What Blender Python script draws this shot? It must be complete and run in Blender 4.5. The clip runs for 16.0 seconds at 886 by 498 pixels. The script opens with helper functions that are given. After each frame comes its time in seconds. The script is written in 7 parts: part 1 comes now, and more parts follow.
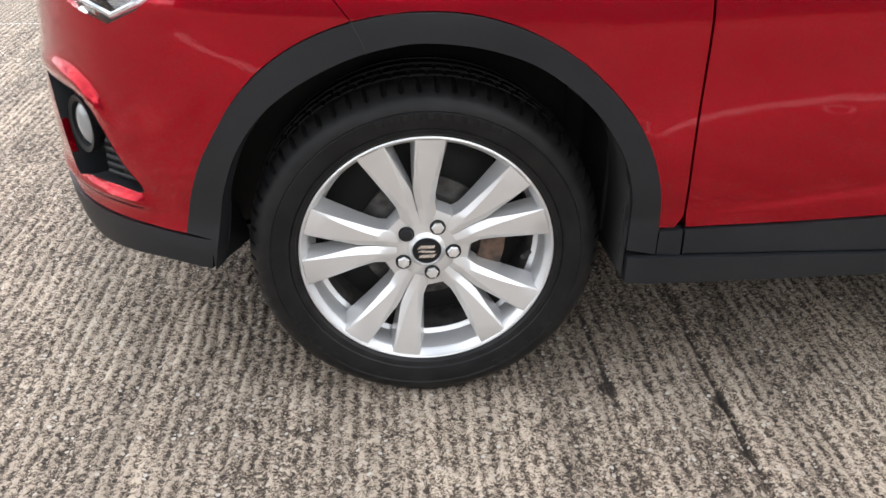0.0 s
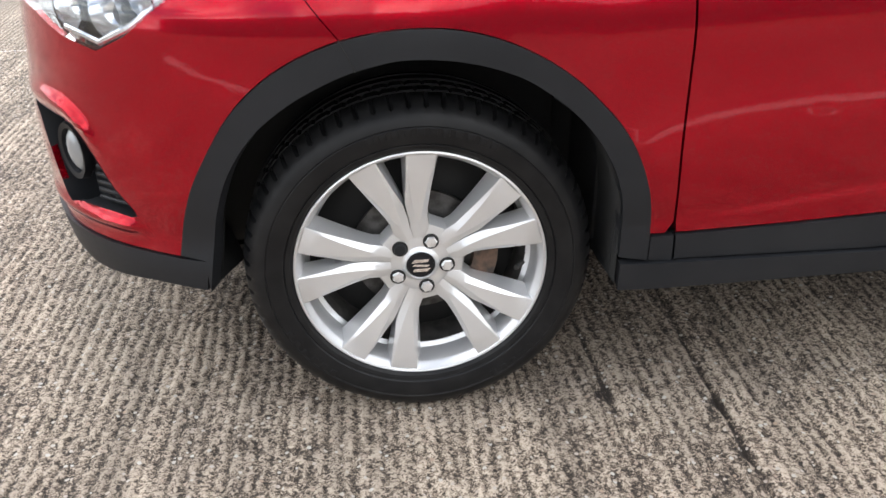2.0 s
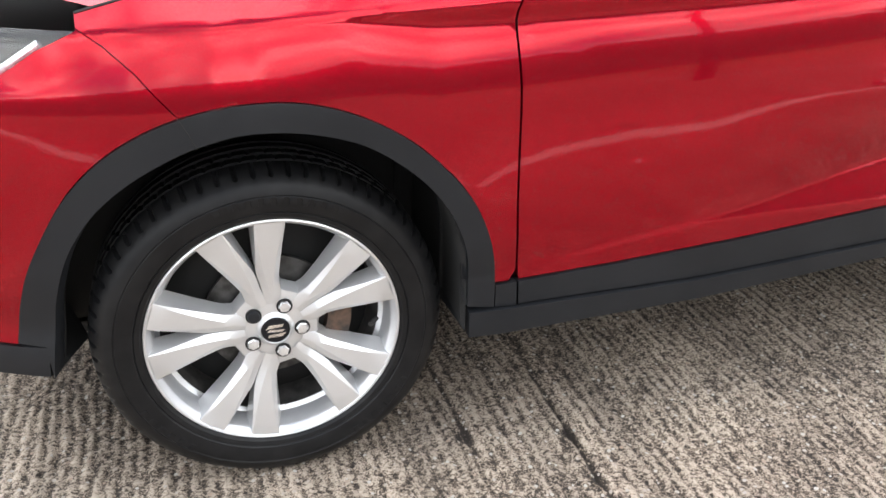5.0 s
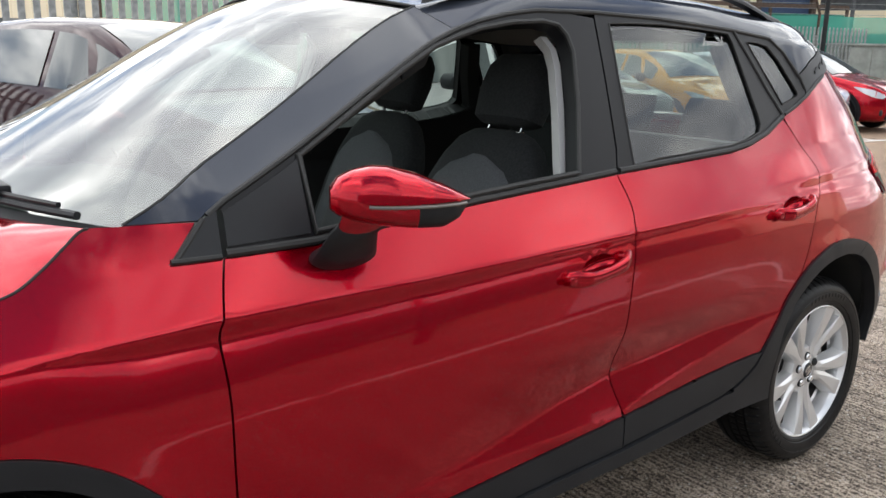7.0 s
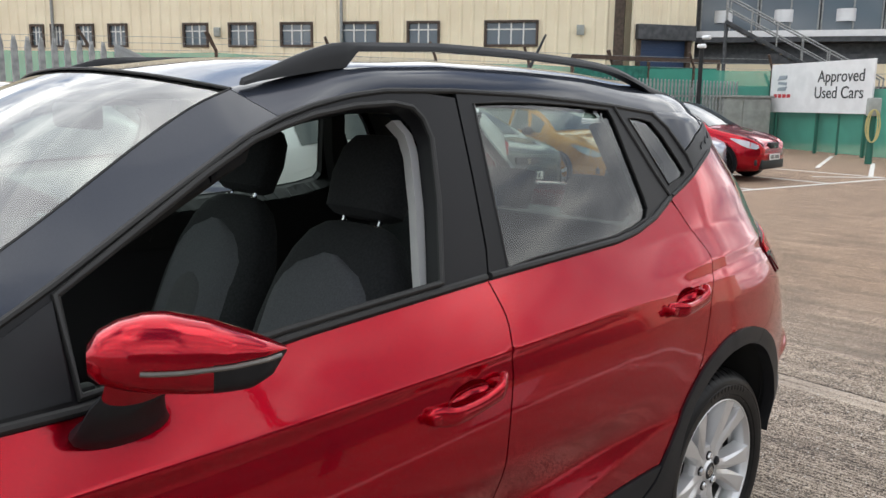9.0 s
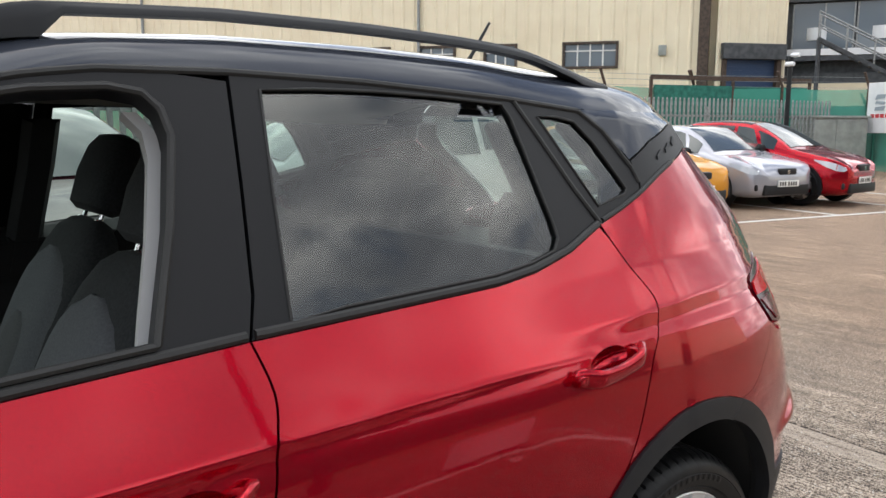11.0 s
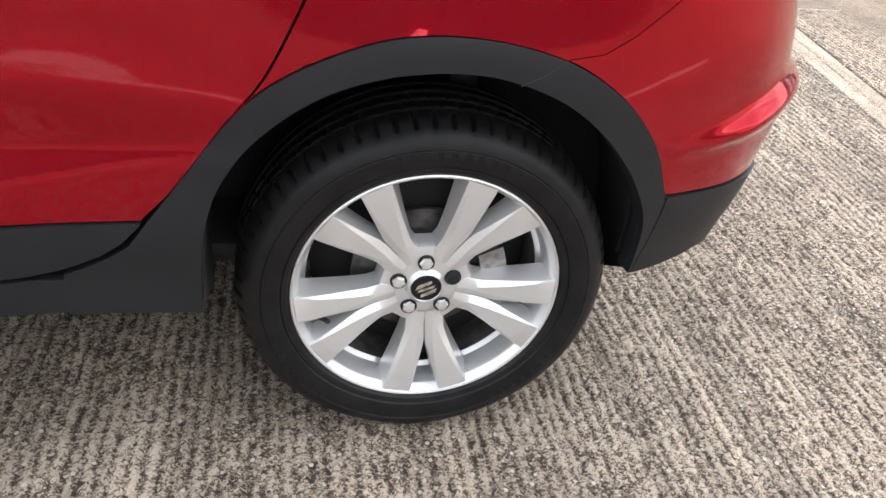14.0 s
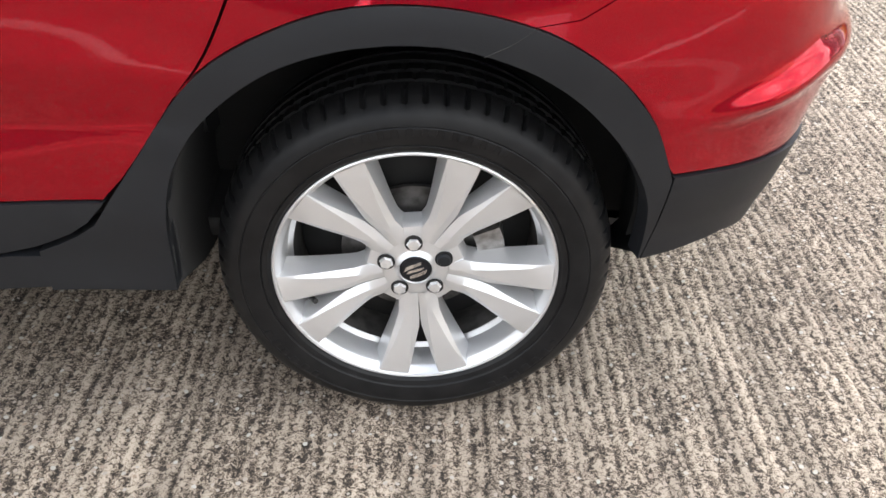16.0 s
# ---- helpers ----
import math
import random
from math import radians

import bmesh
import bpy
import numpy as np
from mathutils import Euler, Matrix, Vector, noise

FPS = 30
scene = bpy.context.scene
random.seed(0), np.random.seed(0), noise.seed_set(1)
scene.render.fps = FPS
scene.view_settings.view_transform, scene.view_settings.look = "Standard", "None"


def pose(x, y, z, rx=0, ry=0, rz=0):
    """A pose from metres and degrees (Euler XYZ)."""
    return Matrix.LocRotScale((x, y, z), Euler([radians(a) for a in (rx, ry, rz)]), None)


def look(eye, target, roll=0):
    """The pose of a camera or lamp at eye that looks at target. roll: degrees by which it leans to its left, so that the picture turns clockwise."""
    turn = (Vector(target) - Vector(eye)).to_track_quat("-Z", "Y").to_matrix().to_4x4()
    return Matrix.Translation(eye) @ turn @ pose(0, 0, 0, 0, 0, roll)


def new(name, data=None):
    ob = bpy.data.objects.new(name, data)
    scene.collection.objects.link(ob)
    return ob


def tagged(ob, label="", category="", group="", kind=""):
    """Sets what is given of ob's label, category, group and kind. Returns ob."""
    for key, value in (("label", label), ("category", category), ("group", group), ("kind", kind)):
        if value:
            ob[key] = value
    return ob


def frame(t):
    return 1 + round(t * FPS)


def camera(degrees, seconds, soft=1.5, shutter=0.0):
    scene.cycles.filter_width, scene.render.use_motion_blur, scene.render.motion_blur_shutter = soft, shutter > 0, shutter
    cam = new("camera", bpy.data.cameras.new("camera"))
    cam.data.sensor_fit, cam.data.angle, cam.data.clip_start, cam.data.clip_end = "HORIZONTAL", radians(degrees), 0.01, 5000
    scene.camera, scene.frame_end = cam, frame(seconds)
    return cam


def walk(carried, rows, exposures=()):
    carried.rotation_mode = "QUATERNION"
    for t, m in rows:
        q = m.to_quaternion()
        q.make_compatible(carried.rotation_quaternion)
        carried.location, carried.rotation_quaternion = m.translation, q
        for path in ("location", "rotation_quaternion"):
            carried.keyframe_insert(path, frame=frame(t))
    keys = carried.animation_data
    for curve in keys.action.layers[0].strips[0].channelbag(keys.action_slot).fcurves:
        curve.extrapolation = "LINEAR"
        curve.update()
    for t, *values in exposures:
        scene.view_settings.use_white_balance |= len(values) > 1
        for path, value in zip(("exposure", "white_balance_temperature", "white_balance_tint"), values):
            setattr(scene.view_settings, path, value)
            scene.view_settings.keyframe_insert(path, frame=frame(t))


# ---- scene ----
cam = camera(56.3, 16.0)
PATH = [
    (0, (-0.082, -1.321, 1.092), (0.063, 0.408, 0.098), 1.0),
    (0.5, (-0.085, -1.325, 1.092), (0.041, 0.425, 0.132), 1.3),
    (1, (-0.094, -1.325, 1.097), (0.036, 0.437, 0.16), 1.2),
    (1.5, (-0.1, -1.329, 1.095), (0.053, 0.428, 0.152), -0.0),
    (2, (-0.093, -1.327, 1.099), (0.082, 0.414, 0.13), -0.6),
    (2.5, (-0.097, -1.322, 1.101), (0.077, 0.413, 0.12), -0.9),
    (3, (-0.103, -1.33, 1.095), (0.068, 0.406, 0.117), -1.2),
    (3.2, (-0.099, -1.329, 1.095), (0.069, 0.405, 0.112), -1.4),
    (5.3, (-0.107, -1.337, 1.191), (0.558, 0.344, 0.336), 0.7),
    (5.5, (-0.111, -1.323, 1.213), (0.642, 0.346, 0.409), 0.4),
    (6, (-0.101, -1.312, 1.273), (0.847, 0.314, 0.596), 0.4),
    (6.5, (-0.094, -1.329, 1.33), (1.002, 0.253, 0.786), 1.0),
    (7, (-0.085, -1.335, 1.375), (1.102, 0.205, 0.907), 1.1),
    (7.5, (-0.068, -1.327, 1.411), (1.182, 0.174, 0.984), 0.7),
    (8, (0.013, -1.275, 1.425), (1.324, 0.183, 1.031), 0.6),
    (8.5, (0.127, -1.204, 1.453), (1.481, 0.22, 1.078), 1.2),
    (9, (0.241, -1.117, 1.451), (1.627, 0.283, 1.102), 0.8),
    (9.2, (0.288, -1.084, 1.444), (1.687, 0.306, 1.11), 0.5),
    (11.3, (1.154, -1.06, 1.391), (2.332, 0.529, 1.093), 1.0),
    (11.5, (1.251, -1.073, 1.391), (2.386, 0.537, 1.045), 1.9),
    (12, (1.505, -1.089, 1.342), (2.542, 0.555, 0.869), 2.8),
    (12.5, (1.77, -1.078, 1.271), (2.73, 0.535, 0.582), 3.5),
    (13, (1.967, -1.066, 1.227), (2.745, 0.543, 0.329), 4.2),
    (13.5, (2.182, -1.127, 1.194), (2.727, 0.491, 0.154), 6.3),
    (14, (2.319, -1.125, 1.177), (2.7, 0.503, 0.08), 6.8),
    (14.5, (2.439, -1.031, 1.167), (2.7, 0.59, 0.024), 7.0),
    (15, (2.522, -1.026, 1.17), (2.634, 0.582, -0.015), 5.7),
    (15.5, (2.56, -1.045, 1.179), (2.614, 0.546, -0.032), 3.0),
    (16, (2.579, -1.054, 1.183), (2.626, 0.538, -0.027), 1.3),
]
walk(cam, [(t, look(eye, target, roll)) for t, eye, target, roll in PATH], exposures=[(0, 0.84), (3, 0.9), (5.5, 1.18), (6, 1.13), (6.5, 0.66), (7, 0.27), (8, -0.06), (9, -0.02), (11.5, 0.1), (12.5, 0.06), (13.5, 0.80), (14.5, 0.92), (16, 1.03)])

# ---- world and sun: bright broken cloud ----
world = bpy.data.worlds.new("world")
scene.world = world
world.use_nodes = True
_n, _l = world.node_tree.nodes, world.node_tree.links
SUN_ELEVATION, SUN_AZIMUTH = radians(60), radians(15)  # azimuth clockwise from +y

_way = Vector((math.sin(SUN_AZIMUTH) * math.cos(SUN_ELEVATION), math.cos(SUN_AZIMUTH) * math.cos(SUN_ELEVATION), math.sin(SUN_ELEVATION)))


def wnode(kind, **values):
    node = _n.new(kind)
    for key, value in values.items():
        setattr(node, key, value)
    return node


sky = wnode("ShaderNodeTexSky", sky_type="NISHITA", sun_disc=False, sun_elevation=SUN_ELEVATION, sun_rotation=SUN_AZIMUTH, air_density=1.0, dust_density=1.5)
coord = wnode("ShaderNodeTexCoord")
sep = wnode("ShaderNodeSeparateXYZ")
_l.new(coord.outputs["Generated"], sep.inputs[0])
# clouds lie on a flat layer: direction divided by its height
up = wnode("ShaderNodeMath", operation="MAXIMUM")
_l.new(sep.outputs["Z"], up.inputs[0])
up.inputs[1].default_value = 0.0
lift = wnode("ShaderNodeMath", operation="ADD")
_l.new(up.outputs[0], lift.inputs[0])
lift.inputs[1].default_value = 0.22
flat = wnode("ShaderNodeVectorMath", operation="DIVIDE")
join = wnode("ShaderNodeCombineXYZ")
for k in range(3):
    _l.new(lift.outputs[0], join.inputs[k])
_l.new(coord.outputs["Generated"], flat.inputs[0])
_l.new(join.outputs[0], flat.inputs[1])
cloud = wnode("ShaderNodeTexNoise")
cloud.inputs["Scale"].default_value = 1.5
cloud.inputs["Detail"].default_value = 9
cloud.inputs["Roughness"].default_value = 0.6
cloud.inputs["Distortion"].default_value = 0.5
_l.new(flat.outputs[0], cloud.inputs["Vector"])
cover = wnode("ShaderNodeMapRange", interpolation_type="SMOOTHSTEP")
cover.inputs["From Min"].default_value, cover.inputs["From Max"].default_value = 0.36, 0.5
_l.new(cloud.outputs["Fac"], cover.inputs["Value"])
thick = wnode("ShaderNodeTexNoise")
thick.inputs["Scale"].default_value = 3.0
thick.inputs["Detail"].default_value = 7
thick.inputs["Roughness"].default_value = 0.5
_l.new(flat.outputs[0], thick.inputs["Vector"])
shade = wnode("ShaderNodeValToRGB")
shade.color_ramp.elements[0].position, shade.color_ramp.elements[0].color = 0.36, (4.6, 4.8, 5.2, 1)
shade.color_ramp.elements[1].position, shade.color_ramp.elements[1].color = 0.68, (16.0, 16.0, 15.8, 1)
for _at, _tone in ((0.49, (7.0, 7.2, 7.5, 1)), (0.59, (11.0, 11.1, 11.0, 1))):
    shade.color_ramp.elements.new(_at).color = _tone
_l.new(thick.outputs["Fac"], shade.inputs[0])
# cloud is brighter towards the sun behind it
facing = wnode("ShaderNodeVectorMath", operation="DOT_PRODUCT")
_l.new(coord.outputs["Generated"], facing.inputs[0])
facing.inputs[1].default_value = _way
glow = wnode("ShaderNodeMapRange", interpolation_type="SMOOTHERSTEP")
glow.inputs["From Min"].default_value, glow.inputs["From Max"].default_value = -0.1, 1.0
glow.inputs["To Min"].default_value, glow.inputs["To Max"].default_value = 1.12, 1.9
_l.new(facing.outputs["Value"], glow.inputs["Value"])
bright = wnode("ShaderNodeVectorMath", operation="SCALE")
_l.new(shade.outputs[0], bright.inputs[0])
_l.new(glow.outputs[0], bright.inputs["Scale"])
mix = wnode("ShaderNodeMixRGB")
_l.new(cover.outputs[0], mix.inputs[0])
_l.new(sky.outputs[0], mix.inputs[1])
_l.new(bright.outputs[0], mix.inputs[2])
_n["Background"].inputs["Strength"].default_value = 0.155
_l.new(mix.outputs[0], _n["Background"].inputs["Color"])

sun = new("sun", bpy.data.lights.new("sun", "SUN"))
sun.data.energy, sun.data.angle, sun.data.color = 0.22, radians(50), (1.0, 0.95, 0.87)
sun.matrix_world = look(_way * 60, (0, 0, 0))

# ---- materials ----
def material(name, colour=(0.5, 0.5, 0.5), rough=0.5, metal=0.0, **extra):
    m = bpy.data.materials.new(name)
    m.use_nodes = True
    b = m.node_tree.nodes["Principled BSDF"]
    b.inputs["Base Color"].default_value = (*colour, 1)
    b.inputs["Roughness"].default_value = rough
    b.inputs["Metallic"].default_value = metal
    for key, value in extra.items():
        b.inputs[key.replace("_", " ")].default_value = value
    return m


def speckle(m, scale, dark, light, low=0.35, high=0.65, detail=4, into="Base Color", coords="Object"):
    """Noise between two values on an input of the surface."""
    t = m.node_tree
    b = t.nodes["Principled BSDF"]
    c = t.nodes.new("ShaderNodeTexCoord")
    n = t.nodes.new("ShaderNodeTexNoise")
    n.inputs["Scale"].default_value, n.inputs["Detail"].default_value = scale, detail
    r = t.nodes.new("ShaderNodeValToRGB")
    r.color_ramp.elements[0].position, r.color_ramp.elements[1].position = low, high
    lift3 = lambda v: (*v, 1) if isinstance(v, tuple) else (v, v, v, 1)
    r.color_ramp.elements[0].color, r.color_ramp.elements[1].color = lift3(dark), lift3(light)
    t.links.new(c.outputs[coords], n.inputs["Vector"])
    t.links.new(n.outputs["Fac"], r.inputs[0])
    t.links.new(r.outputs[0], b.inputs[into])
    return m


def grain(m, scale, strength, distance=0.001, detail=3):
    """Fine relief from noise."""
    t = m.node_tree
    c = t.nodes.new("ShaderNodeTexCoord")
    n = t.nodes.new("ShaderNodeTexNoise")
    n.inputs["Scale"].default_value, n.inputs["Detail"].default_value = scale, detail
    k = t.nodes.new("ShaderNodeBump")
    k.inputs["Strength"].default_value, k.inputs["Distance"].default_value = strength, distance
    t.links.new(c.outputs["Object"], n.inputs["Vector"])
    t.links.new(n.outputs["Fac"], k.inputs["Height"])
    t.links.new(k.outputs[0], t.nodes["Principled BSDF"].inputs["Normal"])
    return m


def car_paint(name, colour, dark, flake=0.35, rough=0.17):
    m = material(name, colour, rough, flake, Coat_Weight=1.0, Coat_Roughness=0.02, Coat_IOR=1.36, Specular_IOR_Level=0.0)
    speckle(m, 900, dark, colour, 0.3, 0.7, 2)
    # orange peel in the lacquer
    grain(m, 140, 0.2, 0.00016, 1)
    t = m.node_tree
    bump = next(n for n in t.nodes if n.bl_idname == "ShaderNodeBump")
    t.links.new(bump.outputs[0], t.nodes["Principled BSDF"].inputs["Coat Normal"])
    return m


RED = car_paint("red_metallic_paint", (0.41, 0.0010, 0.014), (0.30, 0.0008, 0.010), 0.76)
ROOF_GREY = car_paint("dark_grey_metallic_paint", (0.036, 0.041, 0.055), (0.026, 0.030, 0.041), 0.35, 0.42)
PLASTIC = grain(speckle(material("black_grained_plastic", (0.0115, 0.0125, 0.0148), 0.5, 0.0, Specular_IOR_Level=0.3), 6, (0.0095, 0.0105, 0.0128), (0.014, 0.015, 0.0175)), 900, 0.25, 0.0006)
TRIM = grain(material("satin_black_trim", (0.010, 0.0102, 0.012), 0.4, 0.0, Specular_IOR_Level=0.22), 1200, 0.08, 0.0003)
RUBBER = material("black_rubber_seal", (0.012, 0.012, 0.012), 0.6)
TYRE = grain(speckle(material("tyre_rubber", (0.009, 0.009, 0.0098), 0.42, 0.0, Specular_IOR_Level=0.2), 30, (0.007, 0.007, 0.0077), (0.012, 0.012, 0.0125)), 400, 0.2, 0.0006)
ALLOY = grain(material("silver_painted_alloy", (0.71, 0.715, 0.725), 0.37, 0.66, Coat_Weight=0.35, Coat_Roughness=0.12), 1500, 0.05, 0.0002)
# one dark colour holds both brake dust and the shade deep in the wheel
DUST_SHADE = speckle(material("dusty_shaded_alloy", (0.05, 0.048, 0.046), 0.6, 0.3), 40, (0.03, 0.029, 0.028), (0.08, 0.076, 0.072))
BOLT = material("bright_zinc", (0.82, 0.83, 0.84), 0.22, 0.7)
CHROME = material("polished_chrome", (0.75, 0.75, 0.76), 0.08, 1.0)
DISC = speckle(material("dark_brake_steel", (0.07, 0.068, 0.066), 0.5, 0.6), 50, (0.04, 0.038, 0.036), (0.10, 0.097, 0.094))
STEEL = speckle(material("dull_steel", (0.3, 0.29, 0.28), 0.45, 0.9), 60, (0.2, 0.19, 0.18), (0.36, 0.35, 0.34))
IRON = speckle(material("rusty_cast_iron", (0.1, 0.07, 0.05), 0.75, 0.3), 40, (0.05, 0.04, 0.035), (0.16, 0.1, 0.07))
BLACK = material("black_void_plastic", (0.008, 0.008, 0.008), 0.75)
LINER = grain(material("wheel_arch_felt", (0.02, 0.02, 0.02), 0.95), 500, 0.4, 0.001)
CLOTH = grain(speckle(material("charcoal_seat_cloth", (0.016, 0.017, 0.019), 0.95), 160, (0.011, 0.012, 0.013), (0.022, 0.023, 0.026)), 700, 0.5, 0.001)
CLOTH_GREY = grain(speckle(material("grey_seat_cloth", (0.075, 0.077, 0.086), 0.95), 220, (0.064, 0.066, 0.074), (0.088, 0.09, 0.10)), 800, 0.5, 0.001)
CLOTH_INSERT = grain(speckle(material("mid_grey_seat_cloth", (0.058, 0.059, 0.063), 0.95), 220, (0.05, 0.051, 0.055), (0.068, 0.069, 0.073)), 800, 0.5, 0.001)
CABIN = grain(material("black_cabin_plastic", (0.014, 0.014, 0.015), 0.65), 700, 0.2, 0.0006)
HEADLINER = grain(material("light_grey_headliner", (0.33, 0.33, 0.32), 0.9), 600, 0.3, 0.0006)
SEAM_GREY = material("grey_pillar_trim", (0.42, 0.42, 0.42), 0.6)
INDICATOR = material("smoked_indicator_lens", (0.1, 0.09, 0.08), 0.1, 0.0, Coat_Weight=0.5)
TAIL_RED = material("red_tail_lens", (0.46, 0.002, 0.008), 0.15, 0.0, Specular_IOR_Level=0.08)
TAIL_DARK = material("dark_tail_lens", (0.05, 0.002, 0.006), 0.15, 0.0, Specular_IOR_Level=0.12)
TAIL_CLEAR = material("clear_tail_lens", (0.13, 0.008, 0.014), 0.15, 0.0, Specular_IOR_Level=0.15)
LAMP_WHITE = material("headlamp_reflector", (0.75, 0.77, 0.8), 0.12, 0.9)
FOG_GLASS = material("fog_lamp_glass", (0.30, 0.31, 0.32), 0.12, 0.3)
PLATE_WHITE = material("plate_white", (0.75, 0.75, 0.72), 0.4)
PLATE_INK = material("plate_bars", (0.02, 0.02, 0.02), 0.5)


def glass(name, tint, base=0.085, rough=0.0):
    """Thin glass: mirror by Fresnel over clear, tinted transparency."""
    m = bpy.data.materials.new(name)
    m.use_nodes = True
    t = m.node_tree
    t.nodes.remove(t.nodes["Principled BSDF"])
    clear = t.nodes.new("ShaderNodeBsdfTransparent")
    clear.inputs[0].default_value = (*tint, 1)
    gloss = t.nodes.new("ShaderNodeBsdfGlossy")
    gloss.inputs["Roughness"].default_value = rough
    facing = t.nodes.new("ShaderNodeLayerWeight")
    rise = t.nodes.new("ShaderNodeMath")
    rise.operation = "POWER"
    rise.inputs[1].default_value = 4.0
    t.links.new(facing.outputs["Facing"], rise.inputs[0])
    fres = t.nodes.new("ShaderNodeMath")
    fres.operation = "MULTIPLY_ADD"
    fres.inputs[1].default_value, fres.inputs[2].default_value = 1.0 - base, base
    t.links.new(rise.outputs[0], fres.inputs[0])
    both = t.nodes.new("ShaderNodeMixShader")
    t.links.new(fres.outputs[0], both.inputs[0])
    t.links.new(clear.outputs[0], both.inputs[1])
    t.links.new(gloss.outputs[0], both.inputs[2])
    t.links.new(both.outputs[0], t.nodes["Material Output"].inputs["Surface"])
    return m


GLASS = glass("side_window_glass", (0.52, 0.61, 0.57), 0.10)
SCREEN = glass("windscreen_glass", (0.66, 0.73, 0.68), 0.13)
LENS = glass("clear_lamp_lens", (0.93, 0.95, 0.96))


def concrete():
    """Tamped concrete, pale on its crests and darker between them, with small stones."""
    m = material("tamped_concrete", (0.3, 0.28, 0.25), 0.85)
    t = m.node_tree
    b = t.nodes["Principled BSDF"]
    N = t.nodes.new
    L = t.links.new
    geo = N("ShaderNodeNewGeometry")
    xyz = N("ShaderNodeSeparateXYZ")
    L(geo.outputs["Position"], xyz.inputs[0])
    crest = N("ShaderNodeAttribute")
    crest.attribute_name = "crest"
    fine = N("ShaderNodeTexNoise")
    fine.inputs["Scale"].default_value, fine.inputs["Detail"].default_value, fine.inputs["Roughness"].default_value = 135, 8, 0.72
    fine.inputs["Distortion"].default_value = 0.9
    L(geo.outputs["Position"], fine.inputs["Vector"])
    total = N("ShaderNodeMath")
    total.operation = "MULTIPLY_ADD"
    L(fine.outputs["Fac"], total.inputs[0])
    total.inputs[1].default_value = 4.0
    wave = N("ShaderNodeTexWave")
    wave.bands_direction = "X"
    wave.inputs["Scale"].default_value, wave.inputs["Distortion"].default_value, wave.inputs["Detail"].default_value = 11.85, 3.0, 2.0
    wave.inputs["Detail Scale"].default_value = 0.6
    L(geo.outputs["Position"], wave.inputs["Vector"])
    soft = N("ShaderNodeMath")
    soft.operation = "MULTIPLY_ADD"
    L(wave.outputs["Fac"], soft.inputs[0])
    soft.inputs[1].default_value, soft.inputs[2].default_value = 0.35, 0.12
    far = N("ShaderNodeMath")
    far.operation = "LESS_THAN"
    L(crest.outputs["Fac"], far.inputs[0])
    far.inputs[1].default_value = -1.5
    which = N("ShaderNodeMix")
    L(far.outputs[0], which.inputs["Factor"])
    L(crest.outputs["Fac"], which.inputs["A"])
    L(soft.outputs[0], which.inputs["B"])
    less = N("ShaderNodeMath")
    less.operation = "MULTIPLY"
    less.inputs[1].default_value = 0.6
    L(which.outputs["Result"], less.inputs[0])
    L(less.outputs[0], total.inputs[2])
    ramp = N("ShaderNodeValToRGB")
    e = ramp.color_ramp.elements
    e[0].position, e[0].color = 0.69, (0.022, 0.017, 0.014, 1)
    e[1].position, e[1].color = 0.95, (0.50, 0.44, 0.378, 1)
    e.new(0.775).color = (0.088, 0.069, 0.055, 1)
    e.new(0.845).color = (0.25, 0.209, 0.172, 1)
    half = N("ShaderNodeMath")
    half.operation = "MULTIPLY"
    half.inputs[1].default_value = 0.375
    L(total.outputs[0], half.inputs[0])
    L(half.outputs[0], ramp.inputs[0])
    blot = N("ShaderNodeTexNoise")
    blot.inputs["Scale"].default_value, blot.inputs["Detail"].default_value = 1.7, 5
    L(geo.outputs["Position"], blot.inputs["Vector"])
    tone = N("ShaderNodeValToRGB")
    tone.color_ramp.elements[0].position, tone.color_ramp.elements[0].color = 0.3, (0.78, 0.74, 0.7, 1)
    tone.color_ramp.elements[1].position, tone.color_ramp.elements[1].color = 0.7, (1.1, 1.06, 1.0, 1)
    L(blot.outputs["Fac"], tone.inputs[0])
    mul = N("ShaderNodeMixRGB")
    mul.blend_type = "MULTIPLY"
    mul.inputs[0].default_value = 1
    L(ramp.outputs[0], mul.inputs[1])
    L(tone.outputs[0], mul.inputs[2])
    # long streaks along the ridges
    squeeze = N("ShaderNodeVectorMath")
    squeeze.operation = "MULTIPLY"
    squeeze.inputs[1].default_value = (9.0, 0.7, 1.0)
    L(geo.outputs["Position"], squeeze.inputs[0])
    streak = N("ShaderNodeTexNoise")
    streak.inputs["Scale"].default_value, streak.inputs["Detail"].default_value = 1.0, 4
    L(squeeze.outputs[0], streak.inputs["Vector"])
    lines = N("ShaderNodeValToRGB")
    lines.color_ramp.elements[0].position, lines.color_ramp.elements[0].color = 0.34, (0.70, 0.69, 0.68, 1)
    lines.color_ramp.elements[1].position, lines.color_ramp.elements[1].color = 0.62, (1.12, 1.11, 1.10, 1)
    L(streak.outputs["Fac"], lines.inputs[0])
    mul0 = mul
    mul = N("ShaderNodeMixRGB")
    mul.blend_type = "MULTIPLY"
    mul.inputs[0].default_value = 1
    L(mul0.outputs[0], mul.inputs[1])
    L(lines.outputs[0], mul.inputs[2])
    stone = N("ShaderNodeTexVoronoi")
    stone.inputs["Scale"].default_value = 95
    L(geo.outputs["Position"], stone.inputs["Vector"])
    pick = N("ShaderNodeSeparateColor")
    L(stone.outputs["Color"], pick.inputs[0])
    near = N("ShaderNodeMath")
    near.operation = "LESS_THAN"
    L(stone.outputs["Distance"], near.inputs[0])
    near.inputs[1].default_value = 0.42
    rare = N("ShaderNodeMath")
    rare.operation = "GREATER_THAN"
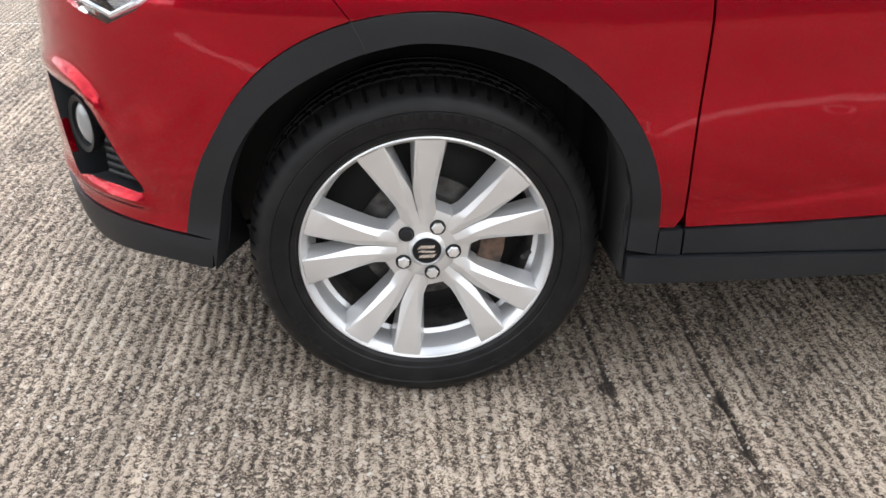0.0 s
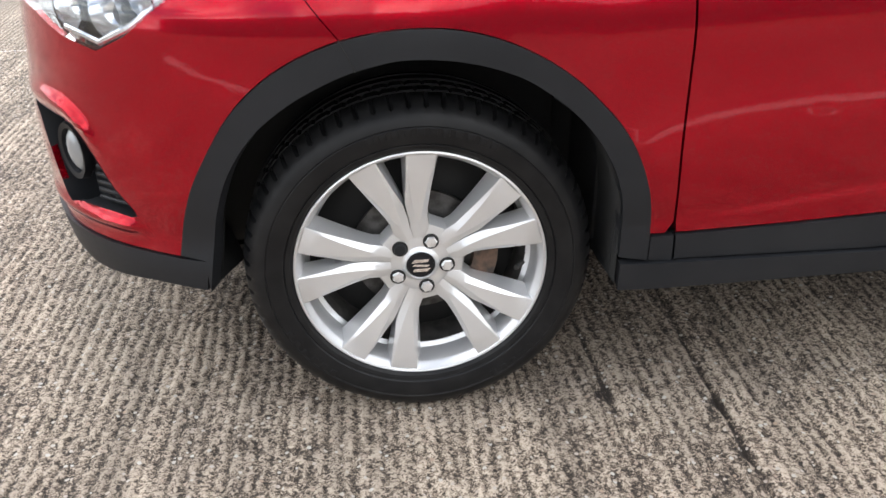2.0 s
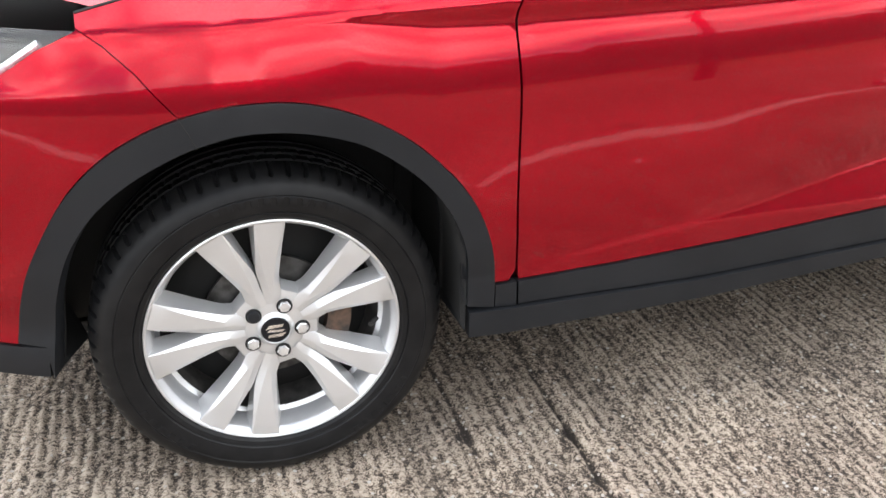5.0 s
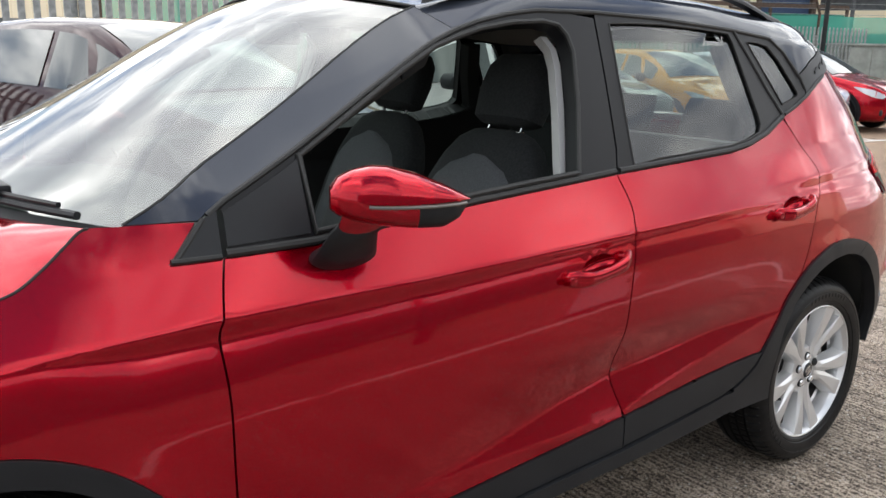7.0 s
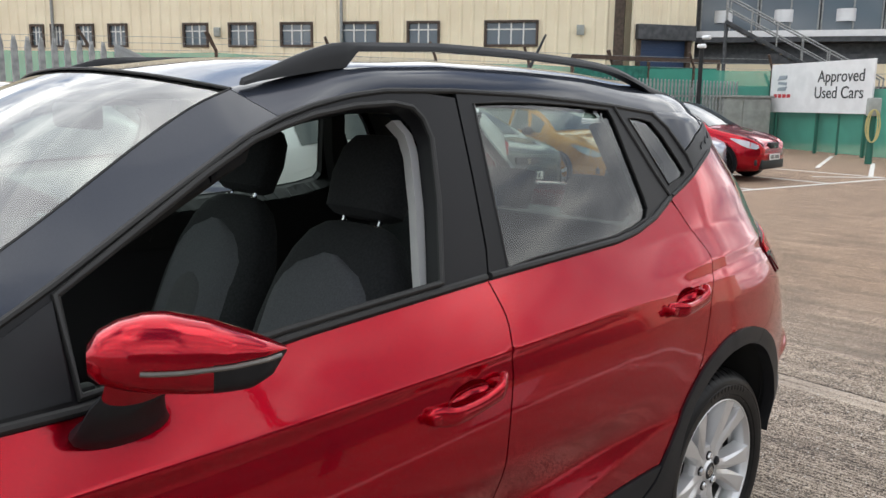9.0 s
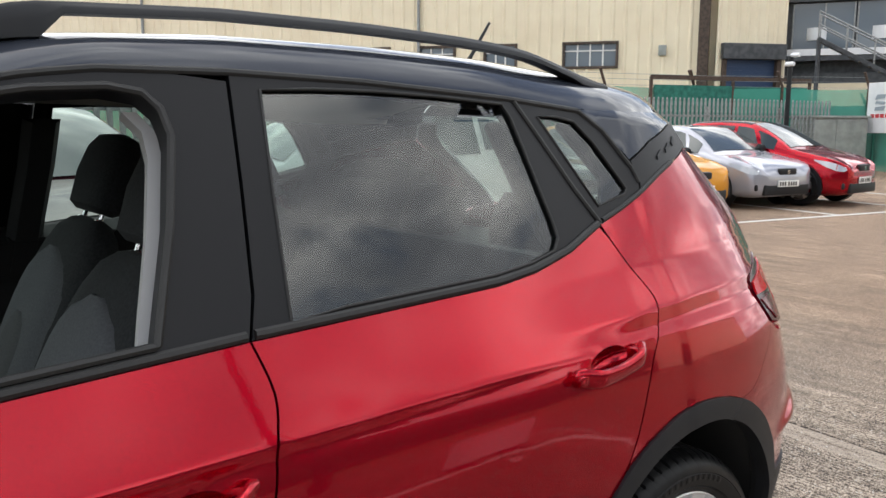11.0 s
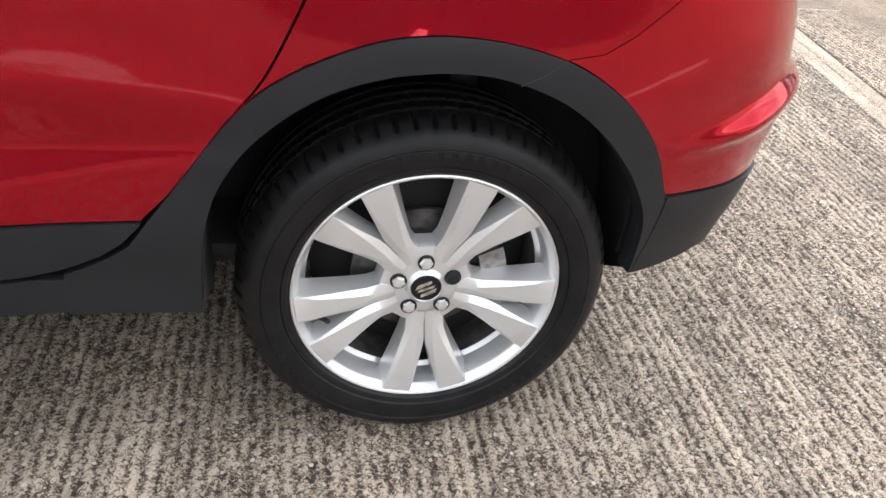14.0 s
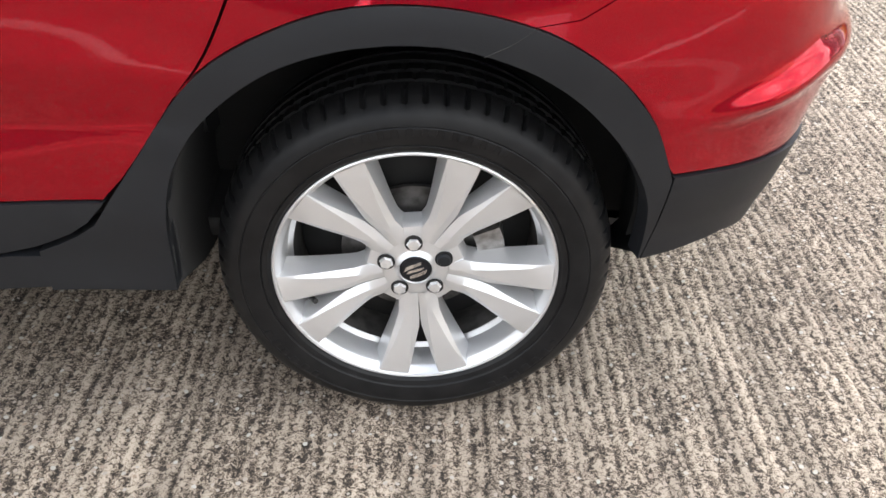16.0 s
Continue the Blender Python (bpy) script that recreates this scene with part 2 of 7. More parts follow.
    L(pick.outputs[0], rare.inputs[0])
    rare.inputs[1].default_value = 0.88
    both = N("ShaderNodeMath")
    both.operation = "MULTIPLY"
    L(near.outputs[0], both.inputs[0])
    L(rare.outputs[0], both.inputs[1])
    scol = N("ShaderNodeMixRGB")
    L(pick.outputs[1], scol.inputs[0])
    scol.inputs[1].default_value = (0.34, 0.25, 0.19, 1)
    scol.inputs[2].default_value = (0.5, 0.48, 0.44, 1)
    fin = N("ShaderNodeMixRGB")
    L(both.outputs[0], fin.inputs[0])
    L(mul.outputs[0], fin.inputs[1])
    L(scol.outputs[0], fin.inputs[2])
    warm = N("ShaderNodeMixRGB")
    warm.blend_type = "MULTIPLY"
    east = N("ShaderNodeMapRange")
    east.inputs["From Min"].default_value, east.inputs["From Max"].default_value = 4.6, 7.5
    L(xyz.outputs["X"], east.inputs["Value"])
    L(east.outputs[0], warm.inputs[0])
    L(fin.outputs[0], warm.inputs[1])
    warm.inputs[2].default_value = (1.22, 1.02, 0.86, 1)
    L(warm.outputs[0], b.inputs["Base Color"])
    bump = N("ShaderNodeBump")
    bump.inputs["Strength"].default_value, bump.inputs["Distance"].default_value = 0.9, 0.005
    L(fine.outputs["Fac"], bump.inputs["Height"])
    L(bump.outputs[0], b.inputs["Normal"])
    return m


CONCRETE = concrete()

# ---- mesh tools ----
from mathutils.geometry import delaunay_2d_cdt


def part(name, bm, mat, parent=None, label="", smooth=True):
    """One mesh object from a bmesh, under a thing or a part."""
    me = bpy.data.meshes.new(name)
    bm.to_mesh(me)
    bm.free()
    me.materials.append(mat)
    if smooth:
        for p in me.polygons:
            p.use_smooth = True
        me.set_sharp_from_angle(angle=radians(38))
    ob = new(name, me)
    if parent is not None:
        ob.parent = parent
    if label:
        ob["label"] = label
    return ob


def thing(name, label, category, group="", kind=""):
    ob = new(name)
    ob.empty_display_size = 0.1
    return tagged(ob, label, category, group, kind)


def box(bm, a, b, bevel=0.0, turn=None, segments=2):
    m = bmesh.ops.create_cube(bm, size=1)["verts"]
    for v in m:
        v.co = Vector([a[i] + (v.co[i] + 0.5) * (b[i] - a[i]) for i in range(3)])
    if bevel:
        edges = list({e for v in m for e in v.link_edges})
        m = list({v for f in bmesh.ops.bevel(bm, geom=edges, offset=bevel, segments=segments, affect="EDGES", profile=0.5)["faces"] for v in f.verts} | {v for v in m if v.is_valid})
    if turn is not None:
        for v in m:
            v.co = turn @ v.co
    return m


def tube(bm, points, radius, sides=8, closed=False, caps=True, radii=None):
    """A round bar along points."""
    pts = [Vector(p) for p in points]
    rings = []
    n = len(pts)
    for k, p in enumerate(pts):
        a = pts[k - 1] if (k > 0 or closed) else p
        b = pts[(k + 1) % n] if (k < n - 1 or closed) else p
        d = (b - a).normalized()
        u = d.orthogonal().normalized() if not rings else (rings[-1][1] - d * rings[-1][1].dot(d)).normalized()
        w = d.cross(u)
        r = radii[k] if radii else radius
        rings.append(([bm.verts.new(p + r * (math.cos(2 * math.pi * j / sides) * u + math.sin(2 * math.pi * j / sides) * w)) for j in range(sides)], u))
    for k in range(n if closed else n - 1):
        A, B = rings[k][0], rings[(k + 1) % n][0]
        for j in range(sides):
            bm.faces.new((A[j], A[(j + 1) % sides], B[(j + 1) % sides], B[j]))
    if caps and not closed:
        bm.faces.new(rings[0][0][::-1])
        bm.faces.new(rings[-1][0])


def lathe(bm, profile, segments=64, axis_y=True, closed=False):
    """Turn (radius, along) pairs round the y axis."""
    rings = []
    for r, a in profile:
        rings.append([bm.verts.new((r * math.cos(2 * math.pi * k / segments), a, r * math.sin(2 * math.pi * k / segments))) for k in range(segments)])
    m = len(rings)
    for i in range(m if closed else m - 1):
        A, B = rings[i], rings[(i + 1) % m]
        for k in range(segments):
            bm.faces.new((A[k], B[k], B[(k + 1) % segments], A[(k + 1) % segments]))
    return rings


def prism(bm, outline, y0, y1, shrink=0.0):
    """A flat outline in (x, z) given depth along y; the front (y0) edge may be drawn in."""
    n = len(outline)
    cx, cz = sum(p[0] for p in outline) / n, sum(p[1] for p in outline) / n
    A = [bm.verts.new((cx + (p[0] - cx) * (1 - shrink), y0, cz + (p[1] - cz) * (1 - shrink))) for p in outline]
    B = [bm.verts.new((p[0], y1, p[1])) for p in outline]
    bm.faces.new(A)
    bm.faces.new(B[::-1])
    for k in range(n):
        bm.faces.new((A[k], B[k], B[(k + 1) % n], A[(k + 1) % n]))
    return A, B


def spline(points, steps=6, closed=False):
    """Catmull-Rom through 2D or 3D points."""
    P = [Vector(p) for p in points]
    n = len(P)
    out = []
    for k in range(n if closed else n - 1):
        a, b, c, d = P[(k - 1) % n if closed else max(k - 1, 0)], P[k], P[(k + 1) % n], P[(k + 2) % n if closed else min(k + 2, n - 1)]
        for j in range(steps):
            t = j / steps
            out.append(0.5 * ((2 * b) + (c - a) * t + (2 * a - 5 * b + 4 * c - d) * t * t + (3 * b - a - 3 * c + d) * t ** 3))
    if not closed:
        out.append(P[-1])
    return out


def inside(p, poly):
    x, y = p
    hit = False
    n = len(poly)
    for k in range(n):
        x1, y1 = poly[k]
        x2, y2 = poly[(k + 1) % n]
        if (y1 > y) != (y2 > y) and x < (x2 - x1) * (y - y1) / (y2 - y1) + x1:
            hit = not hit
    return hit


def dense(poly, step):
    out = []
    n = len(poly)
    for k in range(n):
        a, b = Vector(poly[k]), Vector(poly[(k + 1) % n])
        m = max(1, int((b - a).length / step))
        out += [tuple(a + (b - a) * j / m) for j in range(m)]
    return out


def clean(poly, least=0.0015):
    out = []
    for p in poly:
        if not out or (Vector(p) - Vector(out[-1])).length > least:
            out.append((float(p[0]), float(p[1])))
    if (Vector(out[0]) - Vector(out[-1])).length < least:
        out.pop()
    return out


def sheet(bm, outline, place, du=0.04, dv=0.012, holes=(), skirt=0.015, inward=None, edge=0.012):
    """A curved panel: an outline in (u, v), filled with a grid, laid in space by place(u, v), with turned-in edges."""
    loops = [clean(dense(clean(o), edge)) for o in (outline, *holes)]
    verts, edges = [], []
    for lp in loops:
        first = len(verts)
        verts += [Vector(p) for p in lp]
        edges += [(first + k, first + (k + 1) % len(lp)) for k in range(len(lp))]
    us, vs = [p[0] for p in loops[0]], [p[1] for p in loops[0]]
    u0, u1, v0, v1 = min(us), max(us), min(vs), max(vs)
    nu, nv = max(1, round((u1 - u0) / du)), max(1, round((v1 - v0) / dv))
    rim = np.array([tuple(p) for p in verts])
    for i in range(nu + 1):
        for j in range(nv + 1):
            q = (u0 + (u1 - u0) * (i + 0.03) / (nu + 0.06), v0 + (v1 - v0) * (j + 0.03) / (nv + 0.06))
            if inside(q, loops[0]) and not any(inside(q, h) for h in loops[1:]):
                if (((rim - q) / (du * 0.3, dv * 0.35)) ** 2).sum(1).min() > 1:
                    verts.append(Vector(q))
    vo, eo, fo, _, _, _ = delaunay_2d_cdt(verts, edges, [], 0, 1e-6)
    made = [bm.verts.new(place(p.x, p.y)) for p in vo]
    faces = []
    for f in fo:
        c = sum((vo[k] for k in f), Vector((0, 0))) / len(f)
        if inside(c, loops[0]) and not any(inside(c, h) for h in loops[1:]):
            try:
                faces.append(bm.faces.new([made[k] for k in f]))
            except ValueError:
                pass
    loose = [v for v in made if not v.link_faces]
    for v in loose:
        bm.verts.remove(v)
    bm.normal_update()
    if skirt:
        border = [e for e in {e for f in faces for e in f.edges} if len(e.link_faces) == 1]
        back = {}
        way = Vector(inward) if inward is not None else None
        for e in border:
            for v in e.verts:
                if v not in back:
                    back[v] = (v.co.copy(), bm.verts.new(v.co + (way * skirt if way else -v.normal * skirt)))
        for e in border:
            a, b = e.verts
            lp = e.link_loops[0]
            if lp.vert is b:
                a, b = b, a
            bm.faces.new((b, a, back[a][1], back[b][1]))
    return faces


def mirrored(ob, middle, parent):
    """The same part on the other side of the car."""
    me = ob.data.copy()
    co = np.empty(len(me.vertices) * 3)
    me.vertices.foreach_get("co", co)
    co[1::3] = 2 * middle - co[1::3]
    me.vertices.foreach_set("co", co)
    me.flip_normals()
    twin = new(ob.name.split(".")[0], me)
    twin.parent = parent
    if "label" in ob:
        twin["label"] = ob["label"]
    return twin

# ---- the red car: its side surface ----
from functools import lru_cache

MID = 0.847  # the car's middle plane, y
WHEELBASE, AXLE_Z = 2.566, 0.320


def lin(x, xs, ys):
    return float(np.interp(x, xs, ys))


def smooth01(x, a, b):
    t = min(1.0, max(0.0, (x - a) / (b - a)))
    return t * t * (3 - 2 * t)


def clad_top(x):
    return lin(x, (0.35, 0.45, 0.67, 0.96, 1.3, 1.51, 1.83, 1.97, 2.12, 2.4), (0.388, 0.391, 0.398, 0.414, 0.440, 0.456, 0.488, 0.499, 0.508, 0.515))


def sill_seam(x):
    return lin(x, (0.35, 0.45, 0.86, 1.31, 1.72, 2.12, 2.3), (0.338, 0.338, 0.336, 0.358, 0.376, 0.400, 0.405))


def sill_low(x):
    return lin(x, (0.35, 0.87, 1.31, 1.73, 2.14, 2.3), (0.283, 0.292, 0.320, 0.330, 0.352, 0.36))


def swage(x):
    return lin(x, (0.3, 0.54, 0.96, 1.28, 1.48, 1.89, 2.1, 2.3), (0.40, 0.43, 0.482, 0.540, 0.568, 0.613, 0.622, 0.634))


def ledge_low(x):
    """Lower edge of the bright ledge under the swage: leaves the cladding on the rear door."""
    return max(clad_top(x) + 0.006, lin(x, (1.50, 1.60, 1.83, 2.0, 2.12, 2.3), (0.462, 0.494, 0.543, 0.578, 0.606, 0.622)))


def crease(x):
    return lin(x, (-0.6, -0.2, 0.07, 0.24, 0.45, 0.9, 1.25, 1.54, 1.8, 2.05, 2.4, 3.2), (0.86, 0.885, 0.897, 0.905, 0.913, 0.918, 0.927, 0.936, 0.944, 0.952, 0.955, 0.955))


def band(x):
    return lin(x, (0.0, 0.15, 0.3, 0.45, 0.65, 0.9, 1.2, 1.5, 1.9, 2.15), (0.002, 0.006, 0.03, 0.037, 0.034, 0.030, 0.022, 0.014, 0.008, 0.002))


def belt(x):
    return lin(x, (-0.6, 0.0, 0.38, 0.475, 0.66, 1.05, 1.53, 1.85, 2.03, 2.13, 2.24, 2.36, 2.51, 2.76, 3.3),
               (0.98, 0.985, 1.006, 1.007, 1.010, 1.046, 1.077, 1.092, 1.100, 1.112, 1.138, 1.186, 1.238, 1.322, 1.322))


def low_taper(x):
    return lin(x, (-0.82, -0.80, -0.76, -0.70, -0.62, -0.5, -0.35, -0.2, 0.0, 2.4, 2.6, 2.8, 2.95, 3.05, 3.13, 3.2, 3.26, 3.3, 3.32),
               (0.85, 0.62, 0.46, 0.32, 0.20, 0.11, 0.048, 0.014, 0.0, 0.0, 0.008, 0.028, 0.058, 0.09, 0.13, 0.19, 0.3, 0.47, 0.85))


def high_taper(x):
    return sum(lin(x + k, (1.5, 1.9, 2.2, 2.5, 2.8, 2.95, 3.07), (0.0, 0.009, 0.021, 0.034, 0.046, 0.058, 0.075)) for k in (-0.1, -0.05, 0.0, 0.05, 0.1)) / 5


def shoulder_slope(x):
    return sum(lin(x + k, (-0.5, -0.1, 0.05, 0.16, 0.30, 0.45, 0.65, 1.5, 2.3, 2.6), (1.25, 1.2, 1.10, 0.98, 0.78, 0.62, 0.54, 0.52, 0.46, 0.37)) for k in (-0.10, -0.07, -0.04, -0.02, 0.0, 0.02, 0.04, 0.07, 0.10)) / 9


def seam_top(x):
    """Height of the roof seam above the doors."""
    return lin(x, (0.3, 0.45, 0.493, 0.645, 0.836, 1.021, 1.1, 1.182, 1.28, 1.371, 1.57, 1.817, 2.172, 2.376, 2.506, 2.8),
               (0.99, 1.073, 1.102, 1.180, 1.286, 1.384, 1.416, 1.440, 1.460, 1.471, 1.474, 1.468, 1.447, 1.427, 1.416, 1.40))


def hermite(z, keys):
    """keys: (z, value, slope from the left, slope to the right)"""
    if z <= keys[0][0]:
        return keys[0][1] + (z - keys[0][0]) * keys[0][2]
    for (za, va, _, sa), (zb, vb, sb, _) in zip(keys, keys[1:]):
        if z <= zb:
            h = zb - za
            t = (z - za) / h
            return va * (1 + 2 * t) * (1 - t) ** 2 + h * sa * t * (1 - t) ** 2 + vb * t * t * (3 - 2 * t) + h * sb * t * t * (t - 1)
    k = keys[-1]
    return k[1] + (z - k[0]) * k[3]


@lru_cache(maxsize=20000)
def keys_at(x):
    zt, zs, zc, hb, zb = clad_top(x), swage(x), crease(x), band(x), belt(x)
    zs = max(zs, zt + 0.02)
    back = smooth01(x, 2.05, 2.45)
    front = 1 - smooth01(x, 0.1, 0.5)
    ledge = 0.33 * (1 - back) * (1 - front)
    zl = min(ledge_low(x), zs - 0.008)
    zl = max(zl, zt + 0.003)
    ov = 0.046 - ledge * (zs - zl)
    sl = shoulder_slope(x)
    top = 0.030 - sl * max(0.02, zb - zc)
    under = -0.36 * (1 - 0.55 * back)
    fade = smooth01(x, 2.15, 2.4)  # the crease dies away behind the rear handle
    return [
        (zt, 0.046, 0.0, 0.0),
        (zl, 0.046, 0.0, -ledge),
        (zs, ov, -ledge, 0.10 * (1 - back) * (1 - front)),
        (0.720, 0.049, 0.0, 0.0),
        (zc - hb, 0.030 - 0.22 * hb, under, 0.22 if hb > 0.004 else -0.3),
        (zc, 0.030, 0.22 if hb > 0.004 else -0.3, -sl * (1 - fade) - 0.31 * fade),
        (max(zb, zc + 0.02), top, -sl, -0.37),
    ], seam_top(x), sl


def out_raw(x, z):
    """How far the side stands out beyond the rim plane, before the ends taper."""
    keys, seam, sl = keys_at(x)
    if z > keys[-1][0]:
        d, top = z - keys[-1][0], keys[-1][1]
        m = smooth01(x, 0.22, 0.52)
        upper = 0.37 * d + 0.055 * d * d + 0.9 * max(0.0, z - seam - 0.004) * smooth01(x, 0.36, 0.5)
        return top - sl * d * (1 - m) - upper * m
    return hermite(z, keys)


def side_y(x, z):
    o = sum(out_raw(x, z + k) for k in (-0.003, 0.0, 0.003)) / 3
    if z < 0.30:
        o -= (0.30 - z) ** 2 * 4.0
    # the skin swells towards the wheel arches
    for cx, rim in ((0.0, 0.45), (WHEELBASE, 0.46)):
        r = math.hypot(x - cx, z - AXLE_Z)
        if r < rim + 0.3:
            o += 0.011 * math.exp(-max(0.0, r - rim) / 0.10) * smooth01(z, 0.38, 0.5) * (1 - smooth01(z, 0.78, 0.88))
    # second crease on the rear quarter
    q = smooth01(x, 2.05, 2.45) * (1 - smooth01(x, 2.98, 3.12))
    if q > 0:
        zq = lin(x, (2.05, 2.2, 2.43, 2.6, 2.9), (0.984, 0.998, 1.012, 1.020, 1.026))
        o += q * 0.0085 * (max(0.0, 1 - (zq - z) / 0.030) if z < zq else max(0.0, 1 - (z - zq) / 0.085))
    k = smooth01(z, 0.86, 1.1)
    return -o + low_taper(x) + k * high_taper(x)


# rear and front corners wrap round: a length along the plan turns into (x, y)
def plan(points):
    pts = spline(points, 10)
    s = [0.0]
    for a, b in zip(pts, pts[1:]):
        s.append(s[-1] + (b - a).length)
    return np.array(s), np.array([p[0] for p in pts]), np.array([p[1] for p in pts])


REAR = plan([(2.5, 0.002), (2.6, 0.008), (2.8, 0.028), (2.95, 0.058), (3.05, 0.092), (3.13, 0.135), (3.20, 0.20), (3.25, 0.29), (3.285, 0.42), (3.305, 0.6), (3.31, 0.847)])
FRONT = plan([(-0.05, 0.0), (-0.2, 0.014), (-0.35, 0.048), (-0.5, 0.11), (-0.61, 0.185), (-0.69, 0.28), (-0.745, 0.40), (-0.785, 0.55), (-0.805, 0.7), (-0.81, 0.847)])
REAR_END, FRONT_END = 2.5 + REAR[0][-1], -0.05 - FRONT[0][-1]


def rear_lean(z):
    return lin(z, (0.3, 0.42, 0.56, 0.62, 0.68, 0.8, 0.95, 1.04, 1.07, 1.10, 1.15, 1.2, 1.33, 1.45), (0.90, 0.96, 1.00, 1.02, 1.0, 0.97, 0.95, 0.965, 0.985, 0.985, 0.96, 0.915, 0.73, 0.60))


def front_lean(z):
    return lin(z, (0.2, 0.3, 0.4, 0.55, 0.7, 0.8, 0.9, 1.0), (0.90, 0.97, 1.0, 1.0, 0.98, 0.96, 0.90, 0.8))


def shell(s, z):
    """The car's outer skin: s is x along the side and runs on round the corners."""
    if s > 2.5:
        a = s - 2.5
        x0, t = float(np.interp(a, REAR[0], REAR[1])), float(np.interp(a, REAR[0], REAR[2]))
        k = smooth01(z, 0.86, 1.1)
        y = side_y(2.5, z) - low_taper(2.5) - k * high_taper(2.5) + t + k * (high_taper(min(x0, 3.07)))
        o2 = side_y(min(x0, 3.0), z) - side_y(2.5, z) - (low_taper(min(x0, 3.0)) - low_taper(2.5)) - k * (high_taper(min(x0, 3.0)) - high_taper(2.5))
        fade = 1 - smooth01(x0, 2.9, 3.2)
        y = y + o2 * fade
        # the flick on the bumper corner
        ridge, half_width = lin(s, (2.94, 3.08, 3.20, 3.4), (0.600, 0.630, 0.662, 0.672)), lin(s, (2.94, 3.20), (0.015, 0.028))
        f = smooth01(s, 2.93, 3.10) * math.exp(-((z - ridge) / half_width) ** 2)
        x = 2.5 + (x0 - 2.5) * rear_lean(z) + 0.018 * f
        return Vector((x, min(y - 0.012 * f, MID), z))
    if s < -0.05:
        a = -0.05 - s
        x0, t = float(np.interp(a, FRONT[0], FRONT[1])), float(np.interp(a, FRONT[0], FRONT[2]))
        y = side_y(-0.05, z) - low_taper(-0.05) + t
        low = 0.012 * (1 - smooth01(z, 0.33, 0.4))
        # brow over the fog lamp and the lip below it
        brow = lin(x0, (-0.74, -0.70, -0.66, -0.62, -0.585, -0.555), (0.616, 0.622, 0.626, 0.618, 0.594, 0.555))
        low += 0.017 * math.exp(-((z - brow) / 0.017) ** 2) * smooth01(x0, -0.78, -0.70) * (1 - smooth01(x0, -0.59, -0.545))
        low += 0.016 * math.exp(-((z - 0.408) / 0.013) ** 2) * smooth01(x0, -0.76, -0.70) * (1 - smooth01(x0, -0.53, -0.49))
        return Vector((-0.05 + (x0 + 0.05) * front_lean(z), min(y - low, MID), z))
    return Vector((s, side_y(s, z), z))


def shell_off(d):
    """The skin moved outwards (negative: inwards) by d."""
    def place(s, z):
        p = shell(s, z)
        a, b = shell(s + 0.004, z), shell(s, z + 0.004)
        n = (a - p).cross(b - p).normalized()
        return p + n * d
    return place


def along(x, z):
    """The s at which the skin reaches x at height z."""
    lo, hi = (FRONT_END, 0.0) if x < -0.05 else (2.4, REAR_END)
    if -0.05 <= x <= 2.5:
        return x
    for _ in range(30):
        m = (lo + hi) / 2
        if shell(m, z).x < x:
            lo = m
        else:
            hi = m
    return (lo + hi) / 2


def on(points):
    """Outline points given as (x, z), or (s, z, 1) past a corner, laid in (s, z)."""
    return [(p[0], p[1]) if len(p) > 2 else (along(p[0], p[1]), p[1]) for p in points]

# ---- the red car: panels ----
car = thing("car", "glossy red compact SUV with dark grey roof, front window open", "car")

ARCH_F_OUT = [(-0.432, 0.366), (-0.415, 0.437), (-0.390, 0.506), (-0.354, 0.572), (-0.314, 0.633), (-0.268, 0.683), (-0.214, 0.723), (-0.155, 0.752), (-0.089, 0.771), (-0.019, 0.779), (0.051, 0.777), (0.122, 0.761), (0.187, 0.733), (0.246, 0.696), (0.297, 0.651), (0.340, 0.603), (0.372, 0.551), (0.395, 0.490), (0.407, 0.435), (0.411, 0.391)]
ARCH_F_IN = [(-0.384, 0.300), (-0.367, 0.390), (-0.349, 0.459), (-0.315, 0.533), (-0.270, 0.599), (-0.220, 0.645), (-0.163, 0.681), (-0.099, 0.709), (-0.028, 0.724), (0.035, 0.723), (0.098, 0.712), (0.163, 0.689), (0.221, 0.651), (0.272, 0.604), (0.313, 0.546), (0.343, 0.480), (0.356, 0.414), (0.357, 0.333), (0.357, 0.283)]
ARCH_R_OUT = [(2.125, 0.506), (2.190, 0.593), (2.247, 0.670), (2.291, 0.714), (2.344, 0.748), (2.412, 0.778), (2.473, 0.794), (2.535, 0.800), (2.609, 0.795), (2.688, 0.778), (2.756, 0.752), (2.824, 0.708), (2.876, 0.658), (2.916, 0.601), (2.950, 0.521)]
ARCH_R_IN = [(2.194, 0.338), (2.200, 0.435), (2.216, 0.505), (2.240, 0.568), (2.281, 0.627), (2.337, 0.678), (2.399, 0.714), (2.469, 0.734), (2.542, 0.742), (2.618, 0.735), (2.693, 0.711), (2.753, 0.678), (2.810, 0.630), (2.869, 0.559), (2.912, 0.484), (2.928, 0.413), (2.926, 0.359)]
GAP_F = [(0.460, 0.337), (0.458, 0.392), (0.450, 0.500), (0.447, 0.600), (0.446, 0.767), (0.440, 0.879), (0.448, 0.915), (0.462, 0.965), (0.477, 1.010)]
GAP_B = [(1.512, 0.355), (1.510, 0.455), (1.492, 0.52), (1.484, 0.565), (1.493, 0.68), (1.509, 0.821), (1.524, 0.89), (1.532, 0.940), (1.545, 1.003), (1.527, 1.077)]
GAP_R = [(2.125, 0.508), (2.194, 0.598), (2.247, 0.671), (2.297, 0.735), (2.344, 0.826), (2.385, 0.912), (2.428, 0.969), (2.449, 1.023), (2.441, 1.054), (2.402, 1.114), (2.361, 1.188)]
G, GB = 0.0022, 0.0006  # half a panel gap, at the doors and at the bumpers


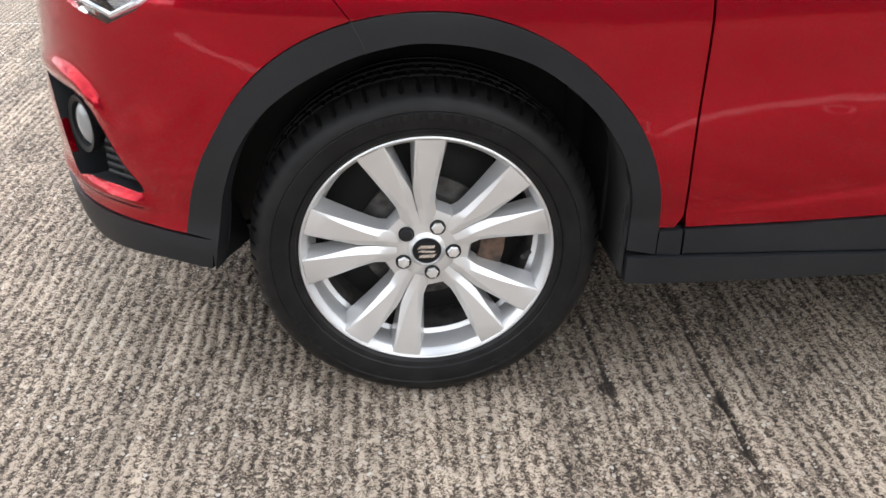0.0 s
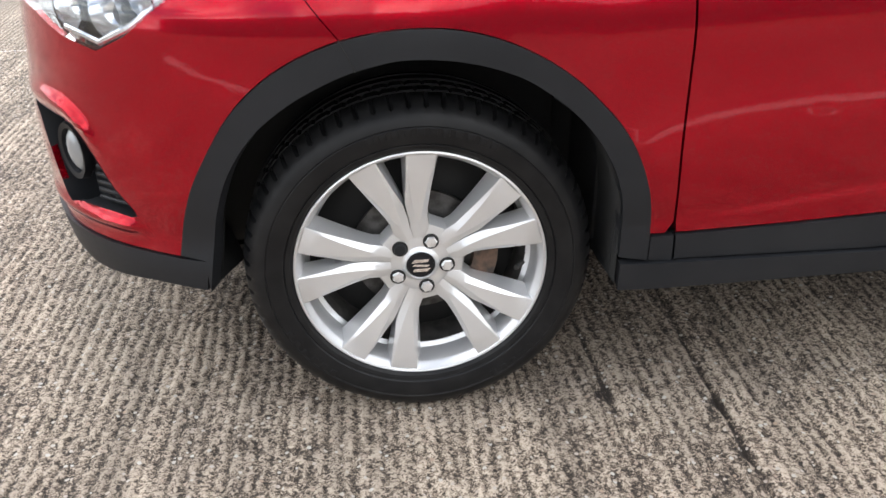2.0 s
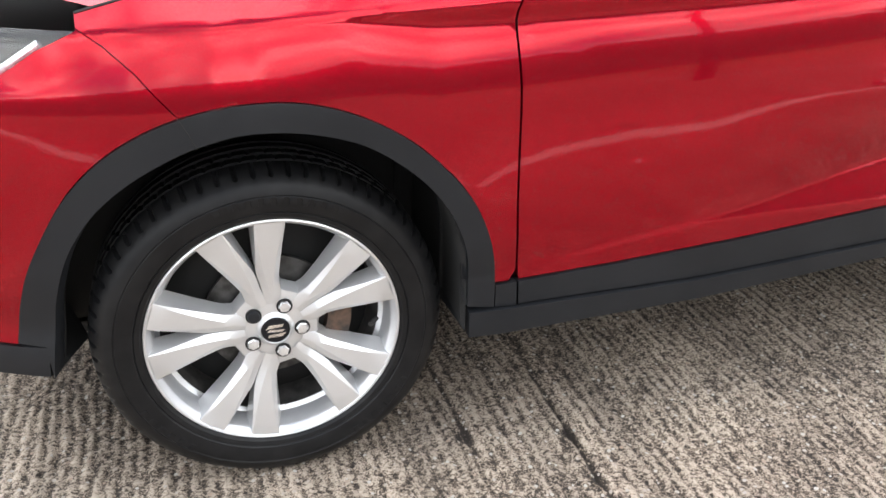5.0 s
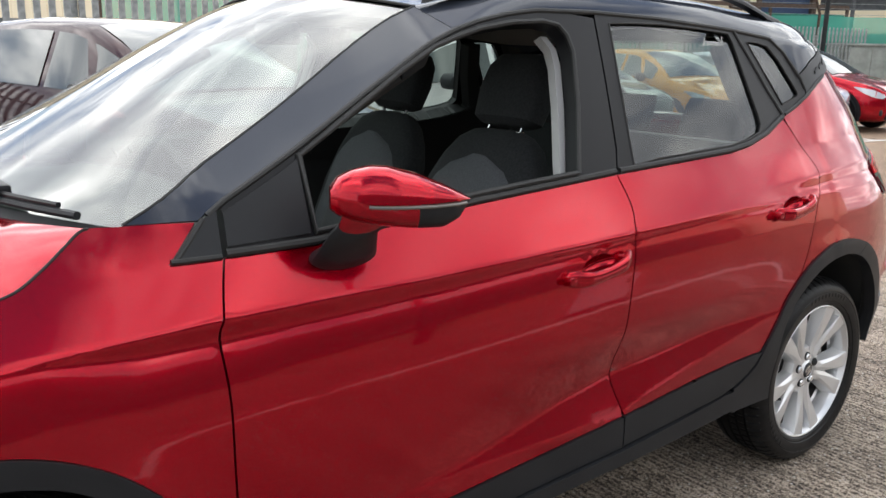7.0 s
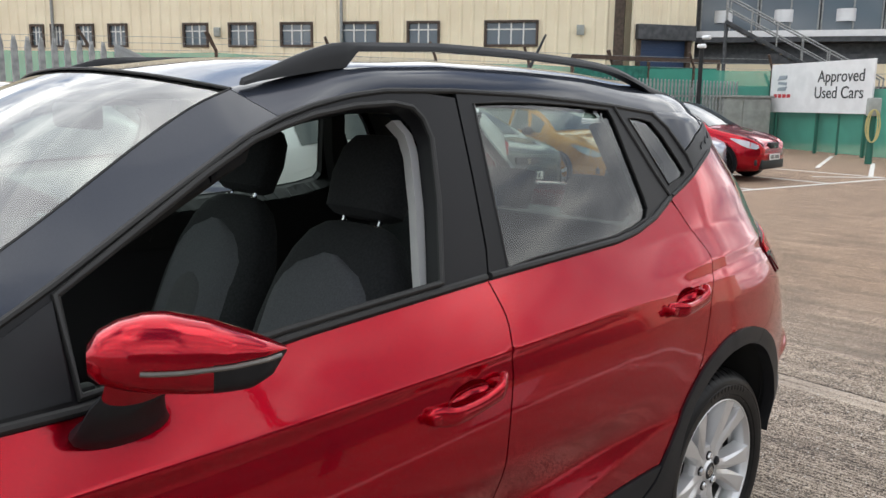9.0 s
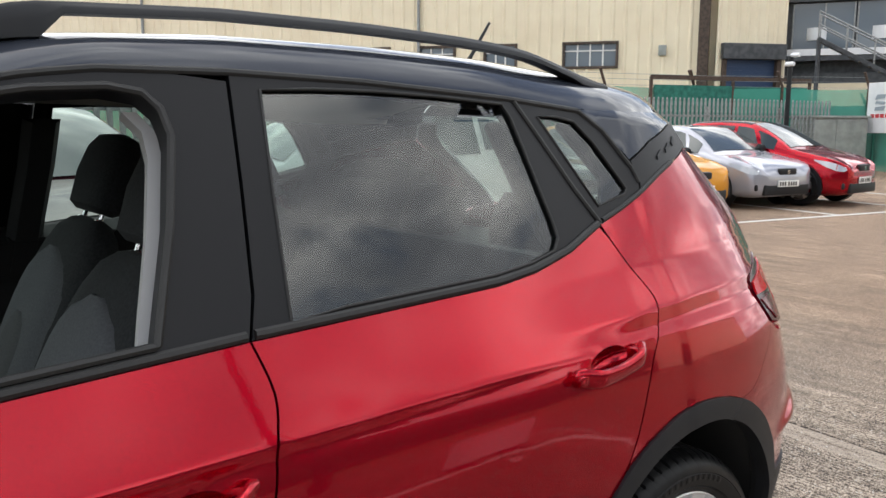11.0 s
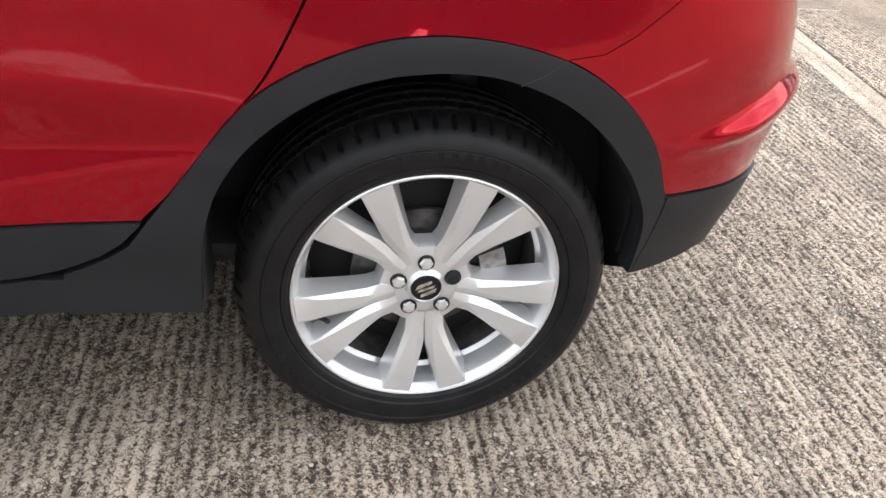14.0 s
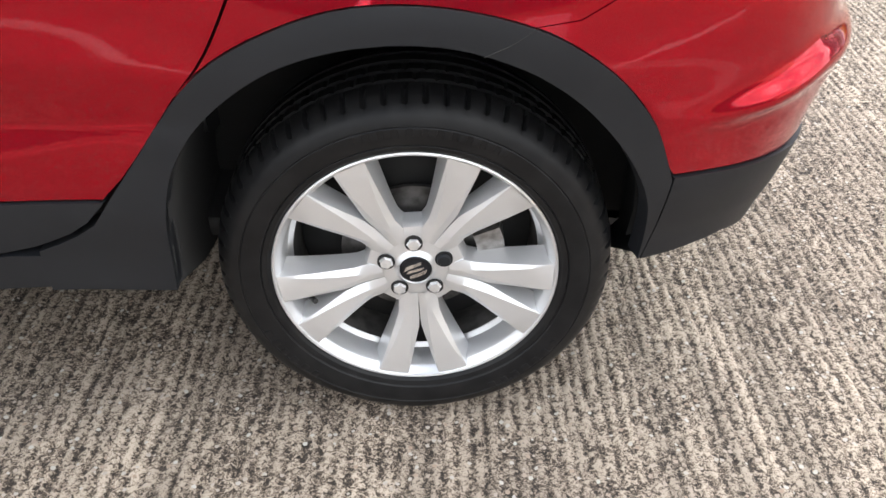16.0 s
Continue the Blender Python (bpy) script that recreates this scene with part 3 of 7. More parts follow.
def curve(points, steps=4):
    return [tuple(p) for p in spline(points, steps)]


def moved(points, dx, dz=0.0):
    return [(p[0] + dx, p[1] + dz) for p in points]


def panel(name, outline, mat, label="", d=0.0, holes=(), skirt=0.02, du=0.035, dv=0.010, twin=True, parent=None, edge=0.014):
    bm = bmesh.new()
    sheet(bm, outline, shell_off(d) if d else shell, du, dv, holes, skirt, edge=edge)
    ob = part(name, bm, mat, parent or car, label)
    if twin:
        mirrored(ob, MID, parent or car)
    return ob


def xs(f, a, b, n=20, dz=0.0):
    return [(a + (b - a) * k / n, f(a + (b - a) * k / n) + dz) for k in range(n + 1)]


def wider(points, cx, grow):
    """An arch drawn out from its wheel's centre."""
    out = []
    for x, z in points:
        r = math.hypot(x - cx, z - AXLE_Z)
        k = 1 + grow * smooth01(z, 0.40, 0.55) / r
        out.append((cx + (x - cx) * k, AXLE_Z + (z - AXLE_Z) * k))
    return out


ARCH_F_IN, ARCH_R_IN = wider(ARCH_F_IN, 0.0, 0.009), wider(ARCH_R_IN, WHEELBASE, 0.010)
arch_f, arch_r, arch_f_in, arch_r_in = on(curve(ARCH_F_OUT)), on(curve(ARCH_R_OUT)), on(curve(ARCH_F_IN)), on(curve(ARCH_R_IN))
gap_f, gap_b, gap_r = curve(GAP_F), curve(GAP_B), curve(GAP_R)

SEAM_F = [(-0.123, 0.766), (-0.176, 0.833), (-0.215, 0.872), (-0.25, 0.897)]
seam_f = on(SEAM_F)
k_f = min(range(len(arch_f)), key=lambda k: abs(arch_f[k][0] - seam_f[0][0]) + abs(arch_f[k][1] - seam_f[0][1]))

# front wing, from the bumper seam to the door
hood_edge = [(-0.25, 0.915), (-0.1, 0.950), (0.0, 0.968), (0.08, 0.978), (0.14, 0.990), (0.19, 1.018), (0.23, 1.047), (0.263, 1.070), (0.30, 1.072)]
wing = [(p[0], p[1] + 0.002) for p in arch_f[k_f:]] + [(0.440, 0.392)] + moved([p for p in gap_f if p[1] > 0.393], -G) + [(0.38, 1.007), (0.40, 1.028), (0.437, 1.071)] + [(0.375, 1.073)] + on(curve(hood_edge, 4)[::-1]) + [(p[0] + GB, p[1] + GB) for p in seam_f[::-1]]
panel("front_wing", wing, RED, "glossy red front wing with a sharp crease", edge=0.012, du=0.025, dv=0.006)

# front bumper
lamp_low = [(-0.25, 0.893), (-0.31, 0.866), (-0.37, 0.829), (-0.464, 0.760), (-0.521, 0.731), (-0.587, 0.748), (-0.64, 0.775)]
clad_front = [(-0.436, 0.362), (-0.509, 0.364), (-0.599, 0.364), (-0.68, 0.362)]
bumper = [(p[0] - GB, p[1] - GB) for p in seam_f] + on(lamp_low) + [(FRONT_END + 0.35, 0.80), (FRONT_END, 0.80), (FRONT_END, 0.37), (FRONT_END + 0.4, 0.37)] + on(clad_front[::-1]) + [(p[0] - 0.001, p[1] + 0.002) for p in arch_f[: k_f + 1]]
fog = on(curve([(-0.700, 0.600), (-0.655, 0.600), (-0.608, 0.590), (-0.572, 0.540), (-0.542, 0.481), (-0.508, 0.430), (-0.56, 0.430), (-0.625, 0.428), (-0.665, 0.424), (-0.683, 0.515)], 3))
panel("front_bumper", bumper, RED, "red front bumper with a fog lamp recess", holes=[fog], du=0.018, dv=0.007, skirt=0.012)


def recess(name, outline, depth, mat, label):
    bm = bmesh.new()
    sheet(bm, outline, shell_off(-depth), 0.03, 0.015, skirt=0)
    a, b = shell_off(0.001), shell_off(-depth)
    n = len(outline)
    A, B = [bm.verts.new(a(*p)) for p in outline], [bm.verts.new(b(*p)) for p in outline]
    for k in range(n):
        bm.faces.new((A[k], A[(k + 1) % n], B[(k + 1) % n], B[k]))
    ob = part(name, bm, mat, car, label)
    mirrored(ob, MID, car)
    return ob


recess("fog_lamp_housing", fog, 0.06, PLASTIC, "black plastic fog lamp housing")
for k in range(8):
    z = 0.438 + k * 0.017
    a, b = along(-0.60 + 0.002 * k, z), along(-0.522 - 0.009 * k, z)
    bm = bmesh.new()
    place = shell_off(-0.02)
    tube(bm, [place(a + (b - a) * j / 6, z) for j in range(7)], 0.004, 6)
    mirrored(part("grille_slat", bm, PLASTIC, car), MID, car)
bm = bmesh.new()
lens_at = shell_off(-0.022)(along(-0.635, 0.525), 0.525)
lathe(bm, [(0.05, 0.01), (0.056, 0.0), (0.052, -0.014), (0.042, -0.012), (0.038, 0.004)], 32)
turn = Matrix.Translation(lens_at) @ Matrix.Rotation(radians(-42), 4, "Z") @ Matrix.Diagonal((0.72, 1, 1.05, 1))
bm.transform(turn)
fog_ring = part("fog_lamp_ring", bm, TRIM, car)
mirrored(fog_ring, MID, car)
bm = bmesh.new()
lathe(bm, [(0.0405, -0.002), (0.03, -0.010), (0.015, -0.014), (0.0005, -0.015)], 32)
bm.transform(turn)
mirrored(part("fog_lamp_lens", bm, FOG_GLASS, car, "clear round fog lamp lens"), MID, car)
# front skirt, wheel arch cladding, sill cladding
skirt_low = [(-0.384, 0.300), (-0.484, 0.304), (-0.60, 0.292), (-0.70, 0.272), (-0.79, 0.25)]
front_skirt = on([(-0.3905, 0.302), (-0.382, 0.36)]) + on([(-0.436, 0.359), (-0.509, 0.361), (-0.599, 0.361), (-0.68, 0.359)]) + [(FRONT_END + 0.4, 0.367), (FRONT_END, 0.367), (FRONT_END, 0.24), (FRONT_END + 0.35, 0.245)] + on(skirt_low[::-1][1:-1])
panel("front_skirt", front_skirt, PLASTIC, "black grained plastic bumper skirt", d=0.006, skirt=0.03, du=0.03)


def arch_band(name, outer, inner, label, low_a, low_b):
    outline = outer + low_b + inner[::-1] + low_a
    return panel(name, outline, PLASTIC, label, d=0.007, skirt=0.035, du=0.02, dv=0.012, edge=0.010)


arch_band("wheel_arch_trim", arch_f, [p for p in arch_f_in if p[1] > 0.34 or p[0] < 0], "black grained plastic wheel arch trim", on([(-0.386, 0.361)]), [(0.411, 0.341)])
arch_band("wheel_arch_trim", arch_r, [p for p in arch_r_in], "black grained plastic wheel arch trim", [(2.060, 0.340), (2.0, 0.338), (2.0, 0.414), (2.03, 0.426), (2.066, 0.445), (2.098, 0.468)], on([(2.952, 0.515), (2.93, 0.36)]))

clad_a = xs(clad_top, 0.4135, 0.455, 4, -0.002) + [p for p in moved(gap_f, -G) if p[1] < 0.392][::-1] + [(0.4135, 0.341)]
panel("sill_trim", clad_a, PLASTIC, "", d=0.006)
fb = [p for p in gap_f if p[1] < 0.391]
bb = [p for p in gap_b if p[1] < 0.455]
door_clad = moved(fb, G) + xs(clad_top, 0.46, 1.507, 26, -0.002) + moved(bb[::-1], -G) + xs(sill_seam, 1.507, 0.465, 20, 0.003)
panel("door_trim", door_clad, PLASTIC, "black grained plastic door cladding", d=0.006)
rear_low = [(1.516, 0.370), (1.72, 0.385), (1.905, 0.401), (1.95, 0.407), (2.0, 0.420), (2.026, 0.430), (2.06, 0.446), (2.092, 0.469), (2.121, 0.501)]
rear_clad = moved(bb, G) + xs(clad_top, 1.514, 2.116, 20, -0.002) + [(p[0] - 0.004, p[1] + 0.003) for p in rear_low[::-1]]
panel("door_trim", clean(rear_clad), PLASTIC, "black grained plastic door cladding", d=0.006)
low_side = xs(sill_low, 0.360, 2.0, 30) + [(2.0, 0.405)] + [(p[0], p[1] - 0.003) for p in rear_low[::-1] if p[0] < 1.99] + xs(sill_seam, 1.50, 0.360, 24, -0.001)
bm = bmesh.new()
sheet(bm, low_side, lambda s, z: shell_off(lin(s, (0.36, 0.42, 1.55, 1.97), (0.011, 0.016, 0.016, 0.0072)))(s, z), 0.035, 0.010, skirt=0.05, edge=0.014)
mirrored(part("sill", bm, PLASTIC, car, "black plastic sill"), MID, car)
for pts in ([(-0.123, 0.766), (-0.110, 0.742), (-0.099, 0.716)], [(2.722, 0.768), (2.690, 0.748), (2.655, 0.733)]):
    bm = bmesh.new()
    tube(bm, [shell_off(0.0068)(along(x, z), z) for x, z in pts], 0.0011, 6)
    mirrored(part("trim_seam", bm, BLACK, car), MID, car)

# doors
front_door = moved([p for p in gap_f if p[1] > 0.392], G) + [(p[0], p[1] - 0.001) for p in xs(belt, 0.482, 1.522, 30)] + moved([p for p in gap_b if p[1] > 0.456][::-1], -G) + xs(clad_top, 1.505, 0.462, 26, 0.002)
def oval(cx, cz, rx, rz, tilt=0.1, n=22):
    return [(cx + rx * math.cos(2 * math.pi * k / n), cz + rz * math.sin(2 * math.pi * k / n) + tilt * rx * math.cos(2 * math.pi * k / n)) for k in range(n)]


CUPS = [oval(1.388, 0.877, 0.058, 0.025, 0.14), oval(2.252, 0.937, 0.058, 0.025, 0.14)]
panel("front_door", clean(front_door), RED, "glossy red front door with open window", holes=[CUPS[0]], dv=0.006)
rear_door = moved([p for p in gap_b if p[1] > 0.456], G) + [(p[0], p[1] - 0.001) for p in xs(belt, 1.533, 2.355, 30)] + moved(gap_r[::-1][2:-2], -G) + xs(clad_top, 2.117, 1.516, 20, 0.002)
panel("rear_door", clean(rear_door), RED, "glossy red rear door", holes=[CUPS[1]], dv=0.006)

# rear quarter and bumper
SEAM_R = [(2.722, 0.768), (2.781, 0.775), (2.828, 0.800), (2.891, 0.846), (2.952, 0.905)]
seam_r = on(SEAM_R)
k_r = min(range(len(arch_r)), key=lambda k: abs(arch_r[k][0] - seam_r[0][0]) + abs(arch_r[k][1] - seam_r[0][1]))
j_r = min(range(len(arch_r)), key=lambda k: abs(arch_r[k][0] - 2.25) + abs(arch_r[k][1] - 0.662))
tail_front = on([(2.952, 0.905), (2.915, 0.955), (2.897, 0.990), (2.900, 1.012), (2.918, 1.024), (2.99, 1.036)])
black_low = [(2.363, 1.190), (2.44, 1.214), (2.51, 1.244), (2.60, 1.283), (2.68, 1.309), (2.78, 1.335), (2.86, 1.352)]
quarter = [(p[0] - 0.001, p[1] + 0.002) for p in arch_r[j_r:k_r + 1]] + [(p[0] - GB, p[1] + GB) for p in seam_r[1:]] + tail_front[1:] + [(3.17, 1.054), (3.17, 1.12), (3.15, 1.2), (3.12, 1.26)] + [(p[0], p[1] - 0.002) for p in on(black_low[::-1])] + moved(gap_r[::-1][1:], G)[:-9]
panel("rear_quarter", clean([p for p in quarter]), RED, "glossy red rear quarter panel", du=0.018, dv=0.006)
bump_r = [(p[0] + GB, p[1] - GB) for p in seam_r] + [(3.02, 0.88), (3.08, 0.865), (3.2, 0.86), (REAR_END, 0.86), (REAR_END, 0.50), (3.3, 0.505)] + on([(3.145, 0.512), (2.956, 0.523)]) + [(p[0] + 0.001, p[1] + 0.002) for p in arch_r[k_r:][::-1]][1:]
panel("rear_bumper", clean(bump_r), RED, "glossy red rear bumper with flared corner", du=0.009, dv=0.004)
rskirt = on([(2.956, 0.519), (3.145, 0.508)]) + [(3.3, 0.50), (REAR_END, 0.495), (REAR_END, 0.30), (3.45, 0.31), (3.25, 0.345)] + on([(3.08, 0.368), (2.981, 0.359), (2.932, 0.357)])
panel("rear_skirt", rskirt[::-1], PLASTIC, "black plastic rear bumper skirt", d=0.006, skirt=0.03, du=0.03)
gate = [(3.175, 1.056), (3.175, 0.866), (REAR_END, 0.866), (REAR_END, 1.10), (3.5, 1.10), (3.22, 1.10)]
panel("tailgate", gate, RED, "red tailgate", du=0.05)

# tail lamps
tail = on([(2.954, 0.907), (2.917, 0.956), (2.899, 0.990), (2.902, 1.011), (2.920, 1.022), (2.99, 1.034)]) + [(3.165, 1.051), (3.19, 1.048), (3.30, 1.03), (3.31, 0.93), (3.17, 0.882), (3.06, 0.893)]
lamp = part("tail_lamp", bmesh.new(), TAIL_DARK, car, "red and dark tail lamp")
bm = bmesh.new()
sheet(bm, tail[::-1], shell_off(0.004), 0.02, 0.012, skirt=0.02)
bm.to_mesh(lamp.data)
lamp_far = mirrored(lamp, MID, car)


def lens(name, pts, mat, d, label=""):
    bm = bmesh.new()
    sheet(bm, pts, shell_off(d), 0.015, 0.008, skirt=0.004)
    ob = part(name, bm, mat, lamp, label)
    mirrored(ob, MID, lamp_far)


lens("red_lens", [(2.930, 0.975), (2.936, 1.004), (3.05, 1.022), (3.17, 1.034), (3.21, 1.022), (3.22, 0.92), (3.195, 0.90), (3.185, 0.93), (3.185, 0.985), (3.13, 0.985), (3.05, 0.972)][::-1], TAIL_RED, 0.008, "bright red lamp lens")
lens("clear_lens", [(2.950, 0.962), (3.05, 0.962), (3.09, 0.96), (3.07, 0.92), (3.03, 0.905), (2.99, 0.93)][::-1], TAIL_CLEAR, 0.007, "clear lens over the indicator")

# headlamps
head = on(lamp_low) + [(FRONT_END + 0.52, 0.79), (FRONT_END + 0.52, 0.855), (FRONT_END + 0.65, 0.872)] + on([(-0.56, 0.872), (-0.45, 0.882), (-0.35, 0.897)])
hl = part("headlamp", bmesh.new(), BLACK, car, "clear headlamp with chrome reflectors")
bm = bmesh.new()
sheet(bm, head[::-1], shell_off(-0.05), 0.03, 0.015, skirt=0)
bm.to_mesh(hl.data)
hl_far = mirrored(hl, MID, car)
bm = bmesh.new()
sheet(bm, head[::-1], shell_off(0.0), 0.02, 0.01, skirt=0.05)
cover_ob = part("lens", bm, LENS, hl)
mirrored(cover_ob, MID, hl_far)
for k, (x, z, r) in enumerate([(-0.50, 0.795, 0.04), (-0.575, 0.80, 0.035), (-0.43, 0.825, 0.03)]):
    bm = bmesh.new()
    lathe(bm, [(r, -0.02), (r * 0.96, 0.0), (r * 0.6, 0.02), (0.001, 0.03)], 24)
    bm.transform(Matrix.Translation(shell_off(-0.03)(along(x, z), z)) @ Matrix.Rotation(radians(-40), 4, "Z"))
    mirrored(part("reflector", bm, LAMP_WHITE, hl), MID, hl_far)
bm = bmesh.new()
place = shell_off(-0.012)
tube(bm, [place(s, z + 0.012) for s, z in on(lamp_low[1:6])], 0.006, 8)
mirrored(part("light_strip", bm, LAMP_WHITE, hl), MID, hl_far)

# window frames
front_top = [(x, seam_top(x) - 0.003) for x in (0.487, 0.53, 0.59, 0.645, 0.74, 0.836, 0.93, 1.021, 1.1, 1.182, 1.28, 1.371, 1.47, 1.561)]
win_f = [(0.655, 1.040), (0.655, 1.172), (0.74, 1.220), (0.832, 1.272), (0.93, 1.327), (1.035, 1.380), (1.11, 1.405), (1.177, 1.423), (1.28, 1.440), (1.381, 1.446), (1.43, 1.438), (1.453, 1.415), (1.462, 1.375), (1.437, 1.25), (1.390, 1.090)] + [(x, belt(x) + 0.022) for x in (1.385, 1.2, 1.0, 0.85)]
win_f = win_f + [(0.66, belt(0.66) + 0.024)]
win_f.remove((0.655, 1.040))
frame_f = [(0.484, 1.012)] + xs(belt, 0.50, 1.524, 24, 0.001) + [(1.540, 1.14), (1.555, 1.3), (1.5665, 1.46)] + front_top[::-1][1:]
panel("door_frame", frame_f, TRIM, "black door window frame", d=0.002, holes=[clean(win_f)], skirt=0.045, du=0.05, dv=0.02)
win_r = [(1.597, 1.094), (1.608, 1.28), (1.622, 1.448), (1.72, 1.453), (1.85, 1.453), (2.0, 1.447), (2.150, 1.437), (2.167, 1.41), (2.215, 1.20), (2.218, 1.172)] + [(x, belt(x) + 0.020) for x in (2.2, 2.13, 2.03, 1.85, 1.7)]
rear_top = [(x, seam_top(x) - 0.003) for x in (1.574, 1.70, 1.817, 2.0, 2.165)]
frame_r = xs(belt, 1.529, 2.352, 24, 0.001) + [(2.30, 1.265), (2.23, 1.37), (2.182, 1.440)] + rear_top[::-1] + [(1.561, 1.3), (1.546, 1.14)]
panel("door_frame", frame_r, TRIM, "black door window frame", d=0.002, holes=[clean(win_r)], skirt=0.03, du=0.05, dv=0.02)
win_q = [(2.245, 1.414), (2.30, 1.414), (2.355, 1.404), (2.40, 1.36), (2.457, 1.282), (2.472, 1.258), (2.462, 1.247), (2.366, 1.226)]
frame_q = [(2.366, 1.193), (2.44, 1.216), (2.515, 1.243), (2.523, 1.268), (2.506, 1.305), (2.44, 1.385), (2.376, 1.428), (2.30, 1.436), (2.192, 1.441), (2.235, 1.375), (2.304, 1.268)]
panel("quarter_frame", frame_q, TRIM, "black quarter window frame", d=0.002, holes=[win_q], skirt=0.02, dv=0.02)
panel("pillar_trim", on([(2.518, 1.248), (2.60, 1.285), (2.68, 1.311), (2.78, 1.337), (2.86, 1.354), (2.845, 1.410), (2.731, 1.395), (2.607, 1.360), (2.512, 1.318), (2.527, 1.27)]), TRIM, "textured black rear pillar trim", d=0.002)
for k in range(3):
    s0 = 2.66 + 0.075 * k
    panel("pillar_mark", [(s0, 1.318 + 0.015 * k), (s0 + 0.04, 1.332 + 0.015 * k), (s0 + 0.042, 1.341 + 0.015 * k), (s0 + 0.004, 1.327 + 0.015 * k)], PLASTIC, "", d=0.005, skirt=0.003)
for name, hole, d in (("rear_window", win_r, -0.004), ("quarter_window", win_q, -0.003)):
    ob = panel(name, clean([(p[0] + (0.008 if p[0] > np.mean([q[0] for q in hole]) else -0.008), p[1]) for p in hole]), GLASS, "tinted window glass", d=d, skirt=0, du=0.1, dv=0.05)
    ob.visible_shadow = False
bm = bmesh.new()
sheet(bm, clean(win_f), shell_off(-0.012), 0.1, 0.05, skirt=0)
ob = part("front_window", bm, GLASS, car, "tinted window glass")
far_glass = mirrored(ob, MID, car)
bpy.data.objects.remove(ob)
# the near front window is wound down: only its edge stands in the slot
bm = bmesh.new()
place = shell_off(-0.014)
tube(bm, [place(x, belt(x) + 0.004) for x in np.linspace(0.67, 1.385, 16)], 0.003, 6)
part("window_edge", bm, GLASS, car)
tri_f = [(0.392, 1.010), (0.472, 1.009), (0.476, 1.088), (0.452, 1.075)]
panel("corner_trim", tri_f, PLASTIC, "", d=0.006, skirt=0.012)
panel("mirror_corner_trim", [(0.484, 1.026), (0.648, 1.032), (0.648, 1.166), (0.59, 1.135), (0.487, 1.084)], PLASTIC, "black plastic mirror corner trim", d=0.008, skirt=0.01)
for pts, r in ((xs(belt, 0.384, 0.472, 6, 0.004), 0.006), (xs(belt, 0.480, 1.520, 30, 0.008), 0.0085), (xs(belt, 1.534, 2.350, 30, 0.008), 0.0085), ([(2.366, 1.196), (2.44, 1.219), (2.512, 1.247), (2.60, 1.285), (2.68, 1.311)], 0.006)):
    bm = bmesh.new()
    place = shell_off(0.003)
    tube(bm, [place(x, z) for x, z in (on(pts) if pts[-1][0] > 2.5 else pts)], r, 8)
    mirrored(part("belt_moulding", bm, RUBBER, car), MID, car)
for pts in ([(x, seam_top(x) + 0.001) for x in np.linspace(0.46, 2.376, 60)], [(2.376, 1.428), (2.44, 1.386), (2.506, 1.306), (2.521, 1.27)], [(2.187, 1.443), (2.233, 1.373), (2.302, 1.266), (2.359, 1.192)], [(0.452, 1.075), (0.395, 1.012)]):
    bm = bmesh.new()
    place = shell_off(0.001)
    tube(bm, [place(x, z) for x, z in (on(pts) if pts[0][0] > 2.3 else pts)], 0.0065, 8)
    mirrored(part("roof_seal", bm, RUBBER, car), MID, car)
bm = bmesh.new()
place = shell_off(0.004)
tube(bm, [place(*p) for p in clean(win_f)], 0.007, 8, closed=True)
part("window_seal", bm, RUBBER, car)
for hole in (win_r, win_q):
    bm = bmesh.new()
    place = shell_off(0.002)
    tube(bm, [place(*p) for p in clean(hole)], 0.0032, 8, closed=True)
    mirrored(part("window_seal", bm, RUBBER, car), MID, car)


# ---- the red car: shell behind the panels, wheel wells, floor ----
arch_cut_f = [(x, z) for x, z in moved(ARCH_F_IN, 0, 0.012)]
arch_cut_r = [(x, z) for x, z in moved(ARCH_R_IN, 0, 0.012)]
inner = on([(-0.62, 0.37), (-0.40, 0.37)]) + on(arch_cut_f) + [(0.40, 0.30), (2.15, 0.36)] + on(arch_cut_r) + [(3.2, 0.40), (3.3, 0.6), (3.15, 0.95), (2.6, 0.97), (1.5, 0.96), (0.5, 0.95), (0.0, 0.88), (-0.35, 0.80)]
panel("inner_body", clean(inner), BLACK, "", d=-0.04, skirt=0, du=0.06, dv=0.04)


def well(name, cx, outline):
    bm = bmesh.new()
    n = len(outline)
    A = [bm.verts.new(shell_off(-0.004 if z > 0.27 else -0.13)(s, max(z, 0.22))) for s, z in outline]
    B = [bm.verts.new((p[0] + (0.01 if p[0] > cx else -0.01), 0.32, p[1] + 0.02)) for p in outline]
    for k in range(n - 1):
        bm.faces.new((A[k], B[k], B[k + 1], A[k + 1]))
    c = bm.verts.new((cx, 0.32, 0.25))
    for k in range(n - 1):
        bm.faces.new((B[k], c, B[k + 1]))
    mirrored(part(name, bm, LINER, car, "black felt wheel arch liner"), MID, car)


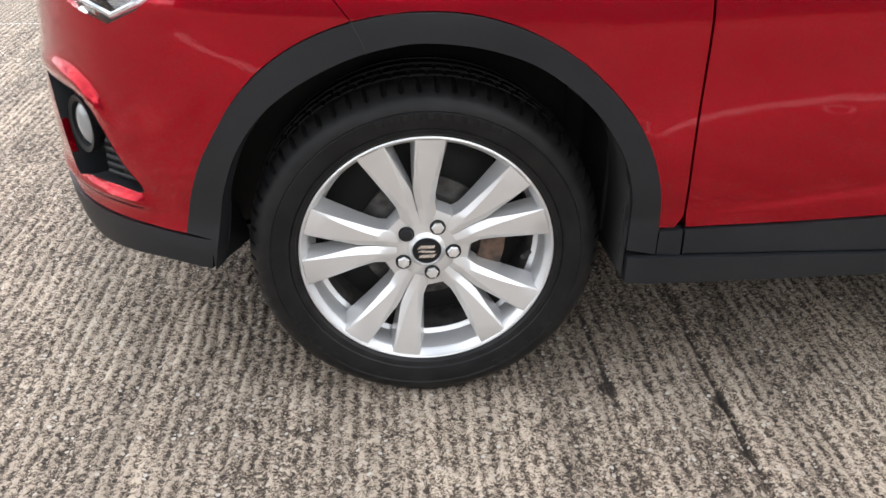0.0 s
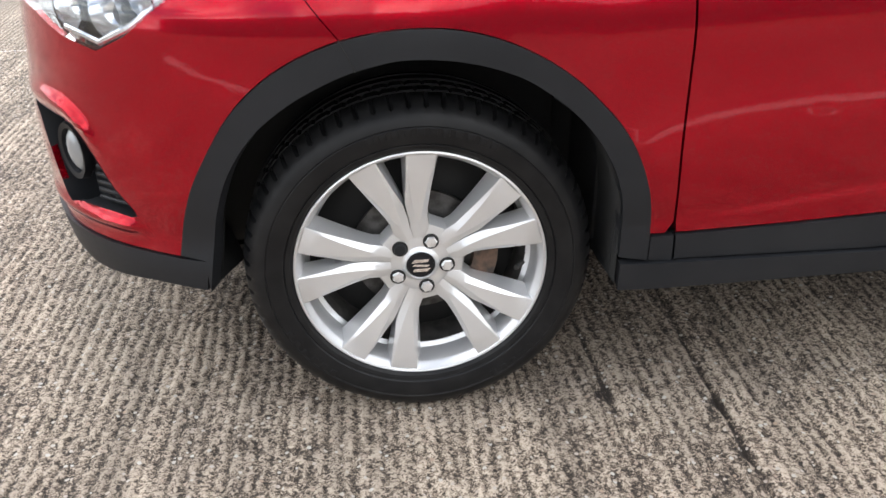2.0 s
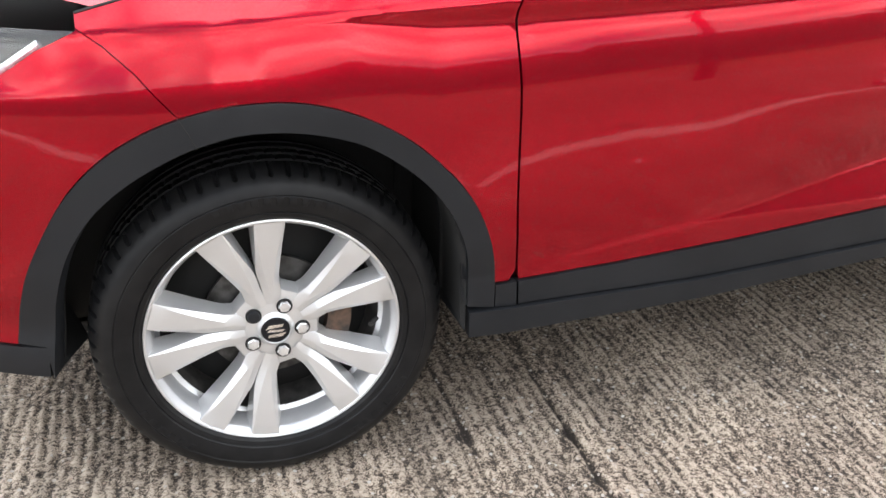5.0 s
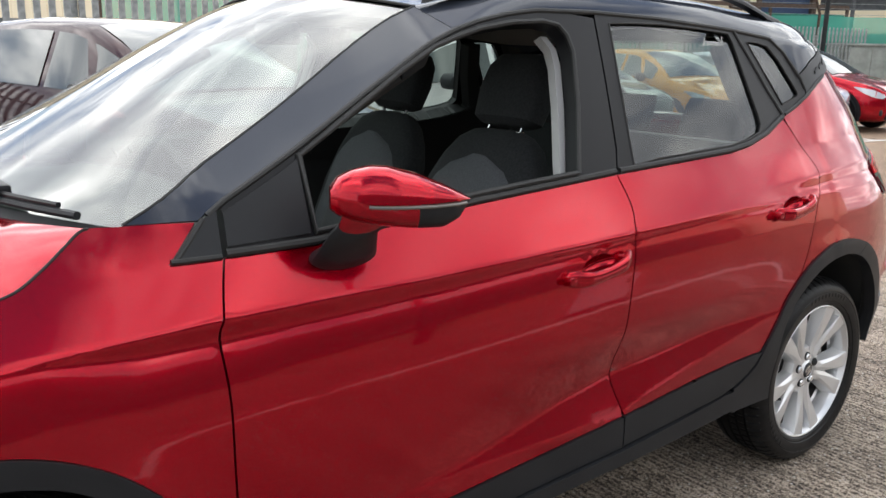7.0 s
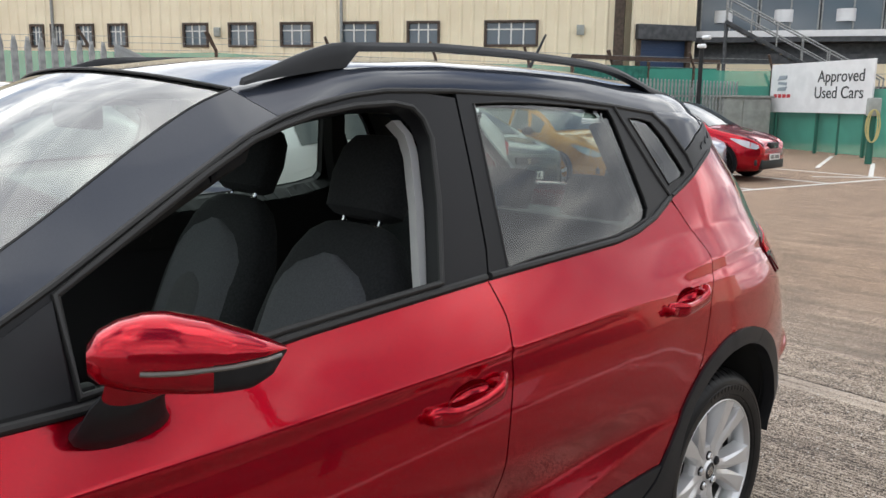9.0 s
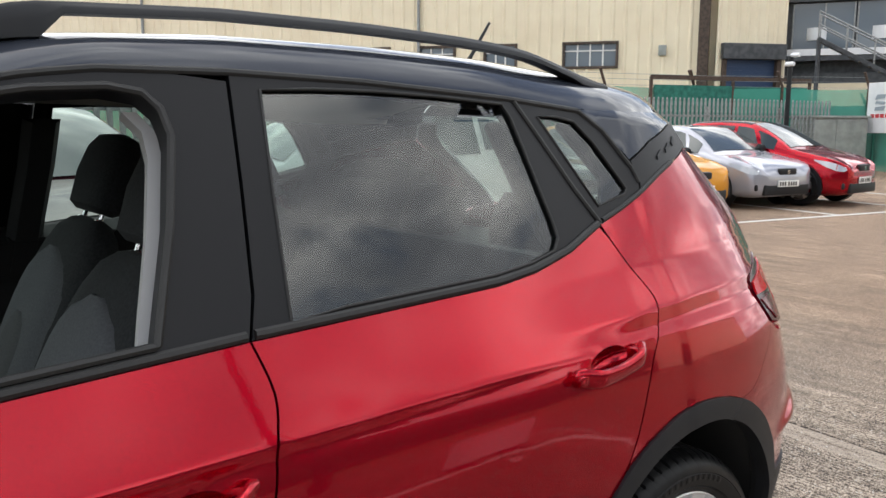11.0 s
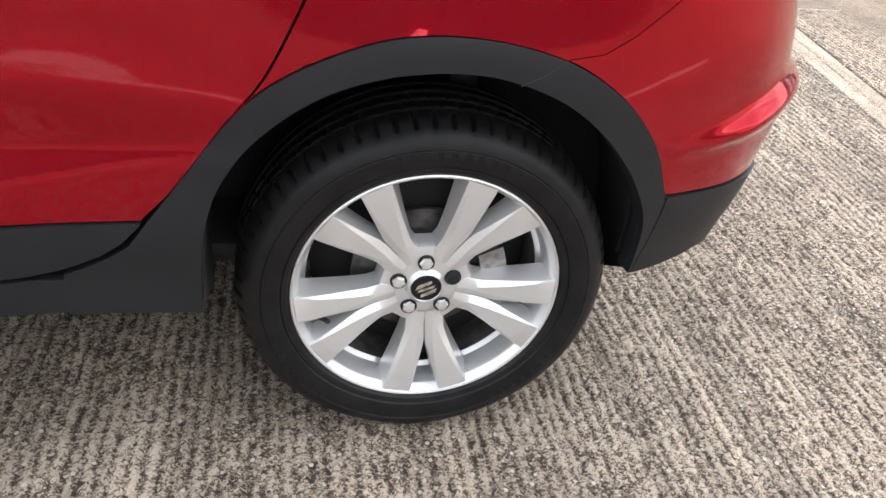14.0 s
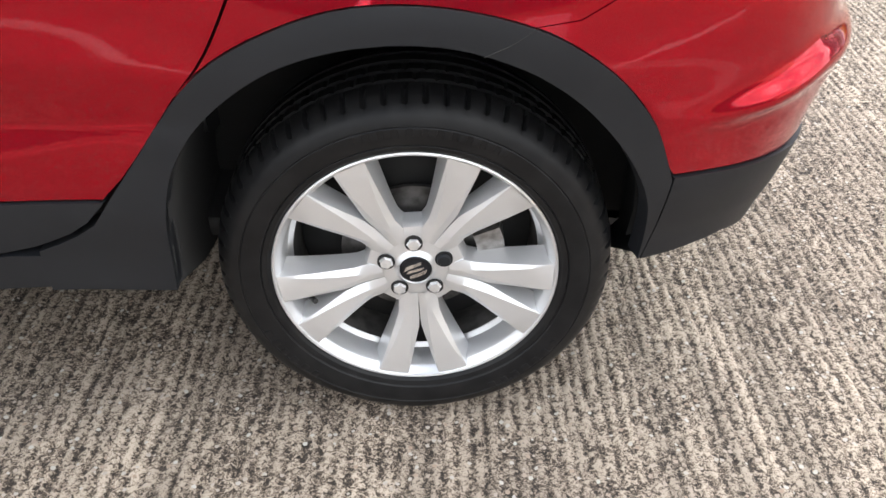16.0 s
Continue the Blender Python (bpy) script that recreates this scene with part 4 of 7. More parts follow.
well("wheel_arch_liner", 0.0, on([(-0.376, 0.20)] + moved(ARCH_F_IN, 0, 0.004) + [(0.350, 0.19)]))
well("wheel_arch_liner", WHEELBASE, on([(2.200, 0.20)] + moved(ARCH_R_IN, 0, 0.004) + [(2.915, 0.20)]))
bm = bmesh.new()
box(bm, (-0.55, 0.32, 0.19), (3.0, 2 * MID - 0.32, 0.26), 0.02)
box(bm, (0.40, 0.20, 0.25), (2.16, 2 * MID - 0.20, 0.31), 0.02)
part("floor_pan", bm, BLACK, car, "black underside")
bm = bmesh.new()
box(bm, (-0.60, 0.25, 0.26), (0.30, 2 * MID - 0.25, 0.80), 0.03)
part("engine_bay", bm, BLACK, car)

# ---- the red car: pillars, roof, glass, bonnet ----
# windscreen edge along the pillar
SCREEN_EDGE = [(0.322, 1.074), (0.46, 1.148), (0.65, 1.253), (0.85, 1.372), (0.97, 1.437), (1.05, 1.470)]
edge_c = curve(SCREEN_EDGE, 5)
pillar = [(x, seam_top(x) + 0.006) for x in np.linspace(0.442, 1.10, 24)] + edge_c[::-1] + [(0.36, 1.074)]
panel("front_pillar", clean(pillar), ROOF_GREY, "dark grey windscreen pillar", du=0.03, dv=0.008, skirt=0.006)


def roof_z(x):
    """Height along the middle of the roof."""
    return lin(x, (1.0, 1.1, 1.3, 1.6, 1.9, 2.2, 2.5, 2.75, 2.95, 3.05), (1.505, 1.523, 1.552, 1.569, 1.570, 1.563, 1.547, 1.526, 1.505, 1.497))


def roof_side(x):
    z = seam_top(x) + 0.006 if x < 2.376 else lin(x, (2.376, 2.5, 2.84, 3.1), (1.433, 1.430, 1.430, 1.428))
    p = shell(along(x, z) if x > 2.5 else x, z)
    return p.y, z


def roof_place(x, v):
    """v runs from the roof seam (0) to the middle (1)."""
    y0, z0 = roof_side(x)
    w = (MID - y0) * v
    rise = roof_z(x) - z0
    crown = min(0.035, rise * 0.5)
    brow = rise - crown
    return Vector((x, y0 + w, z0 + brow * (1 - math.exp(-w * lin(x, (1.05, 1.35, 2.1, 2.6), (2.3, 1.9, 1.9, 1.1)) / brow)) + crown * (1 - (1 - v) ** 2)))


panel("rear_pillar", on([(2.382, 1.430), (2.44, 1.391), (2.510, 1.322), (2.607, 1.364), (2.731, 1.399), (2.842, 1.415), (2.842, 1.432), (2.7, 1.432), (2.6, 1.432), (2.5, 1.432), (2.44, 1.434)]), ROOF_GREY, "dark grey rear pillar", du=0.03, dv=0.012)
# windscreen: ruled between scuttle and roof edge, bowed across
def screen_place(u, v):
    """u across from the near pillar (0) to the middle (1), v from scuttle (0) to roof (1)."""
    i = v * (len(edge_c) - 1)
    k = min(int(i), len(edge_c) - 2)
    a, b = edge_c[k], edge_c[k + 1]
    e = shell(a[0] + (b[0] - a[0]) * (i - k), a[1] + (b[1] - a[1]) * (i - k))
    w = 1 - (1 - u) ** 2
    x = e.x - (0.20 * (1 - v) + 0.085 * v) * w
    z = e.z + 0.044 * v * w
    y = e.y + (MID - e.y) * u
    return Vector((x, y, z - 0.006))



SEAM_END = (1.10, seam_top(1.10) + 0.006)


def roof_front(y):
    """Front edge of the roof at y: over the pillar's end, then along the windscreen."""
    c = shell(*edge_c[-1])
    q = shell(*SEAM_END)
    if y < c.y:
        t = min(1.0, max(0.0, (y - q.y) / (c.y - q.y)))
        p = shell(SEAM_END[0] + (edge_c[-1][0] - SEAM_END[0]) * t, SEAM_END[1] + (edge_c[-1][1] - SEAM_END[1]) * t)
        return p + Vector((0, 0, 0.001))
    return screen_place((y - c.y) / (MID - c.y), 1.0) + Vector((0.004, 0, 0.006))


bm = bmesh.new()
nv = 26
vv = [(k / nv) ** 1.8 for k in range(nv + 1)]
stations = list(np.linspace(1.10, 2.84, 62))
grid = []
for x in stations:
    row = []
    for v in vv:
        p = roof_place(x, v)
        if x < 1.42:
            b = roof_place(1.10, v)
            f = roof_front(b.y)
            k = 1 - smooth01(x, 1.10, 1.42)
            p.z += (f.z - b.z) * k
            p.x += (f.x - b.x) * (1 - (x - 1.10) / 0.32)
        row.append(bm.verts.new(p))
    grid.append(row)
for a, b in zip(grid, grid[1:]):
    for k in range(nv):
        bm.faces.new((a[k], b[k], b[k + 1], a[k + 1]))
roof_half = part("roof", bm, ROOF_GREY, car, "dark grey metallic roof with black roof rails")
mirrored(roof_half, MID, car)


def half_grid(place, nu, nv, name, mat, label="", flip=False, twin=True):
    bm = bmesh.new()
    g = [[bm.verts.new(place(i / nu, j / nv)) for j in range(nv + 1)] for i in range(nu + 1)]
    for i in range(nu):
        for j in range(nv):
            f = (g[i][j], g[i + 1][j], g[i + 1][j + 1], g[i][j + 1])
            bm.faces.new(f[::-1] if flip else f)
    ob = part(name, bm, mat, car, label)
    if twin:
        mirrored(ob, MID, car)
    return ob


ws = half_grid(screen_place, 16, 24, "windscreen", SCREEN, "steeply raked windscreen reflecting bright cloud", flip=True)
for o in car.children:
    if o.name.startswith("windscreen"):
        o.visible_shadow = False
bm = bmesh.new()
tube(bm, [shell_off(-0.001)(*p) for p in edge_c], 0.003, 6)
mirrored(part("screen_seal", bm, RUBBER, car), MID, car)
bm = bmesh.new()
tube(bm, [screen_place(u, 1.0) + Vector((0.004, 0, 0.006)) for u in np.linspace(0, 1, 12)], 0.0035, 6)
mirrored(part("screen_seal", bm, RUBBER, car), MID, car)


# bonnet
hood_line = curve(hood_edge, 5)


def hood_side(x):
    p = shell(x, lin(x, [h[0] for h in hood_line], [h[1] for h in hood_line]))
    return p.y, p.z


def hood_place(u, v):
    """u from the near edge (0) to the middle (1); v from the front (0) to the scuttle (1)."""
    x0 = -0.22 + 0.488 * v
    y0, z0 = hood_side(x0)
    y = y0 + 0.003 + (MID - y0 - 0.003) * u
    w = 1 - (1 - u) ** 2.2
    x = x0 - w * (0.52 * (1 - v) + 0.17 * v)
    mid_z = lin(x, (-0.8, -0.72, -0.6, -0.3, 0.0, 0.15), (0.84, 0.875, 0.925, 0.99, 1.035, 1.055))
    z = z0 + (mid_z - z0) * w + 0.012 * math.exp(-((u - 0.2) / 0.05) ** 2) * (1 - smooth01(v, 0.75, 1.0))
    return Vector((x, y, z))


half_grid(hood_place, 40, 30, "bonnet", RED, "glossy red bonnet", flip=True)
bm = bmesh.new()
tube(bm, [shell_off(-0.001)(along(h[0], h[1]), h[1]) for h in hood_line[:-4]], 0.0032, 6)
mirrored(part("bonnet_gap", bm, BLACK, car), MID, car)
# scuttle panel and wipers
def scuttle_place(u, v):
    a, b = hood_place(u, 1.0), screen_place(u, 0.03)
    p = a.lerp(b, v)
    p.z -= 0.03 * math.sin(math.pi * v) + 0.01
    return p


half_grid(scuttle_place, 20, 4, "scuttle", PLASTIC, "black plastic scuttle panel", flip=True)


def wiper(points, parent):
    bm = bmesh.new()
    tube(bm, points, 0.008, 8)
    arm = part("wiper_blade", bm, PLASTIC, parent, "black wiper blade")
    bm = bmesh.new()
    tube(bm, [p + Vector((0.004, 0.0, 0.012)) for p in points[1:-1]], 0.006, 6)
    part("blade_spine", bm, TRIM, arm)


wiper([screen_place(u, -0.012 + 0.03 * u) + Vector((-0.010, 0, 0.018)) for u in np.linspace(0.10, 0.62, 9)], car)
bm = bmesh.new()
a = screen_place(0.42, 0.0) + Vector((0, 0, 0.03))
tube(bm, [a, screen_place(0.70, 0.05) + Vector((-0.02, 0, 0.05)), screen_place(0.92, 0.03) + Vector((-0.05, 0, 0.03))], 0.011, 8)
box(bm, a + Vector((-0.02, -0.03, -0.012)), a + Vector((0.02, 0.05, 0.016)), 0.006)
part("wiper_arm", bm, TRIM, car, "black wiper arm")

# roof rails, aerial, spoiler
for side in (0, 1):
    bm = bmesh.new()
    pts, rad = [], []
    for x in np.linspace(1.07, 2.58, 44):
        y0, z0 = roof_side(x)
        y = y0 + 0.075
        base = roof_place(x, (y - y0) / (MID - y0)).z
        h = 0.040 * smooth01(x, 1.04, 1.32) * (1 - smooth01(x, 2.26, 2.58)) + 0.006
        yy = y if not side else 2 * MID - y
        pts.append(((x, yy, base + h), base, 0.5 + 0.5 * smooth01(x, 1.07, 1.2) * (1 - smooth01(x, 2.45, 2.56))))
    rings = []
    for (x, yy, zt), base, w in pts:
        foot = x < 1.33 or x > 2.44
        low = base - 0.006 if foot else zt - 0.019
        hw = 0.014 * w
        sec = [(-hw * 1.25, low), (-hw * 1.1, (low + zt) / 2), (-hw * 0.8, zt - 0.006), (-hw * 0.3, zt), (hw * 0.3, zt), (hw * 0.8, zt - 0.006), (hw * 1.1, (low + zt) / 2), (hw * 1.25, low)]
        rings.append([bm.verts.new((x, yy + a, z)) for a, z in sec])
    for a, b in zip(rings, rings[1:]):
        for k in range(8):
            bm.faces.new((a[k], b[k], b[(k + 1) % 8], a[(k + 1) % 8]))
    bm.faces.new(rings[0])
    bm.faces.new(rings[-1][::-1])
    bmesh.ops.recalc_face_normals(bm, faces=bm.faces)
    part("roof_rail", bm, PLASTIC, car, "black roof rail")
bm = bmesh.new()
tube(bm, [(2.55, MID, 1.503), (2.63, MID, 1.60), (2.70, MID, 1.70)], 0.006, 8, radii=[0.014, 0.006, 0.004])
part("aerial", bm, PLASTIC, car, "short black roof aerial")


def spoiler_place(u, v):
    x = lin(v, (0, 0.7, 0.9, 1.0), (2.844, 3.10, 3.135, 3.11))
    p = roof_place(min(x, 3.04), u ** 2.2)
    return Vector((x + 0.05 * (1 - (1 - u) ** 3) * v, p.y + 0.05 * v * (1 - u), p.z - lin(v, (0, 0.7, 0.9, 1.0), (0.0, 0.004, 0.022, 0.06))))


half_grid(spoiler_place, 16, 10, "spoiler", ROOF_GREY, "dark grey roof spoiler")


panel("rear_screen", [(3.30, 1.105), (REAR_END, 1.105), (REAR_END, 1.44), (3.12, 1.44), (3.13, 1.37), (3.22, 1.2)], SCREEN, "tinted rear screen", d=-0.01, du=0.08, dv=0.04)
panel("hatch_side", on([(2.864, 1.354)]) + [(3.12, 1.262), (3.152, 1.2), (3.172, 1.12), (3.175, 1.08), (3.28, 1.10), (3.21, 1.2), (3.12, 1.37)] + on([(2.90, 1.412), (2.848, 1.412)]), TRIM, "", d=-0.002)

for o in car.children:
    if o.name.startswith("rear_screen"):
        o.visible_shadow = False

# ---- the red car: wheels ----
def polar(a, r):
    return r * math.cos(radians(a)), r * math.sin(radians(a))


def tyre_mesh():
    """Tyre with grooved tread and notched shoulders; axis along y, outer face towards -y."""
    prof = [(0.2345, 0.010), (0.2365, 0.0), (0.242, -0.006), (0.250, -0.009), (0.2515, -0.0075), (0.254, -0.0105), (0.268, -0.0145), (0.283, -0.0150), (0.2845, -0.0135), (0.2865, -0.0148), (0.298, -0.0115), (0.3075, -0.005), (0.315, 0.003), (0.3205, 0.011), (0.3235, 0.018), (0.3255, 0.026), (0.3275, 0.036),
            (0.3278, 0.044), (0.3205, 0.045), (0.3205, 0.053), (0.3282, 0.054), (0.3285, 0.076), (0.321, 0.077), (0.321, 0.086), (0.3285, 0.087), (0.3285, 0.108), (0.321, 0.109), (0.321, 0.118), (0.3285, 0.119), (0.328, 0.141), (0.3205, 0.142), (0.3205, 0.150), (0.3275, 0.151), (0.325, 0.17), (0.316, 0.185), (0.29, 0.199), (0.26, 0.195), (0.2345, 0.182)]
    seg = 396
    bm = bmesh.new()
    rings = []
    for r, y in prof:
        ring = []
        for k in range(seg):
            rr = r
            if 0.000 < y < 0.043 and r > 0.31 and k % 6 == 0:
                rr -= 0.0080 * smooth01(y, -0.002, 0.010)
            if 0.087 <= y <= 0.108 and k % 6 == 0 or 0.054 <= y <= 0.076 and k % 6 == 3:
                rr -= 0.003
            a = 2 * math.pi * k / seg
            x, z = rr * math.cos(a), rr * math.sin(a)
            yy = y
            if z < -0.300:
                yy += (-0.004 if y < 0.09 else 0.004) * smooth01(-z, 0.300, 0.320)
            ring.append(bm.verts.new((x, yy, max(z, -AXLE_Z + 0.0015))))
        rings.append(ring)
    for A, B in zip(rings, rings[1:]):
        for k in range(seg):
            bm.faces.new((A[k], B[k], B[(k + 1) % seg], A[(k + 1) % seg]))
    return bm


def rim_mesh():
    bm = bmesh.new()
    lathe(bm, [(0.2350, 0.014), (0.2362, 0.003), (0.2358, -0.0015), (0.2335, -0.003), (0.2305, -0.0015), (0.2285, 0.003), (0.2245, 0.008), (0.2215, 0.014)], 120)
    return bm


def barrel_mesh():
    """The bright outer ledge of the barrel."""
    bm = bmesh.new()
    lathe(bm, [(0.2225, 0.012), (0.2205, 0.018), (0.2185, 0.040), (0.2165, 0.056), (0.208, 0.062)], 96)
    return bm


def inner_barrel_mesh():
    bm = bmesh.new()
    lathe(bm, [(0.209, 0.061), (0.205, 0.075), (0.203, 0.11), (0.206, 0.16), (0.217, 0.178), (0.232, 0.182), (0.234, 0.19)], 96)
    return bm


def dish(r):
    """Depth of the spoke face at a radius: hollow towards the hub."""
    return 0.0005 + 0.021 * (1 - smooth01(r, 0.03, 0.235))


# radius, angles of: foot and lip of the inner flank, inner and outer edge of the flat face, lip and foot of the outer flank; drop of the lips
SPOKE_ROWS = [
    (0.2300, 5.0, 6.9, 7.2, 20.0, 20.3, 22.8, 0.0002),
    (0.2120, 4.5, 6.2, 7.0, 19.3, 20.2, 22.8, 0.0018),
    (0.1900, 3.7, 5.3, 6.8, 18.4, 20.1, 22.7, 0.0036),
    (0.1650, 2.6, 4.0, 6.6, 17.3, 20.0, 22.5, 0.0054),
    (0.1450, 1.4, 2.4, 6.6, 16.4, 19.9, 22.3, 0.0068),
    (0.1300, 0.6, 1.0, 6.8, 15.6, 19.9, 22.2, 0.0076),
    (0.1150, 0.0, 0.5, 7.2, 14.9, 20.0, 22.2, 0.0080),
    (0.1010, 0.0, 0.5, 7.8, 14.2, 20.4, 22.6, 0.0080),
    (0.0900, 0.0, 0.5, 8.6, 13.6, 22.6, 25.0, 0.0074),
    (0.0800, 0.0, 0.5, 9.4, 13.0, 25.0, 29.0, 0.0060),
    (0.0680, 0.0, 0.5, 10.0, 12.6, 24.0, 29.0, 0.0035),
    (0.0560, 0.0, 0.5, 10.6, 12.4, 20.0, 24.0, 0.0022),
]


def spoke_mesh(side):
    """One blade of a pair; side is +1 or -1 from the pair's middle. The flat face narrows to the hub between sloping flanks."""
    bm = bmesh.new()
    rows = []
    for r, *angles, drop in SPOKE_ROWS:
        d = dish(r)
        depths = (d + 0.045, d + drop * 0.95, d, d, d + drop, d + 0.045)
        row = []
        for angle, depth in zip(angles, depths):
            x, z = polar(angle * side, r)
            row.append(bm.verts.new((x, depth, z)))
        rows.append(row)
    for A, B in zip(rows, rows[1:]):
        for k in range(5):
            bm.faces.new((A[k], A[k + 1], B[k + 1], B[k]) if side < 0 else (A[k], B[k], B[k + 1], A[k + 1]))
    if sum(f.normal.y * f.calc_area() for f in bm.faces if f.normal_update() is None) > 0:
        bmesh.ops.reverse_faces(bm, faces=bm.faces)
    return bm


def nut_mesh(hexed=True):
    bm = bmesh.new()
    n = 6 if hexed else 20
    prof = [(0.0122, 0.012), (0.0122, -0.004), (0.0100, -0.0075), (0.0004, -0.0085)]
    lathe(bm, prof, n)
    return bm


def emblem_mesh():
    """Slanted bars on the centre cap."""
    bm = bmesh.new()
    for pts in ([(-0.016, 0.004), (-0.010, 0.011), (0.013, 0.011), (0.011, 0.006), (-0.008, 0.005)], [(-0.014, -0.001), (-0.010, 0.003), (0.014, 0.001), (0.010, -0.003)], [(0.016, -0.004), (0.010, -0.011), (-0.013, -0.011), (-0.011, -0.006), (0.008, -0.005)]):
        prism(bm, [(1.2 * a, 1.2 * b) for a, b in pts], 0.0130, 0.0165)
    return bm


def crisp(ob):
    """Keep the edges between facets sharp."""
    ob.data.set_sharp_from_angle(angle=radians(24))
    return ob


def wheel(name, x, y, phase, valve, lock, turn_cap):
    """One road wheel: tyre, rim with ten blades in pairs, bolts, cap, brake."""
    hub = new("wheel")
    hub.parent = car
    hub["label"] = "silver ten-spoke alloy wheel with black tyre"
    hub.matrix_basis = Matrix.Translation((x, y, AXLE_Z))
    crisp(part("tyre", tyre_mesh(), TYRE, hub, "black road tyre"))
    part("rim", rim_mesh(), ALLOY, hub)
    barrel = part("barrel", barrel_mesh(), ALLOY, hub)
    part("inner_barrel", inner_barrel_mesh(), DUST_SHADE, barrel, "inner barrel darkened by brake dust and painted-in shade")
    first = {}
    for k in range(5):
        turn = Matrix.Rotation(-radians(phase + 72 * k), 4, "Y")
        for s in (1, -1):
            if s not in first:
                first[s] = crisp(part("spoke", spoke_mesh(s), ALLOY, hub))
                ob = first[s]
            else:
                ob = new("spoke", first[s].data)
                ob.parent = hub
            ob.matrix_basis = turn
    bm = bmesh.new()
    # ten-sided, with a flat below each opening
    lathe(bm, [(0.090, 0.062), (0.0885, 0.036), (0.084, 0.0270), (0.068, 0.0240), (0.0395, 0.0222)], 10)
    bmesh.ops.rotate(bm, verts=bm.verts, cent=(0, 0, 0), matrix=Matrix.Rotation(-radians(phase + 54), 3, "Y"))
    lathe(bm, [(0.042, 0.0226), (0.036, 0.0218), (0.031, 0.0185), (0.0285, 0.0150), (0.0272, 0.0165), (0.0268, 0.024), (0.001, 0.024)], 60)
    crisp(part("hub_face", bm, ALLOY, hub))
    nut = None
    for k in range(5):
        a = phase + 36 + 72 * k
        nx, nz = polar(a, 0.0505)
        bm = bmesh.new()
        lathe(bm, [(0.0150, 0.024), (0.0148, 0.0195), (0.0004, 0.0195)], 24)
        bm.transform(Matrix.Translation((nx, 0, nz)))
        part("bolt_seat", bm, BLACK, hub)
        if k == lock:
            ob = part("locking_bolt", nut_mesh(False), PLASTIC, hub, "dark locking wheel bolt")
        elif nut is None:
            ob = nut = crisp(part("wheel_bolt", nut_mesh(), BOLT, hub, "bright hexagon wheel bolt"))
        else:
            ob = new("wheel_bolt", nut.data)
            ob.parent = hub
        ob.matrix_basis = Matrix.Translation((nx, 0.0215, nz)) @ Matrix.Rotation(radians(17 * k), 4, "Y")
    bm = bmesh.new()
    lathe(bm, [(0.0268, 0.024), (0.0268, 0.0165), (0.0255, 0.0150), (0.0242, 0.0160), (0.012, 0.0150), (0.0004, 0.0148)], 40)
    cap = part("centre_cap", bm, TRIM, hub, "black centre cap with silver emblem")
    e = part("emblem", emblem_mesh(), CHROME, cap)
    e.matrix_basis = Matrix.Rotation(-radians(turn_cap), 4, "Y")
    bm = bmesh.new()
    lathe(bm, [(0.128, 0.082), (0.128, 0.074), (0.075, 0.074), (0.072, 0.055), (0.001, 0.055)], 48)
    part("brake_disc", bm, DISC, hub, "dark worn steel brake disc")
    bm = bmesh.new()
    prism(bm, [polar(-24 + 6 * k, 0.152) for k in range(9)] + [polar(24 - 6 * k, 0.105) for k in range(9)], 0.052, 0.098)
    part("brake_caliper", bm, STEEL if x > 1 else IRON, hub, "dull cast brake caliper")
    bm = bmesh.new()
    lathe(bm, [(0.20, 0.12), (0.16, 0.105), (0.05, 0.10), (0.001, 0.10)], 40)
    part("back_plate", bm, BLACK, hub)
    bm = bmesh.new()
    vx, vz = polar(valve, 0.197)
    vx2, vz2 = polar(valve, 0.180)
    tube(bm, [(vx, 0.028, vz), ((vx + vx2) / 2, 0.018, (vz + vz2) / 2), (vx2, 0.006, vz2)], 0.0048, 10)
    part("valve", bm, RUBBER, hub, "black rubber tyre valve")
    # raised marks on the sidewall
    for a0, a1, r in ((62, 112, 0.277), (205, 235, 0.279), (300, 335, 0.279)):
        n = int((a1 - a0) / 4.5)
        bm = bmesh.new()
        box(bm, (r - 0.008, -0.0158, -0.0065), (r + 0.006, -0.013, 0.0065), 0.001)
        mark = part("sidewall_mark", bm, TYRE, hub)
        for k in range(n):
            ob = mark if k == 0 else new("sidewall_mark", mark.data)
            ob.parent = hub
            ob.matrix_basis = Matrix.Rotation(-radians(a0 + (a1 - a0) * k / n), 4, "Y")
    return hub


wheel("front", 0.0, 0.0, 30.4, -4, 1, 0)
wheel("rear", WHEELBASE, 0.008, 57.6, 200, 4, 24)
for x in (0.0, WHEELBASE):
    far = new("wheel")
    far.parent = car
    far.matrix_basis = Matrix.Translation((x, 2 * MID, AXLE_Z)) @ Matrix.Rotation(math.pi, 4, "Z")
    bm = tyre_mesh()
    part("tyre", bm, TYRE, far)
    part("rim", rim_mesh(), ALLOY, far)
    barrel = part("barrel", barrel_mesh(), ALLOY, far)
    part("inner_barrel", inner_barrel_mesh(), DUST_SHADE, barrel)
    for k in range(5):
        for s in (1, -1):
            ob = part("spoke", spoke_mesh(s), ALLOY, far)
            ob.matrix_basis = Matrix.Rotation(-radians(40 + 72 * k), 4, "Y")
    bm = bmesh.new()
    lathe(bm, [(0.090, 0.062), (0.082, 0.0285), (0.04, 0.022), (0.001, 0.02)], 40)
    part("hub_face", bm, ALLOY, far)

